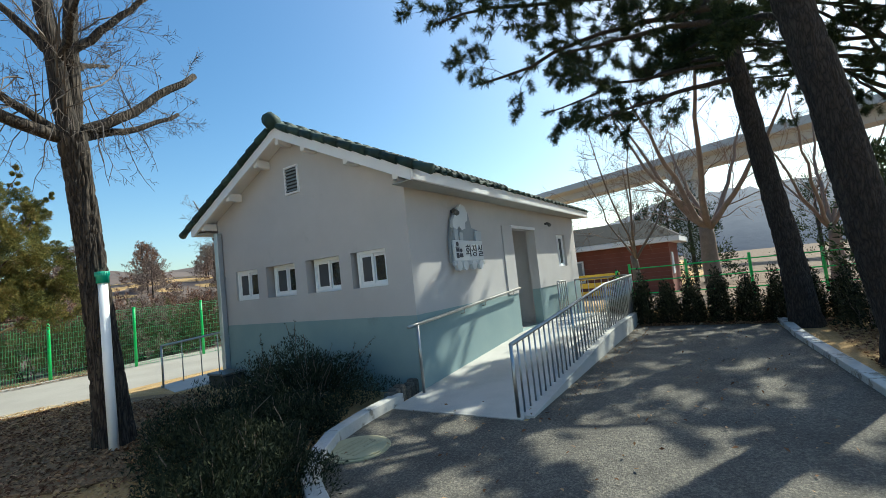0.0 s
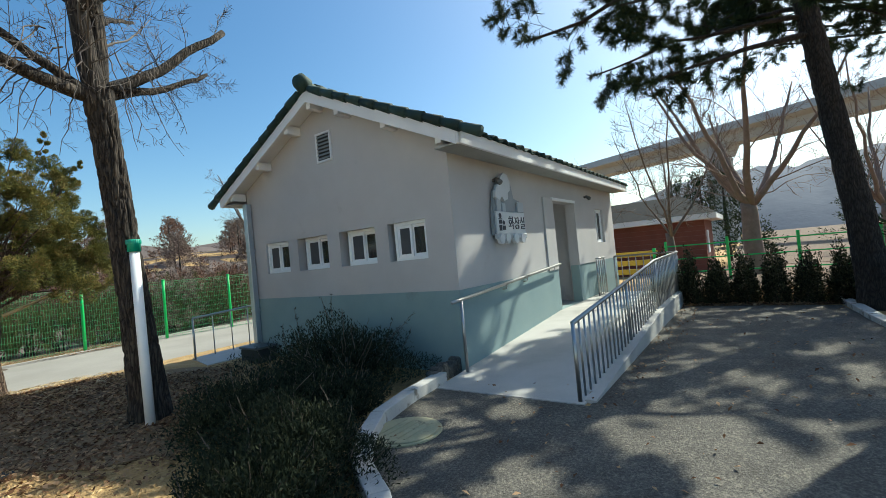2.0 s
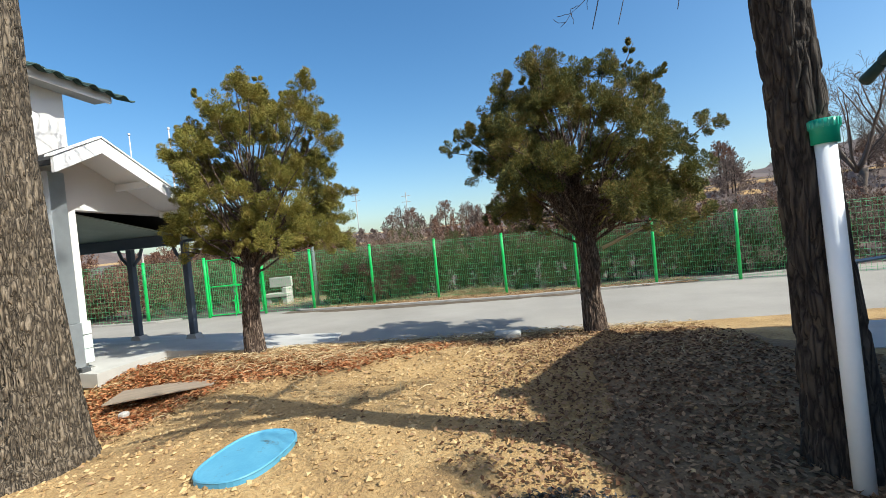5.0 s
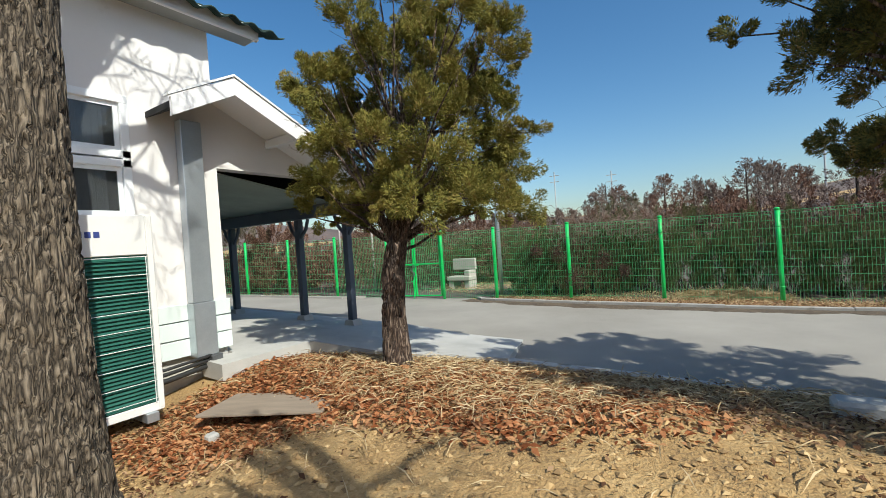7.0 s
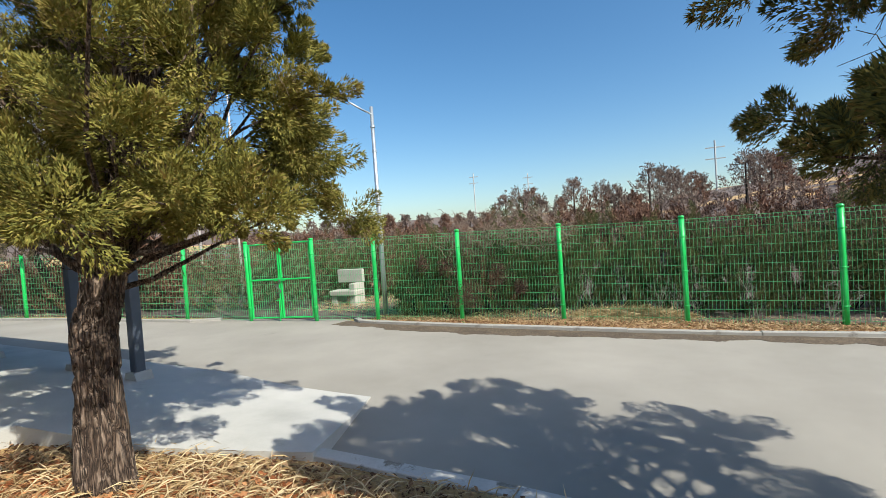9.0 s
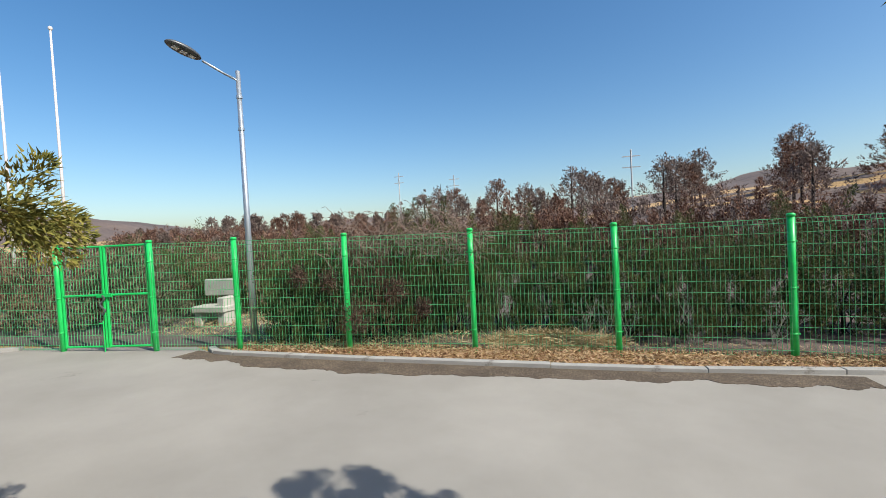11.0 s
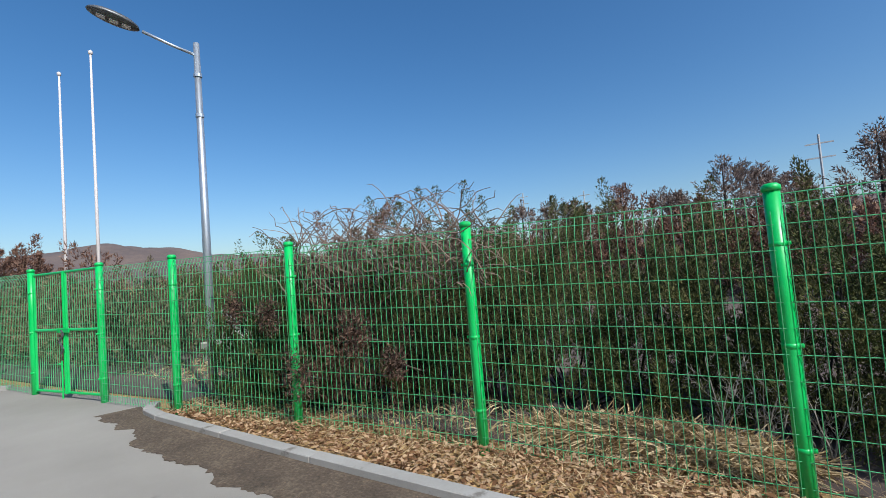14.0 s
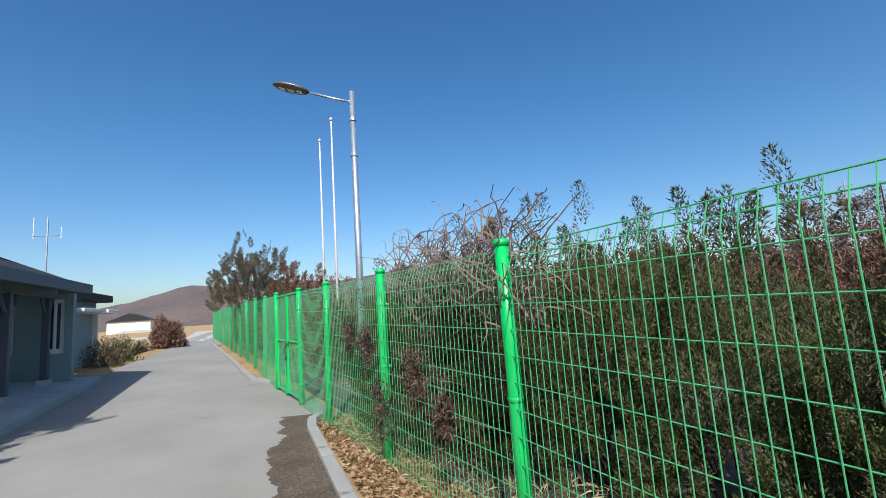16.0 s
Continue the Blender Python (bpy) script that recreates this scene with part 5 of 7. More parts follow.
for end, ra, rb in (((-1.5, -0.2, 6.4), 0.24, 0.11), ((0.45, 0.3, 7.8), 0.2, 0.1), ((0.3, -0.9, 7.6), 0.16, 0.07), ((-0.6, 1.3, 7.5), 0.14, 0.06), ((2.2, 0.4, 7.2), 0.11, 0.05), ((1.2, 1.8, 7.3), 0.1, 0.05)):
    q = wander(np.array((-0.24, 0.05, 4.1)) if ra == 0.24 and end[0] < 0 else tp[-1] - np.array((0, 0, 0.3)), end, 10, 0.08, r2)
    part("limb", Geo().tube(q, np.linspace(ra, rb, 10), 16), M_bark2, big, "", True)
    branches(tw, q, rb, 3, r2, 0.9, 0.5, (4, 6), 0.1, 0.25, 0.006, sides=5, start=0.3)
tagged(part("twig_work", tw, M_twig, big), kind="stuff")
# low twig with a few dry leaves
tw = Geo()
q = wander((-0.3, -0.1, 2.75), (-1.1, -0.5, 2.5), 8, 0.1, r2)
tw.tube(q, np.linspace(0.015, 0.006, 8), 5)
branches(tw, q, 0.012, 2, r2, 0.9, 0.5, (3, 4), 0.0, 0.2, 0.003, sides=4)
part("low_twig", tw, M_twig, big)


def tufts(base, axes, length, width, blades, size, r, aspect=0.34):
    """Flame-shaped tufts of narrow blades lying over each tuft's surface, so that a tuft has a lit and a shaded side."""
    n = len(base)
    L_ = np.broadcast_to(np.asarray(length, float).reshape(-1, 1, 1), (n, blades, 1))
    W_ = np.broadcast_to(np.asarray(width, float).reshape(-1, 1, 1), (n, blades, 1))
    ax = axes[:, None, :]
    u = unit(np.cross(axes, r.normal(size=(n, 3))))
    w = np.cross(axes, u)
    t = r.uniform(0, 1, (n, blades, 1)) ** 0.85
    a = r.uniform(0, 2 * np.pi, (n, blades, 1))
    rad = u[:, None] * np.cos(a) + w[:, None] * np.sin(a)
    prof = (np.clip(t + 0.06, 0, 1) * (1.0 - t)) ** 0.55 * 2.0
    lobe = 1 + 0.4 * np.sin(a * 3 + t * 9 + r.uniform(0, 6, (n, 1, 1)))
    p = base[:, None] + ax * L_ * t + rad * W_ * prof * lobe * r.uniform(0.45, 1.0, (n, blades, 1))
    d = unit(ax * 0.85 + rad * 0.5 + r.normal(size=(n, blades, 3)) * 0.35)
    nrm = rad + ax * 0.35 + r.normal(size=(n, blades, 3)) * 0.4
    side = unit(np.cross(d, nrm))
    s_ = size * r.uniform(0.6, 1.4, (n, blades, 1))
    q = np.stack([p - side * s_ * aspect / 2, p + side * s_ * aspect / 2, p + d * s_], 2)
    return q.reshape(-1, 3, 3)


def tuft_crown(centres, radii, r, centre, per=8, blades=460, size=0.034):
    """Clumps of outward, upswept tufts, with gaps between the clumps."""
    B, A, Ln = [], [], []
    for c, rad in zip(centres, radii):
        m = max(2, int(per * (rad / 0.27) ** 2))
        d = unit(r.normal(size=(m, 3)))
        out = unit(np.asarray(c) - centre)
        B.append(c + d * rad * r.uniform(0.1, 0.5, (m, 1)) - out * rad * 0.2)
        A.append(unit(d * 0.8 + out * 0.3 + np.array((0, 0, 0.55)) + r.normal(size=(m, 3)) * 0.2))
        Ln.append(np.clip(rad * r.uniform(0.65, 1.1, m), 0.08, 0.36))
    B, A, Ln = np.concatenate(B), np.concatenate(A), np.concatenate(Ln)
    return tufts(B, A, Ln, Ln * 0.34, blades, size, r, 0.33)


def juniper(name, base, crown, radii, seed, mat, trunk_r, label, n_clumps, per, spikes, low):
    r = np.random.default_rng(seed)
    top = thing(name, label, "tree", base)
    c = np.array(crown, float) - np.array(base)
    tp, tr = dense([(0.03, 0, -0.1), (0, 0, 0.12), (-0.03, 0.02, 0.7), (0.02, 0.0, 1.2), (c[0] * 0.5, c[1] * 0.5, low + 0.4), (c[0], c[1], c[2])], [trunk_r * 1.7, trunk_r * 1.25, trunk_r, trunk_r * 0.95, trunk_r * 0.8, trunk_r * 0.35], 170)
    me = furrow(Geo().tube(tp, tr, 80, False).mesh("trunk", True), 0.034, 15, seed)
    part("trunk", me, M_bark3, top)
    lb = Geo()
    cs, rs = [], []
    k = 0
    while len(cs) < n_clumps:
        d = unit(r.normal(size=3))
        f = r.uniform(0.68, 1.04) if r.uniform() < 0.86 else r.uniform(0.35, 0.68)
        if d[2] < 0:
            d = d / np.array((max(0.3, math.hypot(d[0], d[1])) ** 0.8,) * 2 + (1.0,))
        q = c + d * np.array(radii) * f
        lump = 1 + 0.40 * noise.noise(Vector(d * 2.3) + Vector((seed, 0, 0)))
        q = c + (q - c) * lump
        if q[2] < low:
            q[2] = low + r.uniform(0, 0.15)
        cs.append(q)
        rs.append(r.uniform(0.17, 0.36))
        if True:
            s = tp[int(r.uniform(0.66, 0.97) * (len(tp) - 1))]
            w = wander(s, q, 6, 0.15, r)
            lb.tube(w, np.linspace(0.026, 0.006, 6), 5, cap=False)
            branches(lb, w, 0.010, 2, r, 0.9, 0.32, (4, 6), 0.1, 0.3, 0.0025, None, 3, 0.25)
    for a, b, *big in spikes:
        size = big[0] if big else 0.15
        a, b = np.array(a) - np.array(base), np.array(b) - np.array(base)
        for t in np.linspace(0, 1, 7):
            cs.append(a + (b - a) * t + r.normal(size=3) * 0.05)
            rs.append(size * (1 - 0.72 * t))
        lb.tube(wander(a, b, 6, 0.05, r), np.linspace(0.02, 0.004, 6), 5, cap=False)
    tagged(part("branchwork", lb, M_bark3, top, "", True), kind="stuff")
    tagged(part("crown", quads("crown", tuft_crown(cs, rs, r, c, per)), mat, top, "scaly evergreen foliage in tufts"), kind="stuff")
    return top


juniper("juniper_tree", (-4.06, 10.40, -0.03), (-3.95, 10.8, 3.25), (1.58, 1.4, 1.5), 21, M_jun, 0.145, "juniper tree with yellow green scaly crown and stringy bark", 96, 8,
        [((-3.5, 10.8, 3.8), (-3.3, 10.8, 4.6)), ((-4.3, 10.7, 3.7), (-4.5, 10.8, 4.4)), ((-3.0, 10.9, 3.5), (-2.75, 11.0, 4.2)), ((-4.6, 10.8, 3.2), (-5.1, 11.0, 3.8)), ((-4.5, 11.0, 2.4), (-5.5, 11.1, 2.5), 0.32), ((-4.5, 11.0, 3.3), (-5.4, 11.0, 3.8), 0.30), ((-3.8, 10.9, 4.1), (-3.75, 10.9, 5.05), 0.28), ((-4.6, 10.9, 4.1), (-5.1, 10.9, 5.0), 0.28), ((-3.6, 10.7, 2.05), (-2.95, 10.7, 1.9), 0.32), ((-4.5, 10.6, 2.05), (-5.1, 10.6, 1.9), 0.32), ((-3.9, 10.3, 2.1), (-3.7, 9.9, 1.95), 0.3), ((-3.3, 11.0, 3.3), (-2.6, 11.3, 3.6), 0.3)], 1.62)
juniper("juniper_tree", (1.75, 10.65, -0.06), (1.62, 10.75, 2.95), (1.76, 1.6, 1.35), 22, M_jun2, 0.15, "juniper tree with dark green and bronze scaly crown", 128, 8,
        [((2.3, 10.9, 3.6), (2.8, 10.9, 4.6)), ((0.7, 10.6, 2.2), (0.2, 10.4, 1.85), 0.26), ((0.6, 10.6, 2.7), (0.1, 10.4, 2.9), 0.26), ((2.7, 10.8, 3.2), (3.2, 10.9, 4.1)), ((1.2, 10.8, 3.6), (1.1, 10.8, 4.2)), ((1.7, 11.0, 3.7), (1.75, 11.0, 4.3))], 1.42)
lb = Geo()
st = thing("pruned_branch", "pale pruned juniper branch stub on the trunk", "branch", (1.85, 10.1, 1.35))
part("stub", lb.tube(wander((0, 0, 0), (0.75, -0.25, 0.42), 8, 0.2, r1), np.linspace(0.03, 0.012, 8), 7), M_straw, st, "", True)


def shrub(name, centre, radii, seed, mat, label, n, size, shoots=0, shoot_len=0.5, inner=0.25, category="shrub", aspect=0.4, stems=10, up=0.6, twig=M_twig):
    """A shrub of loose leaves about stems, with long shoots above its outline."""
    r = np.random.default_rng(seed)
    top = thing(name, label, category, (centre[0], centre[1], float(ground_z(centre[0], centre[1]))))
    a, b, h = radii
    d = unit(r.normal(size=(n, 3)))
    d[:, 2] = np.abs(d[:, 2])
    lump = np.array([noise.noise(Vector(q * 2.6) + Vector((seed * 1.7, 0, 0))) for q in d])
    f = (r.uniform(inner, 1, n) ** 0.6) * (1 + 0.45 * lump)
    p = d * f[:, None] * np.array((a, b, h)) + np.array((0, 0, 0.05))
    aspect = aspect * 1.6
    plumed = "juniper" in name or "conifer" in name
    if plumed:
        bl = 260 if n > 12000 else 170 if n > 8000 else 60
        fine = 0.5 if n > 8000 else 0.7
        m = int(n / 82 if n > 8000 else n / 37)
        keep = r.uniform(0, 1, n).argsort()[:m]
        ln = (0.24 + 2.4 * size) * r.uniform(0.7, 1.3, m)
        ax = unit(d[keep] * np.array((0.55, 0.55, 0.15)) + np.array((0, 0, 0.85)) + r.normal(size=(m, 3)) * 0.22)
        qs = [tufts(p[keep] * 0.9, ax, ln, ln * 0.2, bl, size * fine, r, 0.34)]
    else:
        qs = [leaf_quads(p, size, aspect, up, d * 0.5, 0.55, r)[:, :3]]
    g = Geo()
    for k in range(stems):
        e = p[int(r.integers(n))] * 0.85
        g.tube(wander((r.normal() * a * 0.15, r.normal() * b * 0.15, -0.05), e, 5, 0.12, r), np.linspace(0.016, 0.005, 5), 4, cap=False)
    for k in range(shoots):
        i = int(r.integers(n))
        s = p[i] * 0.9
        dirn = unit(np.array((d[i][0] * 0.8, d[i][1] * 0.8, 0.9)) + r.normal(size=3) * 0.25)
        ln = shoot_len * r.uniform(0.4, 1)
        w = wander(s, s + dirn * ln, 6, 0.12, r)
        g.tube(w, np.linspace(0.007, 0.003, 6), 3, cap=False)
        m = 26
        t_ = r.uniform(0.1, 1, m)
        q = np.stack([np.interp(t_ * 5, np.arange(6), w[:, c]) for c in range(3)], 1)
        qs.append(leaf_quads(q + r.normal(size=(m, 3)) * 0.012, size * 0.9, aspect, 0.4, np.tile(dirn * 0.6, (m, 1)), 0.7, r)[:, :3])
    tagged(part("stem_tangle", g, twig, top), kind="stuff")
    tagged(part("leaves", quads("leaves", np.concatenate(qs)), mat, top), kind="stuff")
    return top


shrub("yew_shrub", (4.30, 5.15), (0.95, 1.35, 0.80), 31, M_yew, "dark green yew shrub with long upright shoots", 26000, 0.045, 70, 0.62)
shrub("yew_shrub", (2.75, 4.55), (0.9, 1.0, 0.66), 32, M_yew, "low dark yew shrub spreading over the bed", 22000, 0.042, 40, 0.35)
shrub("yew_shrub", (1.75, 2.95), (0.5, 0.75, 0.5), 35, M_yew, "low dark yew shrub spilling over the curved kerb", 12000, 0.040, 26, 0.25)
shrub("yew_shrub", (2.22, 3.28), (0.68, 0.75, 0.56), 33, M_yew, "low dark yew shrub beside the curved kerb", 24000, 0.040, 50, 0.28)
shrub("yew_shrub", (3.25, 4.0), (0.75, 0.5, 0.46), 34, M_yew, "low dark yew shrub along the kerb", 14000, 0.040, 30, 0.25)

# clipped hedge beyond the forecourt
for k in range(9):
    y = 2.05 - k * 0.53
    shrub("hedge_shrub", (11.75 - 0.02 * k, y), (0.38, 0.29, 1.02 + 0.06 * math.sin(k * 2.1)), 40 + k, M_hedge, "clipped dark leaved hedge shrub in a row", 5200, 0.06, 3, 0.18, 0.3, "hedge", 0.6, 6)
for k in range(7):
    shrub("hedge_shrub", (10.4 - k * 0.95, -2.35 - 0.32 * k - 0.1 * math.sin(k)), (0.62, 0.6, 1.05 + 0.1 * math.sin(k * 1.7)), 55 + k, M_hedge, "loose evergreen hedge shrub behind the pine trees", 4200, 0.055, 10, 0.3, 0.3, "hedge", 0.6, 8)


# pines
def pine(base, pts, radii, limbs_, seed, label):
    r = np.random.default_rng(seed)
    top = thing("pine_tree", label, "tree", base)
    tp, tr = dense(pts, radii, 150)
    me = furrow(Geo().tube(tp, tr, 60, False).mesh("trunk", True), 0.03, 9, seed)
    part("trunk", me, M_barkpine, top)
    g = Geo()
    tips = []
    for z, end, rad in limbs_:
        i = int(np.argmin(np.abs(tp[:, 2] - z)))
        w = wander(tp[i], np.array(end, float), 12, 0.10, r, -0.03)
        g = Geo().tube(w, np.linspace(rad, rad * 0.3, 12), 8, cap=False)
        branches(g, w, rad * 0.45, 2, r, 0.8, 0.36, (6, 8), 0.05, 0.2, 0.004, tips, 4, 0.35)
        tips.append((w[-1], unit(w[-1] - w[-2])))
        part("limb", g, M_barkpine, top, "", True)
    qs = []
    for p, d in tips:
        for s in (0.0, 0.09, 0.18):
            n = 56
            dirs = unit(r.normal(size=(n, 3)) * 0.75 + d * 0.8)
            c = p - d * s
            ln = r.uniform(0.08, 0.16, (n, 1))
            b = unit(np.cross(dirs, r.normal(size=(n, 3)))) * 0.0048
            q = np.stack([c - b, c + b, c + dirs * ln + b * 0.4, c + dirs * ln - b * 0.4], 1)
            qs.append(q)
    tagged(part("needles", quads("needles", np.concatenate(qs)), M_needle, top, "dark tufts of pine needles"), kind="stuff")
    return top


PB, PBx = (10.8, -1.45, 0.0), np.array((10.8, -1.45, 0.0))


def rel(base, *pts):
    return [(z, tuple(np.array(p) - np.array(base)), r) for z, p, r in pts]


pine(PB, [(0, 0, -0.1), (0, 0.03, 0.4), (0.0, 0.1, 1.6), (0.05, 0.3, 3.4), (0.0, 0.52, 5.6), (-0.1, 0.7, 7.4), (0.0, 0.6, 9.5)], [0.30, 0.24, 0.21, 0.19, 0.17, 0.15, 0.08],
     rel(PB, (5.0, (8.7, 1.4, 4.3), 0.06), (5.4, (9.4, 2.6, 5.0), 0.05), (6.2, (7.4, 1.6, 5.2), 0.07), (6.6, (7.0, 2.9, 5.0), 0.07), (6.9, (6.2, 3.3, 5.9), 0.06), (7.4, (8.2, 0.6, 6.4), 0.06),
         (7.4, (12.8, 1.0, 8.0), 0.07), (7.8, (13.4, -1.8, 8.6), 0.07), (8.4, (11.5, -3.6, 9.2), 0.06), (8.8, (9.0, -2.5, 9.6), 0.06), (9.2, (10.6, 0.8, 10.0), 0.05), (6.6, (12.6, -3.2, 7.4), 0.06), (7.0, (14.2, 0.2, 7.2), 0.06), (7.6, (14.6, -0.9, 8.2), 0.06), (6.2, (13.2, -0.4, 6.6), 0.06), (8.2, (12.6, 0.6, 9.2), 0.05), (5.6, (11.8, 0.9, 5.9), 0.05), (6.0, (12.6, 0.4, 6.5), 0.05), (6.4, (13.2, 0.5, 7.2), 0.05), (7.2, (14.0, -0.2, 7.9), 0.05)), 71,
     "tall dark pine with leaning trunk beside the hedge")
PC = (7.35, -2.05, 0.0)
pine(PC, [(0.12, 0, -0.1), (0.1, 0.0, 0.4), (0.1, 0.2, 1.7), (0.1, 0.38, 3.4), (0.1, 0.6, 4.9), (0.2, 0.65, 7.0), (0.1, 0.5, 9.6)], [0.34, 0.27, 0.235, 0.22, 0.21, 0.17, 0.09],
     rel(PC, (5.6, (6.7, 1.4, 6.0), 0.08), (6.0, (6.2, 2.3, 6.0), 0.07), (6.5, (5.4, 0.4, 7.4), 0.07), (4.6, (8.6, -0.6, 5.3), 0.06), (7.2, (9.4, -1.0, 7.9), 0.07), (7.6, (9.0, -3.4, 8.4), 0.07),
         (8.0, (6.0, -3.6, 8.8), 0.06), (8.6, (7.0, 0.2, 9.6), 0.05), (6.8, (5.4, -2.6, 7.4), 0.06)), 72,
     "tall dark pine with thick trunk beside the kerb")
PD = (12.6, -5.2, -0.1)
pine(PD, [(0, 0, -0.1), (0, 0, 0.5), (0.1, 0.1, 3), (0.0, 0.2, 6.0), (0.1, 0.1, 10.0)], [0.3, 0.25, 0.22, 0.18, 0.08],
     rel(PD, (5.5, (10.2, -3.9, 6.2), 0.07), (6.2, (14.6, -3.8, 7.0), 0.07), (6.6, (12.0, -2.6, 7.4), 0.07), (7.2, (10.4, -5.6, 8.2), 0.06), (7.8, (13.8, -6.4, 8.6), 0.06), (8.4, (12.2, -3.6, 9.6), 0.05), (9, (14.0, -4.6, 9.9), 0.05)), 73,
     "tall dark pine behind the evergreen hedge")

PE = (17.8, -5.4, -0.3)
pine(PE, [(0, 0, -0.1), (0, 0, 0.5), (-0.1, 0.1, 3), (0.0, 0.2, 6.0), (0.1, 0.1, 10.4)], [0.3, 0.25, 0.22, 0.18, 0.08],
     rel(PE, (5.0, (15.4, -3.6, 5.8), 0.07), (5.6, (14.6, -2.2, 6.6), 0.07), (6.2, (14.2, -3.4, 7.2), 0.07), (6.6, (16.4, -2.0, 7.6), 0.07), (7.2, (13.8, -1.6, 8.0), 0.06), (7.6, (15.0, -4.6, 8.4), 0.06), (8.2, (16.0, -1.2, 9.2), 0.06), (8.6, (14.6, -3.0, 9.6), 0.05), (9, (18.0, -2.4, 10.2), 0.05), (9.4, (16.4, -3.6, 10.6), 0.05), (6.8, (15.6, -1.2, 7.6), 0.06), (7.4, (17.0, -0.2, 8.6), 0.06), (6.4, (16.6, -0.6, 6.9), 0.06), (7.0, (18.6, -0.9, 8.0), 0.06), (8.0, (13.4, -0.4, 8.9), 0.06), (8.4, (15.2, 0.4, 9.3), 0.05), (7.6, (18.8, 0.6, 8.8), 0.05)), 74,
     "tall dark pine behind the evergreen hedge")


# bare trees beyond the hedge
def bare_tree(base, h, r0, seed, mat, label, forks, depth=4, spread=0.75):
    r = np.random.default_rng(seed)
    top = thing("tree", label, "tree", base)
    g, tw = Geo(), Geo()
    f = h * 0.28
    g.tube(wander((0, 0, -0.2), (r.normal() * 0.15, r.normal() * 0.15, f), 8, 0.05, r), np.linspace(r0 * 1.3, r0 * 0.9, 8), 14)
    for k in range(forks):
        a = 2 * math.pi * k / forks + r.uniform(-0.4, 0.4)
        e = np.array((math.cos(a) * h * 0.32, math.sin(a) * h * 0.32, h * r.uniform(0.7, 1.0)))
        w = wander((0, 0, f - 0.15), e, 10, 0.10, r, 0.05)
        rr = r0 * r.uniform(0.32, 0.5)
        g.tube(w, np.linspace(rr, rr * 0.25, 10), 8)
        branches(tw, w, rr * 0.5, depth - 1, r, spread, 0.5, (5, 7), 0.2, 0.2, 0.007, None, 4, 0.15)
    part("trunk", g, mat, top, "", True)
    tagged(part("twig_work", tw, mat, top), kind="stuff")
    return top


bare_tree((21.9, 0.15, -0.35), 10.8, 0.30, 81, M_twigred, "bare tan barked tree with upright limbs", 7, 4)
bare_tree((21.0, 3.0, -0.35), 7.5, 0.16, 82, M_twig, "slender bare leaning tree", 5, 4, 0.9)
bare_tree((26.5, -4.5, -0.4), 9.0, 0.25, 83, M_twigred, "bare tree with spreading limbs", 6, 3)
bare_tree((24.0, 9.5, -0.4), 6.2, 0.12, 84, M_twig, "bare thin tree showing over the roof", 6, 3)
bare_tree((17.0, 26.5, 1.2), 7.0, 0.18, 85, M_twig, "bare rounded tree on the slope", 8, 4)
bare_tree((21.0, 29.0, 2.2), 7.0, 0.18, 86, M_twig, "bare rounded tree on the slope", 8, 4)
bare_tree((26.0, 33.0, 3.2), 7.5, 0.2, 87, M_twig, "bare rounded tree on the slope", 8, 4)


def conifer(base, h, w, seed, mat, label, n=1400, size=0.22, category="tree"):
    r = np.random.default_rng(seed)
    top = thing("conifer", label, category, base)
    m = n // 26
    t = r.uniform(0, 1, m) ** 0.8
    a = r.uniform(0, 2 * np.pi, m)
    lump = np.array([noise.noise(Vector((math.cos(q) * 1.6 + seed, math.sin(q) * 1.6, z * 4))) for q, z in zip(a, t)])
    rad = w * (1 - t) ** 0.85 * (r.uniform(0.2, 1, m) ** 0.5) * (1 + 0.7 * lump)
    p = np.stack([np.cos(a) * rad, np.sin(a) * rad, 0.02 * h + t * h * 0.84], 1)
    d = unit(np.stack([np.cos(a) * 0.6, np.sin(a) * 0.6, 0.35 + 0.8 * t], 1) + r.normal(size=(m, 3)) * 0.15)
    ln = h * r.uniform(0.10, 0.2, m)
    part("trunk", Geo().tube([(0, 0, -0.3), (0, 0, h * 0.5), (0, 0, h * 0.97)], [h * 0.025, h * 0.015, 0.01], 6), M_bark, top)
    tagged(part("foliage", quads("foliage", tufts(p, d, ln, ln * 0.24, 30, size * 0.7, r, 0.36)), mat, top), kind="stuff")
    return top


for k, (x, y, h) in enumerate(((34, 4.2, 6.0), (35.5, 2.9, 6.6), (36, 1.6, 7.0), (33.5, 0.6, 5.6), (40, -6.0, 7.0), (24.5, 8.3, 4.6), (26.0, 10.4, 5.0), (15.5, -4.8, 5.0), (17.5, -4.2, 4.6), (14.0, -8.0, 7.0), (18, -9, 7.5))):
    conifer((x, y, float(ground_z(x, y)) - 0.1), h, h * 0.26, 100 + k, M_needle, "dark evergreen tree in the distance", 2600, 0.24)

# plantings behind the fence
rs_ = np.random.default_rng(5)
for k in range(16):
    x = -1.7 + k * 0.82 + rs_.uniform(-0.15, 0.15)
    shrub("juniper_bush", (x, 19.35 + 0.2 * math.sin(k * 1.3) - 0.05 * max(0, x - 3)), (0.72, 0.85, 1.95 + 0.16 * math.sin(k * 2.2)), 200 + k, M_greenback, "dense olive green juniper bush behind the fence", 15000 if x < 3.4 else 8500, 0.06 if x < 3.4 else 0.085, 3, 0.2, 0.35, "shrub", 0.22, 16, 0.9, M_barkpine)
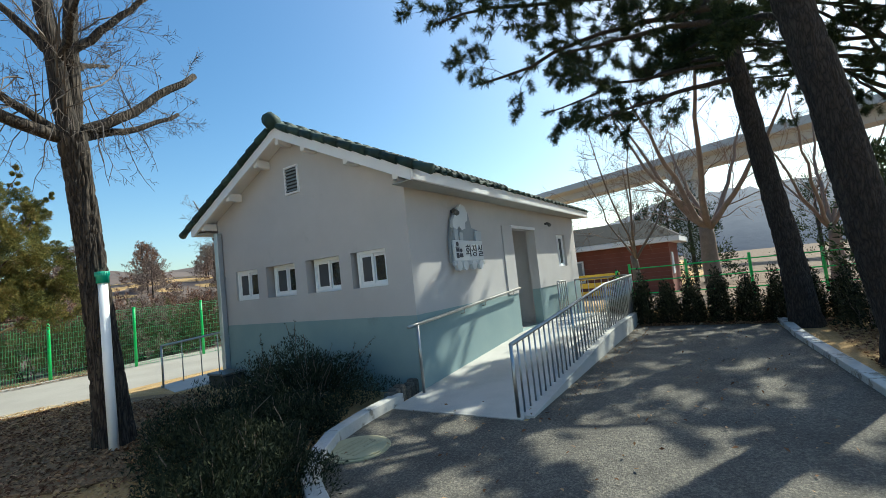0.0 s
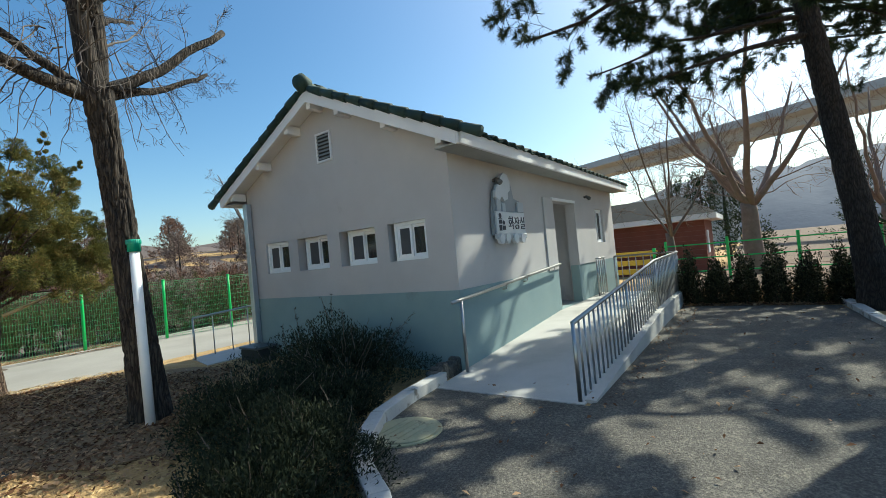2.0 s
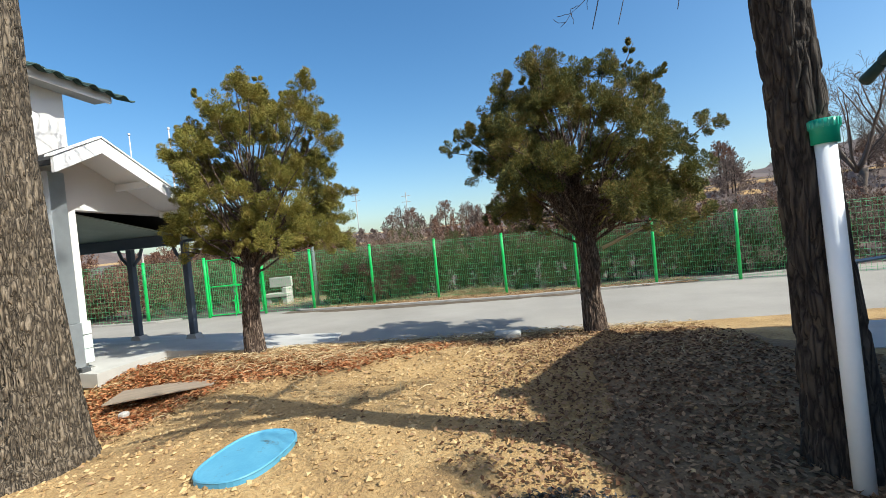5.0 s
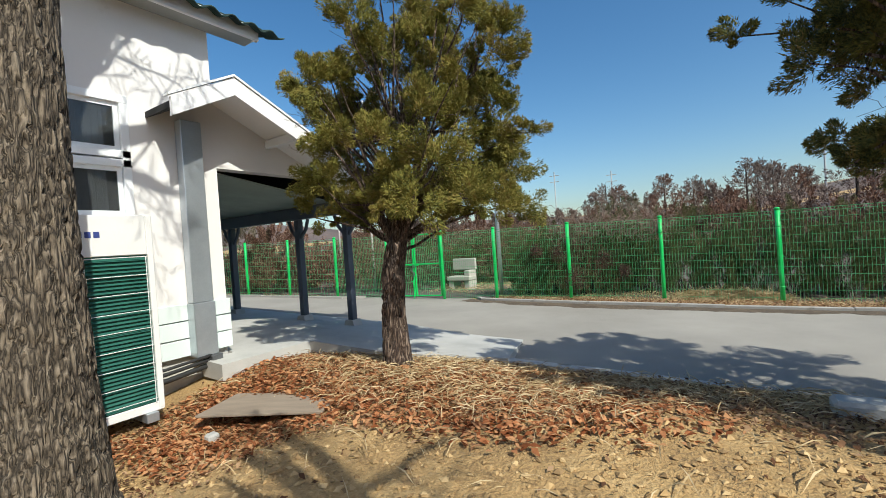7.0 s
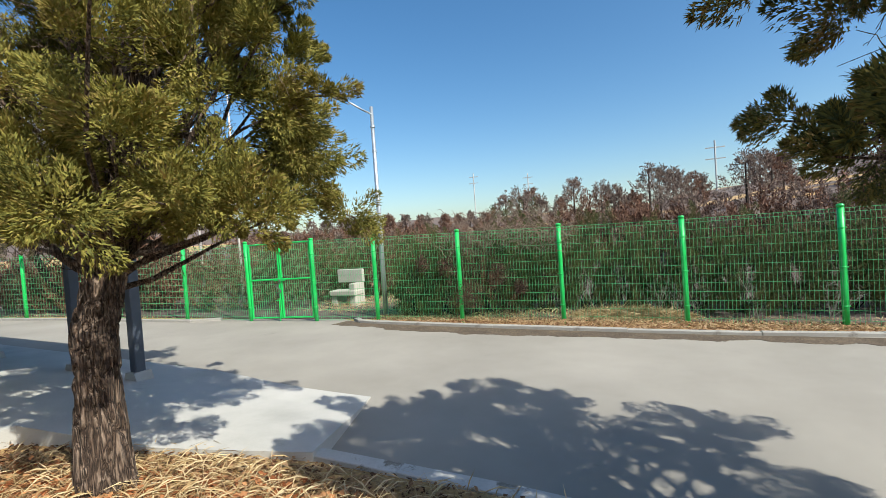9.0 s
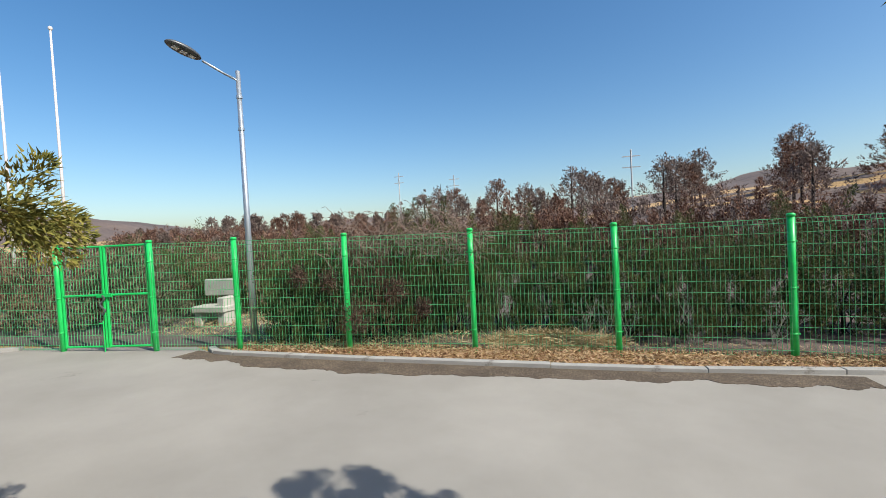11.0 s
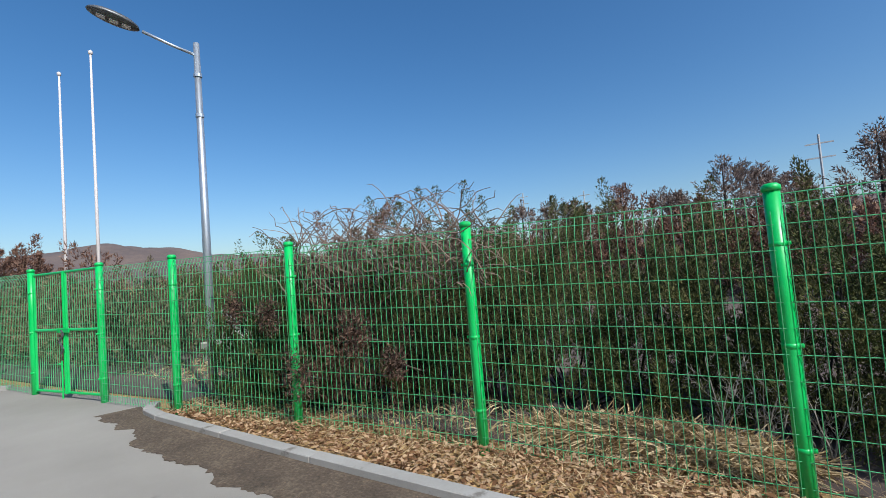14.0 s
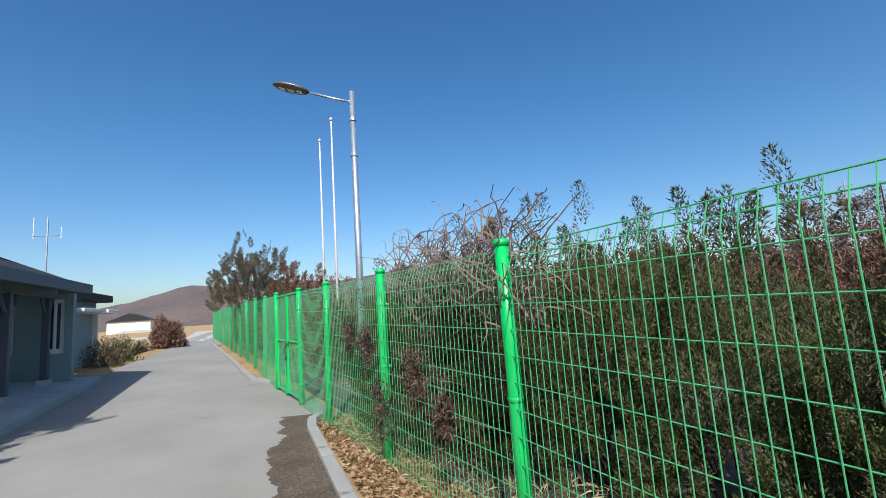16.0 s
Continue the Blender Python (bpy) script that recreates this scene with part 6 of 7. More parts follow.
for k, (x, y, a, h) in enumerate(((-5.45, 18.1, 0.62, 1.95), (-4.75, 18.2, 0.75, 2.05), (-3.9, 18.4, 0.75, 2.3), (-3.3, 18.7, 0.8, 2.5), (-2.5, 19.0, 0.8, 2.45), (-4.0, 19.9, 1.0, 2.35), (-3.0, 20.6, 1.1, 2.5))):
    shrub("juniper_bush", (x, y), (a, 0.65, h), 230 + k, M_brown if k % 3 == 2 else M_greenback, "half withered brown juniper bush against the fence", 15000, 0.062, 14, 0.4, 0.35, "shrub", 0.3, 24, 0.5, M_barkpine)
for k in range(13):
    x = -10.3 - k * 1.75
    shrub("juniper_bush", (x, float(np.interp(x, [-40, -9], [14.6, 18.3])) + 0.55), (1.3, 1.0, (1.95 if k < 5 else 1.8) + 0.25 * math.sin(k * 1.9)), 250 + k, M_brown if k % 3 else M_greyolive, "russet brown juniper bush hanging over the fence", 5000, 0.11, 16, 0.5, 0.4, "shrub", 0.3, 14, 0.4)
for k in range(84):
    x = -34 + 54 * ((k * 0.618) % 1)
    y = 21.5 + 12.5 * ((k * 0.382 + 0.1) % 1)
    if -13 < x < -4 and y < 26:
        y = 27.5 + 0.5 * (k % 3)
    shrub("juniper_bush", (x, y), (1.9, 1.5, (1.5 + 0.8 * ((k * 0.27) % 1)) * (0.62 if x < -4 else 1.0)), 300 + k, M_brown if k % 4 else M_browngrey, "low russet winter juniper bush", 2300, 0.15, 8, 0.6, 0.4, "shrub", 0.35, 6, 0.5)
for k in range(80):
    x = -30 + 60 * ((k * 0.618 + 0.3) % 1)
    y = 30 + 12 * ((k * 0.414) % 1)
    h = (2.3 + 1.3 * ((k * 0.73) % 1)) * (0.68 if x < -9 else 1.0)
    conifer((x, y, float(ground_z(x, y)) - 0.1), h, h * 0.46, 400 + k, M_browngrey if k % 4 else M_brown, "greyish brown young conifer on the slope", 2600, 0.16)
for k in range(15):
    x = -31 + k * 1.75
    shrub("juniper_bush", (x, 22.4 + 0.8 * math.sin(k * 2.3) - 0.10 * (-6 - x)), (1.4, 1.0, 1.75 + 0.2 * math.sin(k * 1.3)), 560 + k, M_brown if k % 3 else M_greyolive, "russet juniper bush in a row behind the gate", 5200, 0.13, 14, 0.5, 0.4, "shrub", 0.3, 8, 0.5)
for k, (x, y, h) in enumerate(((8.3, 19.2, 2.3), (10.2, 19.6, 2.5), (12.4, 19.4, 2.4), (14.6, 20.4, 2.6), (11.2, 22.5, 2.8), (7.0, 21.0, 2.3), (17.0, 21.4, 2.6))):
    shrub("juniper_bush", (x, y), (1.35, 1.1, h), 590 + k, M_brown if k % 2 else M_browngrey, "tall russet brown juniper bush behind the fence", 6500, 0.11, 14, 0.5, 0.4, "shrub", 0.3, 12, 0.5)
for k in range(16):
    x = -13.2 + k * 0.62
    shrub("juniper_bush", (x, 24.6 + 0.9 * math.sin(k * 2.1)), (1.0, 0.9, 1.35 + 0.3 * math.sin(k * 1.7)), 620 + k, M_greyolive if k % 3 else M_greenback, "olive juniper bush on the grassy bank", 3000, 0.10, 8, 0.4, 0.4, "shrub", 0.3, 8, 0.6)
for k in range(9):
    x = -13.4 + k * 0.62
    shrub("juniper_bush", (x, 20.6 + 0.4 * math.sin(k * 2.6)), (0.75, 0.7, 1.7 + 0.2 * math.sin(k * 1.7)), 670 + k, M_greenback if k % 3 else M_brown, "olive juniper bush behind the gate", 5200, 0.075, 10, 0.35, 0.45, "shrub", 0.3, 12, 0.7)
for k in range(5):
    x = -8.2 + k * 0.62
    shrub("juniper_bush", (x, 21.6 + 0.3 * math.sin(k * 2.6)), (0.75, 0.7, 1.75 + 0.2 * math.sin(k * 1.7)), 682 + k, M_greenback if k % 2 else M_brown, "olive juniper bush behind the bench", 5200, 0.075, 10, 0.35, 0.45, "shrub", 0.3, 12, 0.7)
for k in range(12):
    x = -13.0 + k * 0.95
    shrub("juniper_bush", (x, 27.0 + 0.7 * math.sin(k * 1.9)), (1.3, 1.0, 1.25 + 0.25 * math.sin(k * 2.7)), 640 + k, M_brown, "tall russet juniper bush on the bank", 4200, 0.12, 14, 0.5, 0.4, "shrub", 0.3, 8, 0.5)
lean = shrub("grey_conifer", (-19.2, 16.45), (2.5, 1.95, 3.0), 500, M_greyolive, "broad grey olive conifer leaning over the fence", 15000, 0.12, 60, 0.6, 0.3, "tree", 0.3, 30, 0.7)
lean.location.z = 1.75
part("trunk", Geo().tube([(0.2, 0.9, -2.2), (0.1, 0.7, -1.0), (0, 0.2, 0.2), (0, 0, 1.6)], [0.2, 0.16, 0.12, 0.05], 10), M_bark, lean, "", True)
shrub("grey_conifer", (-16.6, 17.9), (2.0, 1.4, 3.0), 501, M_brown, "russet conifer bush leaning over the fence", 14000, 0.15, 40, 0.6, 0.4, "tree", 0.3, 20, 0.6)
# small shrubs and a clipped tree by the far block
for k, (x, y, a, h, m) in enumerate(((-17.2, 11.9, 0.7, 0.95, M_greyolive), (-19.0, 12.0, 0.7, 0.9, M_greenback), (-25.5, 11.4, 0.6, 0.8, M_greyolive))):
    shrub("garden_shrub", (x, y), (a, a * 0.8, h), 520 + k, m, "small clipped shrub by the far block", 2500, 0.09, 4, 0.2, 0.3)
shrub("garden_shrub", (-27.5, 12.2), (0.8, 0.8, 1.5), 530, M_brown, "russet leaved garden tree by the far block", 9000, 0.16, 8, 0.3, 0.5)

# vines on the fence
vine = thing("climbing_vine", "bare tangled climbing vine on top of the fence", "vine", (-3.0, 17.80, 1.7))
g = Geo()
rv = np.random.default_rng(61)
for k in range(330):
    s = np.array((rv.uniform(-1.6, 1.3), rv.normal() * 0.10 + 0.2, rv.uniform(-0.5, 0.1)))
    e = s + np.array((rv.uniform(-0.7, 0.7), rv.normal() * 0.2, rv.uniform(-0.1, 0.5)))
    g.tube(wander(s, e, 7, 0.4, rv, -0.12), np.linspace(0.008, 0.003, 7), 3, cap=False)
for k in range(16):
    s = np.array((rv.uniform(-1.2, 1.0), 0, 0.15))
    e = s + np.array((rv.uniform(-1.0, 1.1), rv.uniform(0.0, 0.4), rv.uniform(0.1, 0.55)))
    part("stem", Geo().tube(wander(s, e, 9, 0.15, rv, -0.2), np.linspace(0.007, 0.003, 9), 4, cap=False), M_twigred, vine)
tagged(part("stem_tangle", g, M_twigred, vine), kind="stuff")
for (x, y, z, s) in ((-3.95, 17.50, 0.62, 0.30), (-4.35, 17.46, 1.25, 0.22), (-3.2, 17.60, 1.05, 0.24), (-4.9, 17.40, 1.35, 0.2), (-2.75, 17.66, 0.75, 0.16)):
    tuft = thing("withered_tuft", "brown withered juniper sprig poking through the fence", "shrub", (x, y, z - 0.2))
    pr = np.random.default_rng(int(abs(x) * 100))
    n = 700
    d = unit(pr.normal(size=(n, 3)))
    tagged(part("leaves", quads("leaves", leaf_quads(d * s * (pr.uniform(0, 1, (n, 1)) ** 0.6) * np.array((1, 0.55, 1.15)), 0.055, 0.3, 0.2, d * 0.6, 0.6, pr)), M_wither, tuft), kind="stuff")
    part("stem", Geo().tube(wander((0, 0.5, -0.2), (0, 0, 0), 5, 0.1, pr), 0.008, 4), M_twig, tuft)
def hay_heap(x, y, rx, ry, h, seed):
    r = np.random.default_rng(seed)
    top = thing("hay_heap", "low heap of cut dry grass behind the fence", "hay", (x, y, float(road_z(x, y)) + 0.02))
    n = 9000
    a, q = r.uniform(0, 2 * np.pi, n), r.uniform(0, 1, n) ** 0.5
    p = np.stack([np.cos(a) * q * rx, np.sin(a) * q * ry, h * np.clip(1 - q ** 2.2, 0, 1) + r.uniform(-0.02, 0.02, n)], 1)
    d = unit(np.stack([r.normal(size=n), r.normal(size=n), r.normal(size=n) * 0.22], 1))
    side = unit(np.cross(d, r.normal(size=(n, 3)))) * 0.004
    ln = r.uniform(0.08, 0.3, (n, 1))
    tagged(part("dry_stalk", quads("dry_stalk", np.stack([p - side, p + side, p + d * ln + side, p + d * ln - side], 1)), M_straw, top), kind="stuff")
    g = Geo()
    ring = [(math.cos(k * math.pi / 8), math.sin(k * math.pi / 8)) for k in range(16)]
    g.add([(c * rx * f, e * ry * f, h * (1 - f ** 2.2) - 0.03) for f in (1.0, 0.75, 0.5, 0.25) for c, e in ring] + [(0, 0, h - 0.03)],
          [(j * 16 + k, j * 16 + (k + 1) % 16, (j + 1) * 16 + (k + 1) % 16, (j + 1) * 16 + k) for j in range(3) for k in range(16)] + [(48 + k, 48 + (k + 1) % 16, 64) for k in range(16)])
    part("core", g, M_bed, top, "", True)


hay_heap(-0.7, 18.42, 1.15, 0.34, 0.13, 645)
for k, (x, y, h) in enumerate(((-0.15, 18.55, 0.85), (0.15, 18.62, 1.0), (1.5, 18.5, 0.8), (0.55, 18.55, 0.6), (2.6, 18.45, 0.7))):
    r = np.random.default_rng(650 + k)
    sp = thing("dead_sprig", "pale grey dead sprig in front of the juniper bushes", "twig", (x, y, float(road_z(x, y))))
    g = Geo()
    for j in range(4):
        w = wander((r.normal() * 0.04, r.normal() * 0.03, -0.05), (r.normal() * 0.22, r.normal() * 0.1, h * r.uniform(0.6, 1.1)), 8, 0.12, r)
        g.tube(w, np.linspace(0.007, 0.0025, 8), 4, cap=False)
        branches(g, w, 0.005, 2, r, 0.8, 0.35, (6, 9), 0.3, 0.2, 0.0018, None, 3, 0.2)
    tagged(part("twig_work", g, M_paletwig, sp), kind="stuff")
shrub("dry_weed", (3.55, 5.85), (0.42, 0.35, 0.36), 660, M_straw, "pale dry weed at the edge of the yew shrubs", 900, 0.05, 30, 0.35, 0.3, "shrub", 0.3, 10, 0.9)

# ---- far distance ----
def hill(name, x0, x1, y0, depth_, height, seed, mat, label, along='x', base=-3.0, n=70):
    g = np.linspace(0, 1, n)
    d = np.linspace(0, 1, 14)
    v = []
    for a in g:
        e = (math.sin(math.pi * min(1, max(0, a))) ** 0.5) * (0.62 + 0.38 * noise.noise(Vector((a * 3.2 + seed, 0, 0))) + 0.12 * noise.noise(Vector((a * 14 + seed, 3, 0))) + 0.05 * noise.noise(Vector((a * 60 + seed, 3, 0))))
        for b in d:
            h = base + height * e * math.sin(math.pi * 0.5 * b) ** 0.8
            p, q = x0 + (x1 - x0) * a, y0 + depth_ * b
            v.append((p, q, h) if along == 'x' else (q, p, h))
    m = len(d)
    f = [(i * m + j, (i + 1) * m + j, (i + 1) * m + j + 1, i * m + j + 1) for i in range(n - 1) for j in range(m - 1)]
    return tagged(part(name, Geo().add(v, f), mat, None, "", True), label, "hill", "", "structure")


hill("backdrop_ridge_west", -180, 420, -330, -160, 70, 1.3, M_hill, "brown winter wooded hills", 'y')
hill("backdrop_ridge_northwest", -40, 540, -300, -150, 60, 5.2, M_hill, "brown winter wooded hills", 'y')
# the haze on the far and east ridges is painted, by their colour
hill("backdrop_ridge_far", -300, 300, -620, -200, 85, 4.1, M_hill_haze, "hazy blue grey ridge", 'y')
hill("backdrop_ridge_east", -200, 160, 260, 200, 85, 7.7, M_hill_haze, "hazy blue grey ridge beyond the viaduct", 'y')
hill("backdrop_ridge_north", -420, 60, 300, 200, 38, 2.2, M_hill, "low brown wooded hills", 'x')
hill("backdrop_slope", 8, 90, 40, 45, 15, 9.4, M_hill, "brown scrubby slope", 'x', 0.5)

# viaduct
via = thing("viaduct", "long pale concrete viaduct on tall piers in the distance", "bridge")
a, b = Vector((94.8, 29.9, 0.2)), Vector((75, -16, 0.2))
dirv = (b - a).normalized()
nrm = Vector((-dirv.y, dirv.x, 0))
ang = math.degrees(math.atan2(dirv.y, dirv.x))
deck = part("deck", Geo().prism([(-4.5, 16.5), (4.5, 16.5), (4.5, 16.1), (2.2, 15.8), (1.8, 14.6), (-1.8, 14.6), (-2.2, 15.8), (-4.5, 16.1)], -150, 260, 'x'), M_viaduct, via)
deck.matrix_basis = Matrix.Translation(a) @ Matrix.Rotation(radians(ang), 4, 'Z')
part("parapet", Geo().box(-150, 260, -4.5, -4.3, 16.5, 17.2).box(-150, 260, 4.3, 4.5, 16.5, 17.2), M_viaduct, via).matrix_basis = deck.matrix_basis
for s in (-71, -21, 28.7, 78, 128, 178):
    pr = part("pier", Geo().box(-1.6, 1.6, -1.4, 1.4, -3, 13.0, 0.3).prism([(-1.6, 13.0), (1.6, 13.0), (2.4, 14.6), (-2.4, 14.6)], -2.0, 2.0, 'y'), M_viaduct, via)
    pr.matrix_basis = Matrix.Translation(a + dirv * s) @ Matrix.Rotation(radians(ang), 4, 'Z')

# brick house beyond the hedge
bh = thing("brick_house", "low red brick house with a dark hipped roof", "house", (26.5, 2.2, -0.45))
part("wall", Geo().box(0, 5.0, 0, 7.5, 0, 2.75), M_brick, bh)
part("eaves_band", Geo().box(-0.6, 5.6, -0.6, 8.1, 2.75, 3.05, 0.02), M_white, bh, "white eaves band")
part("roof", Geo().add([(-0.62, -0.62, 3.055), (5.62, -0.62, 3.055), (5.62, 8.12, 3.055), (-0.62, 8.12, 3.055), (1.2, 1.1, 4.2), (3.8, 1.1, 4.2), (3.8, 6.4, 4.2), (1.2, 6.4, 4.2)], [(0, 1, 5, 4), (1, 2, 6, 5), (2, 3, 7, 6), (3, 0, 4, 7), (4, 5, 6, 7), (0, 3, 2, 1)]), M_slateroof, bh)
for y0, y1, z0 in ((4.6, 6.4, 0.9), ):
    w = part("window", Geo().box(-0.06, 0.02, y0, y1, z0, z0 + 1.3, 0.01), M_white, bh)
    for k in range(2):
        part("pane", Geo().box(-0.075, -0.062, y0 + 0.1 + k * 0.85, y0 + 0.85 + k * 0.85, z0 + 0.1, z0 + 1.2), M_signgrey, w)
w = part("window", Geo().box(0.6, 1.4, -0.06, 0.02, 1.0, 2.2, 0.01), M_white, bh)
for k in range(10):
    bk = part("course", Geo().box(-0.012, 0.0, 0.0, 7.5, 0.2 + k * 0.25, 0.212 + k * 0.25), M_mortar, bh)
# yellow barrier and green rails near the house
yb = thing("barrier", "yellow painted barrier beyond the ramp", "barrier", (16.5, 2.9, -0.15))
for z in (0.55, 0.85, 1.15):
    part("board", Geo().box(-0.03, 0.03, 0, 1.9, z, z + 0.18, 0.01), M_yellow, yb)
for y in (0.1, 1.8):
    part("post", Geo().box(-0.05, 0.05, y - 0.05, y + 0.05, -0.1, 1.4, 0.01), M_green, yb)
gf = thing("rail_fence", "green steel rail fence beyond the hedge", "fence", (19.0, -9.0, -0.3))
for k in range(7):
    part("post", Geo().tube([(0, k * 2.0, -0.1), (0, k * 2.0, 1.7)], 0.05, 8), M_green, gf)
for z in (0.5, 1.0, 1.5):
    part("rail", Geo().tube([(0, 0, z), (0, 12, z)], 0.025, 6), M_green, gf)

# ---- small things ----
pp = thing("vent_pipe", "white plastic vent pipe with a green screw cap", "pipe", (2.30, 6.02, 0.04))
part("pipe", Geo().tube([(0, 0, -0.1), (0.0, 0.04, 0.9), (0.01, 0.10, 2.02)], 0.052, 20), M_pvc, pp, "", True)
part("cap", Geo().tube([(0.01, 0.10, 1.98), (0.01, 0.10, 2.06), (0.01, 0.10, 2.065), (0.01, 0.10, 2.12)], [0.068, 0.068, 0.074, 0.074], 20), M_cap, pp, "green ribbed plastic cap", True)
cr = Geo()
for k in range(20):
    a = k * math.pi / 10
    cr.tube([(0.01 + 0.074 * math.cos(a), 0.10 + 0.074 * math.sin(a), 2.07), (0.01 + 0.074 * math.cos(a), 0.10 + 0.074 * math.sin(a), 2.115)], 0.005, 4)
part("ribs", cr, M_cap, pp)

lid = thing("tank_lid", "faded blue oval plastic tank lid on the soil", "lid", (-1.90, 6.72, float(ground_z(-1.90, 6.72)) + 0.01))
lid.rotation_euler = (0, 0, radians(86))
ov = [(0.47 * math.copysign(abs(math.cos(t_)) ** 0.75, math.cos(t_)), 0.31 * math.copysign(abs(math.sin(t_)) ** 0.75, math.sin(t_))) for t_ in np.linspace(0, 2 * math.pi, 40, endpoint=False)]
part("plate", Geo().prism(ov, -0.03, 0.035), M_blue, lid)
part("rim", Geo().tube([(x * 0.98, y * 0.98, 0.035) for x, y in ov + ov[:1]], 0.012, 6), M_blue, lid)

mh = thing("manhole_cover", "round yellowish manhole cover in a concrete ring", "manhole", (3.30, 3.06, 0.012))
part("ring", Geo().tube([(0, 0, -0.02), (0, 0, 0.012)], [0.35, 0.345], 36), M_manhole, mh)
part("cover", Geo().tube([(0, 0, 0.0), (0, 0, 0.022), (0, 0, 0.026)], [0.31, 0.31, 0.30], 36), M_manhole, mh)
bp_ = Geo()
for k in range(5):
    bp_.box(-0.2, 0.2, -0.16 + k * 0.075, -0.135 + k * 0.075, 0.026, 0.032)
part("tread", bp_, M_manhole, mh)

sh = thing("plywood_sheet", "weathered plywood sheet lying on the leaves", "board", (-4.68, 9.07, float(ground_z(-4.68, 9.07)) + 0.085))
sh.rotation_euler = (radians(-1), radians(-1.5), radians(24))
part("sheet", Geo().box(-0.69, 0.69, -0.35, 0.35, -0.01, 0.012, 0.003), M_mat, sh)
bx = thing("utility_box", "small black plastic box by the wall corner", "box", (4.9, 8.0, 0.0))
part("case", Geo().box(-0.2, 0.2, -0.28, 0.28, 0.0, 0.26, 0.02), M_black, bx)
part("lid", Geo().box(-0.22, 0.22, -0.30, 0.30, 0.26, 0.30, 0.01), M_lampgrey, bx)
bkt = thing("stone_block", "grey concrete block lying on the soil", "block", (0.35, 10.85, float(ground_z(0.35, 10.85))))
part("block", Geo().box(-0.25, 0.2, -0.12, 0.12, -0.03, 0.13, 0.03), M_conc, bkt)
for k, (x, y) in enumerate(((-4.81, 8.44), (-4.4, 6.0))):
    s = thing("concrete_lump", "small broken lump of pale concrete", "block", (x, y, float(ground_z(x, y))))
    part("lump", Geo().box(-0.06, 0.05, -0.05, 0.06, -0.02, 0.09, 0.02), M_conc, s)
# far utility poles and aerials
for k, (x, y, h) in enumerate(((-22, 70, 0), (-14, 70, 0), (5.6, 50, 0))):
    up = thing("utility_pole", "thin concrete utility pole with crossarms far off", "utility pole", (x, y, float(ground_z(x, y))))
    h = (10.9, 9.9, 8.0)[k] - float(ground_z(x, y))
    part("shaft", Geo().tube([(0, 0, -0.5), (0, 0, h)], 0.07, 6), M_viaduct, up)
    for z in (h - 0.6, h - 1.5):
        part("crossarm", Geo().box(-0.7, 0.7, -0.04, 0.04, z, z + 0.08), M_viaduct, up)
# far gateposts, wall and houses at the end of the road
gp = thing("gate_pier", "pale concrete gate pier at the road end", "pier", (-32.0, 11.6, float(road_z(-16, 12))))
part("pier", Geo().box(-0.3, 0.3, -0.3, 0.3, -0.3, 1.4, 0.03), M_conc, gp)
part("rail", Geo().box(-0.05, 0.05, -2.5, -0.3, 0.4, 0.55).box(-0.05, 0.05, -2.5, -0.3, 0.85, 1.0), M_conc, gp)
fhs = thing("far_house", "small pale house at the foot of the hills", "house", (-150, -14, 0.0))
part("wall", Geo().box(-4, 4, -5, 5, -1, 3.2), M_wall2, fhs)
part("roof", Geo().prism([(-5.6, 3.2), (5.6, 3.2), (0, 5.4)], -4.4, 4.4, 'x'), M_slateroof, fhs)
strip("pavement", [(-75, 9.0), (-34.5, 11.9), (-34.5, 13.4), (-75, 14.5)], lambda x, y: float(road_z(-16, 13.5)), 0.03, M_conc, "pale concrete lane beyond the asphalt", "pavement", 0.2, 2.0)


# ---- ground litter ----
def litter(name, n, region, size, aspect, mat, label, seed, lift=0.012, density=None, flat=0.35):
    r = np.random.default_rng(seed)
    x0, x1, y0, y1 = region
    p = np.stack([r.uniform(x0, x1, n), r.uniform(y0, y1, n)], 1)
    if density is not None:
        p = p[r.uniform(0, 1, len(p)) < density(p[:, 0], p[:, 1])]
    z = ground_z(p[:, 0], p[:, 1]) if region[3] < 17.0 else np.vectorize(lambda a, b: float(road_z(a, b)) + 0.02)(p[:, 0], p[:, 1])
    q = np.column_stack([p, z + lift + r.uniform(0, 0.02, len(p))])
    a = r.uniform(0, 2 * np.pi, len(p))
    d = np.column_stack([np.cos(a), np.sin(a), r.normal(size=len(p)) * flat])
    d = unit(d)
    side = unit(np.cross(d, np.column_stack([r.normal(size=len(p)) * flat, r.normal(size=len(p)) * flat, np.ones(len(p))])))
    s = size * r.uniform(0.5, 1.4, (len(p), 1))
    w = s * aspect
    quad = np.stack([q - d * s / 2, q + side * w / 2 + np.array((0, 0, 1)) * s * 0.12, q + d * s / 2, q - side * w / 2 + np.array((0, 0, 1)) * s * 0.1], 1)
    return tagged(part(name, quads(name, quad), mat), label, "litter", "", "stuff")


def blob(x, y, cx, cy, rx, ry):
    return np.clip(1.2 - ((x - cx) / rx) ** 2 - ((y - cy) / ry) ** 2, 0, 1)


def soil_only(x, y):
    return ((y > 3.9) | (x < 2.0)) & ((x < 4.6) | (y > 3.9)) & ((y < 11.35)) & (x < 5.2) & ~((y > 8.5) & (x > 3.45)) & (y > 0.95)


shade_bed = lambda x, y: soil_only(x, y) * (0.012 + 0.988 * np.clip(blob(x, y, 2.4, 7.6, 2.6, 3.2) + blob(x, y, -3.6, 10.0, 2.4, 1.3) + 0.8 * blob(x, y, -1.5, 10.6, 4.5, 0.9) + 0.7 * blob(x, y, -5.0, 8.6, 1.2, 1.6), 0, 1))
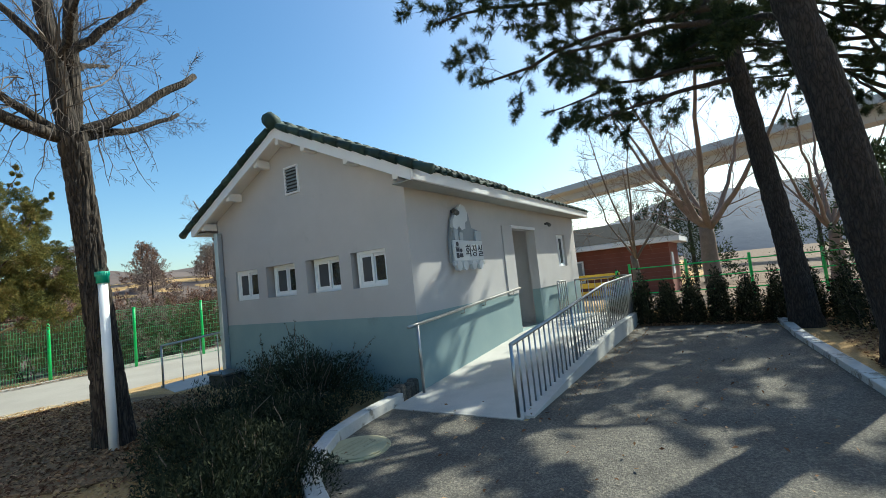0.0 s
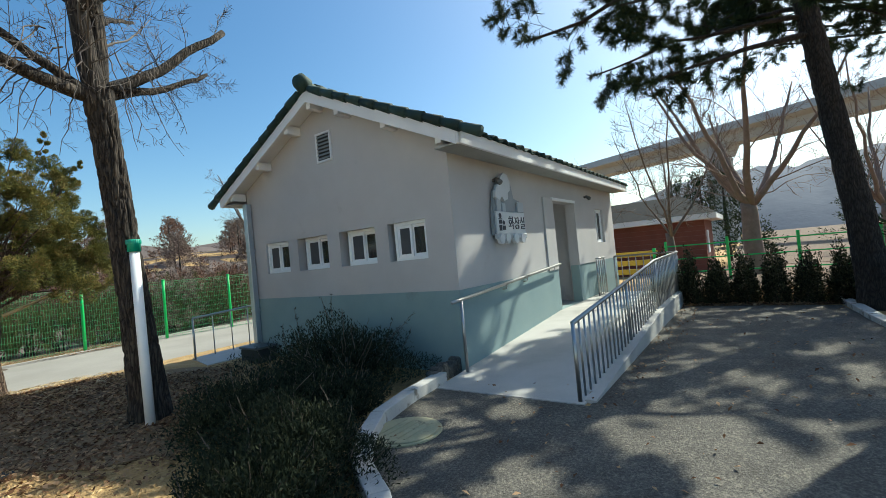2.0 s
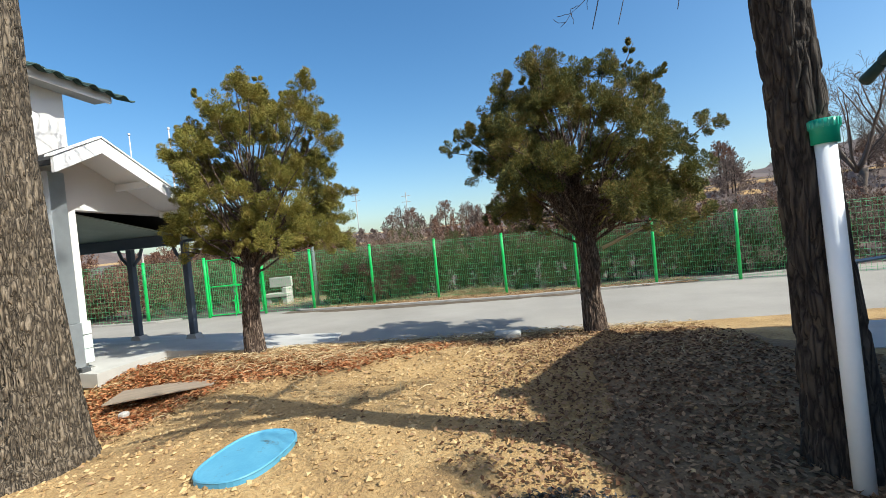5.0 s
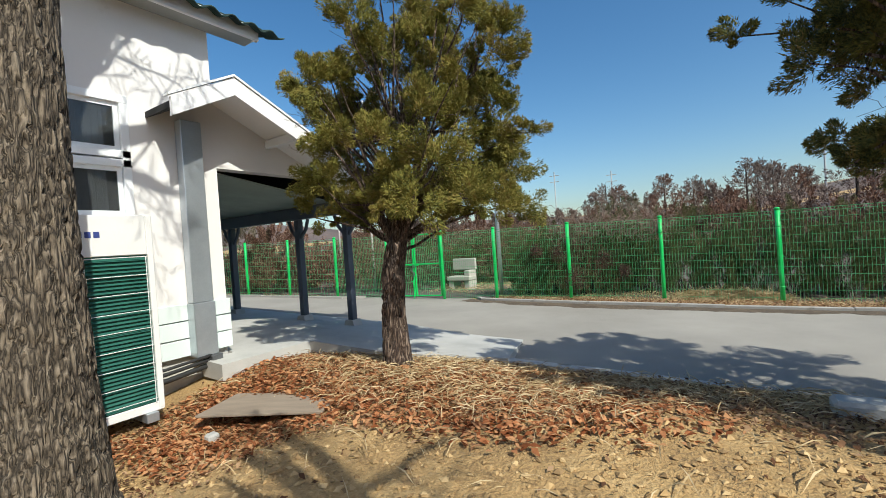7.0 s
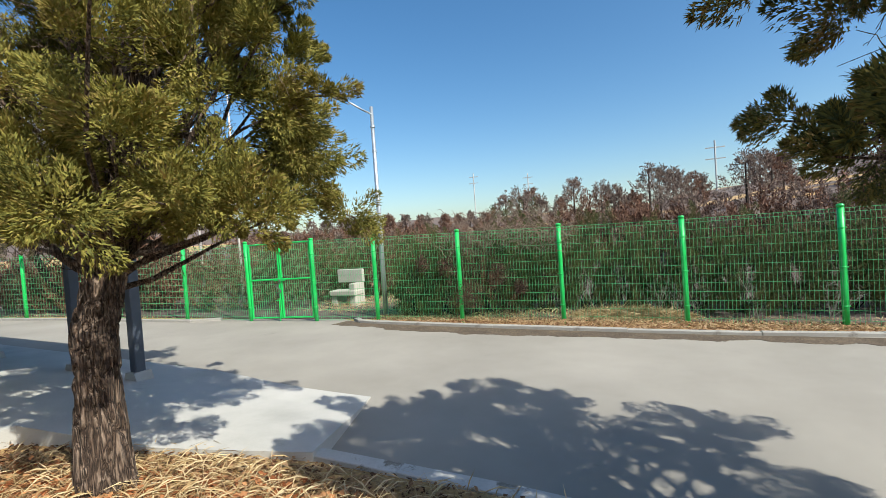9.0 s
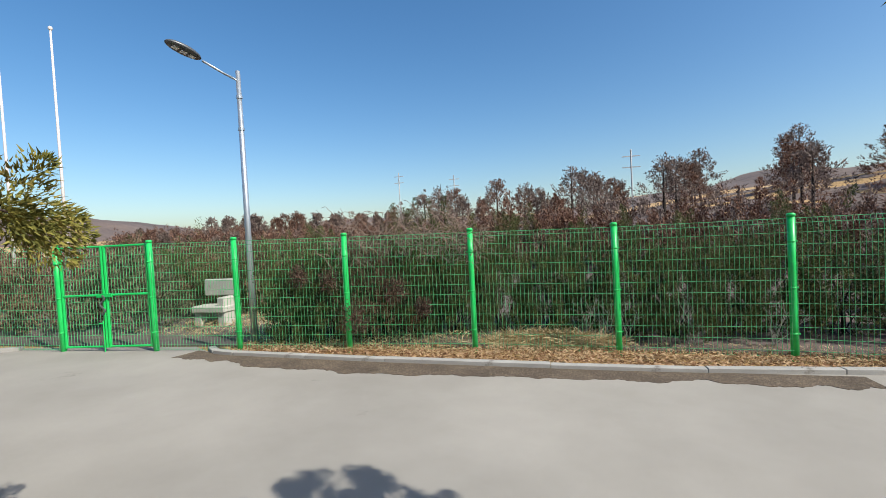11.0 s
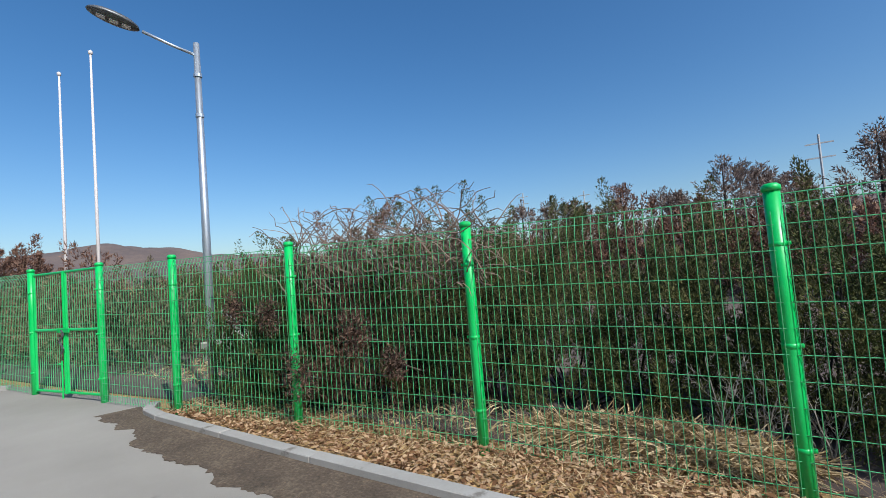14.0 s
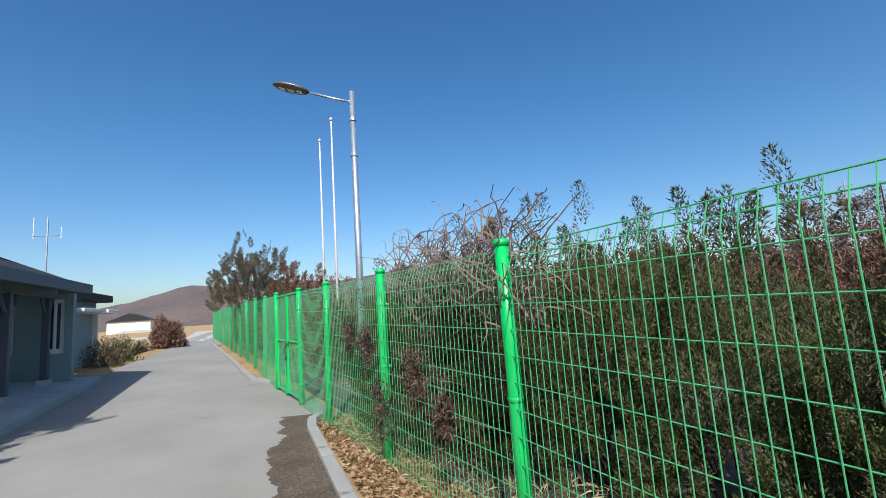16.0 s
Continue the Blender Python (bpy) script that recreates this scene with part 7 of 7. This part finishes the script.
litter("fallen_leaves", 120000, (-6.5, 5.2, 1.0, 11.4), 0.05, 0.55, M_leaf, "scattered brown fallen leaves", 901, density=shade_bed)
litter("red_leaves", 26000, (-6.2, 0.5, 7.8, 11.35), 0.075, 0.45, M_leafred, "heaped red brown fallen leaves", 902, 0.02, lambda x, y: soil_only(x, y) * np.clip(blob(x, y, -2.6, 9.9, 2.0, 1.1) + blob(x, y, -4.9, 9.3, 1.4, 1.2) + 0.6 * blob(x, y, -5.0, 7.6, 0.9, 1.2), 0, 1))
litter("dry_grass", 22000, (-6.2, 4.0, 8.0, 11.38), 0.22, 0.03, M_straw, "matted dry straw and grass", 903, 0.03, lambda x, y: soil_only(x, y) * np.clip(0.06 + blob(x, y, -3.0, 10.2, 2.4, 1.0) + 0.8 * blob(x, y, 0, 11.0, 4, 0.4), 0, 1), 0.25)
litter("kerb_leaves", 16000, (-6.3, 6.0, 17.12, 17.95), 0.055, 0.5, M_leafkerb, "drift of brown leaves under the fence", 904, 0.015, lambda x, y: 0.8 * (y > 17.14))
litter("kerb_grass", 7000, (-6.3, 6.0, 17.3, 18.3), 0.13, 0.03, M_straw, "dry grass at the fence foot", 905, 0.03, None, 0.5)
litter("yard_leaves", 2500, (2.6, 11.2, -1.0, 3.4), 0.05, 0.5, M_leaf, "few dry leaves on the forecourt", 906, 0.022, lambda x, y: 0.15 + 0.85 * (np.abs(y - 1.5) < 0.25) * (x > 4.5))
litter("bed_leaves", 14000, (11.2, 14.5, -3.0, 2.4), 0.07, 0.5, M_leaf, "brown leaves under the hedge", 907, 0.02)
litter("pine_bed_leaves", 14000, (1.0, 11.0, -4.5, -1.7), 0.07, 0.4, M_leaf, "brown leaves in the pine bed", 908, 0.02)
litter("far_verge_grass", 9000, (-34.0, -10.4, 12.8, 16.95), 0.16, 0.05, M_straw, "dry grass along the far verge", 909, 0.02, lambda x, y: (y > np.interp(x, [-40, -26, -13, -10.4], [13.0, 14.7, 16.2, 16.8])) * 1.0, 0.5)
litter("bench_grass", 26000, (-9.5, 6.0, 18.0, 24.0), 0.22, 0.035, M_straw, "dry grass behind the fence", 910, 0.04, lambda x, y: np.clip(blob(x, y, -7.4, 20.5, 2.2, 4.0) + blob(x, y, -2.6, 18.4, 1.6, 0.6), 0, 1), 0.6)


def pebbles(name, n, region, size, mat, label, seed, dens):
    r = np.random.default_rng(seed)
    x0, x1, y0, y1 = region
    oc = np.array([(1, 0, 0), (-1, 0, 0), (0, 1, 0), (0, -1, 0), (0, 0, 1), (0, 0, -1)], float)
    of = [(0, 2, 4), (2, 1, 4), (1, 3, 4), (3, 0, 4), (2, 0, 5), (1, 2, 5), (3, 1, 5), (0, 3, 5)]
    g = Geo()
    for k in range(n):
        x, y = r.uniform(x0, x1), r.uniform(y0, y1)
        if r.uniform() > dens(x, y):
            continue
        s = size * r.uniform(0.3, 1.0) ** 2 * 1.6 + 0.006
        a = r.uniform(0, 3.14)
        v = oc * s * r.uniform(0.6, 1.2, 3) * np.array((1, 1, 0.6)) + r.normal(size=(6, 3)) * s * 0.15
        v = v @ np.array([[math.cos(a), -math.sin(a), 0], [math.sin(a), math.cos(a), 0], [0, 0, 1]])
        g.add(v + np.array((x, y, float(ground_z(x, y)) + s * 0.2)), of)
    return tagged(part(name, g, mat), label, "pebbles", "", "stuff")


pebbles("pebbles", 14000, (-5.5, 3.4, 3.8, 11.2), 0.019, M_stone, "pale clods and pebbles on sandy soil", 920, lambda x, y: 0.9 - 0.75 * float(blob(x, y, 2.4, 7.6, 2.6, 3.2)) if soil_only(np.array(x), np.array(y)) else 0)
litter("charcoal", 1500, (0.15, 1.2, 5.65, 6.15), 0.05, 0.4, M_black, "patch of black charred bits on the soil", 921, 0.008, lambda x, y: blob(x, y, 0.65, 5.9, 0.5, 0.2))
# earth washed along the fence kerb
edge = [(x, 16.80 - 0.24 * smoothstep(-6.5, -5.0, x) * (1 - 0.7 * smoothstep(-3.0, 0.5, x)) - 0.22 * (0.5 + noise.noise(Vector((x * 1.3, 4, 0)))) - 0.09 * noise.noise(Vector((x * 4.0, 9, 0))) - 0.05 * noise.noise(Vector((x * 17.0, 2, 0)))) for x in np.linspace(-7.0, 3.0, 260)]
strip("earth_wash", edge + [(3.0, 17.03), (-6.3, 17.05), (-6.9, 17.2)], road_z, 0.006, M_wetsoil, "dark earth washed along the kerb", "ground", 0.004, 1.0)

# ---- roof tiles of the rest room, one by one ----
for m in TILES[:300]:
    ob = new("tile", tile)
    ob.parent = roof
    ob.matrix_basis = m
for m in EAVE_TILES:
    ob = new("tile", tile)
    ob.parent = mroof
    ob.matrix_basis = m
rest = Geo()
for m in TILES[300:]:
    rest.add([tuple(m @ Vector(p)) for p in tv], tf)
if rest.n:
    tagged(part("tiles", rest, M_tile_j, roof, "green clay pan tiles", True), kind="stuff")
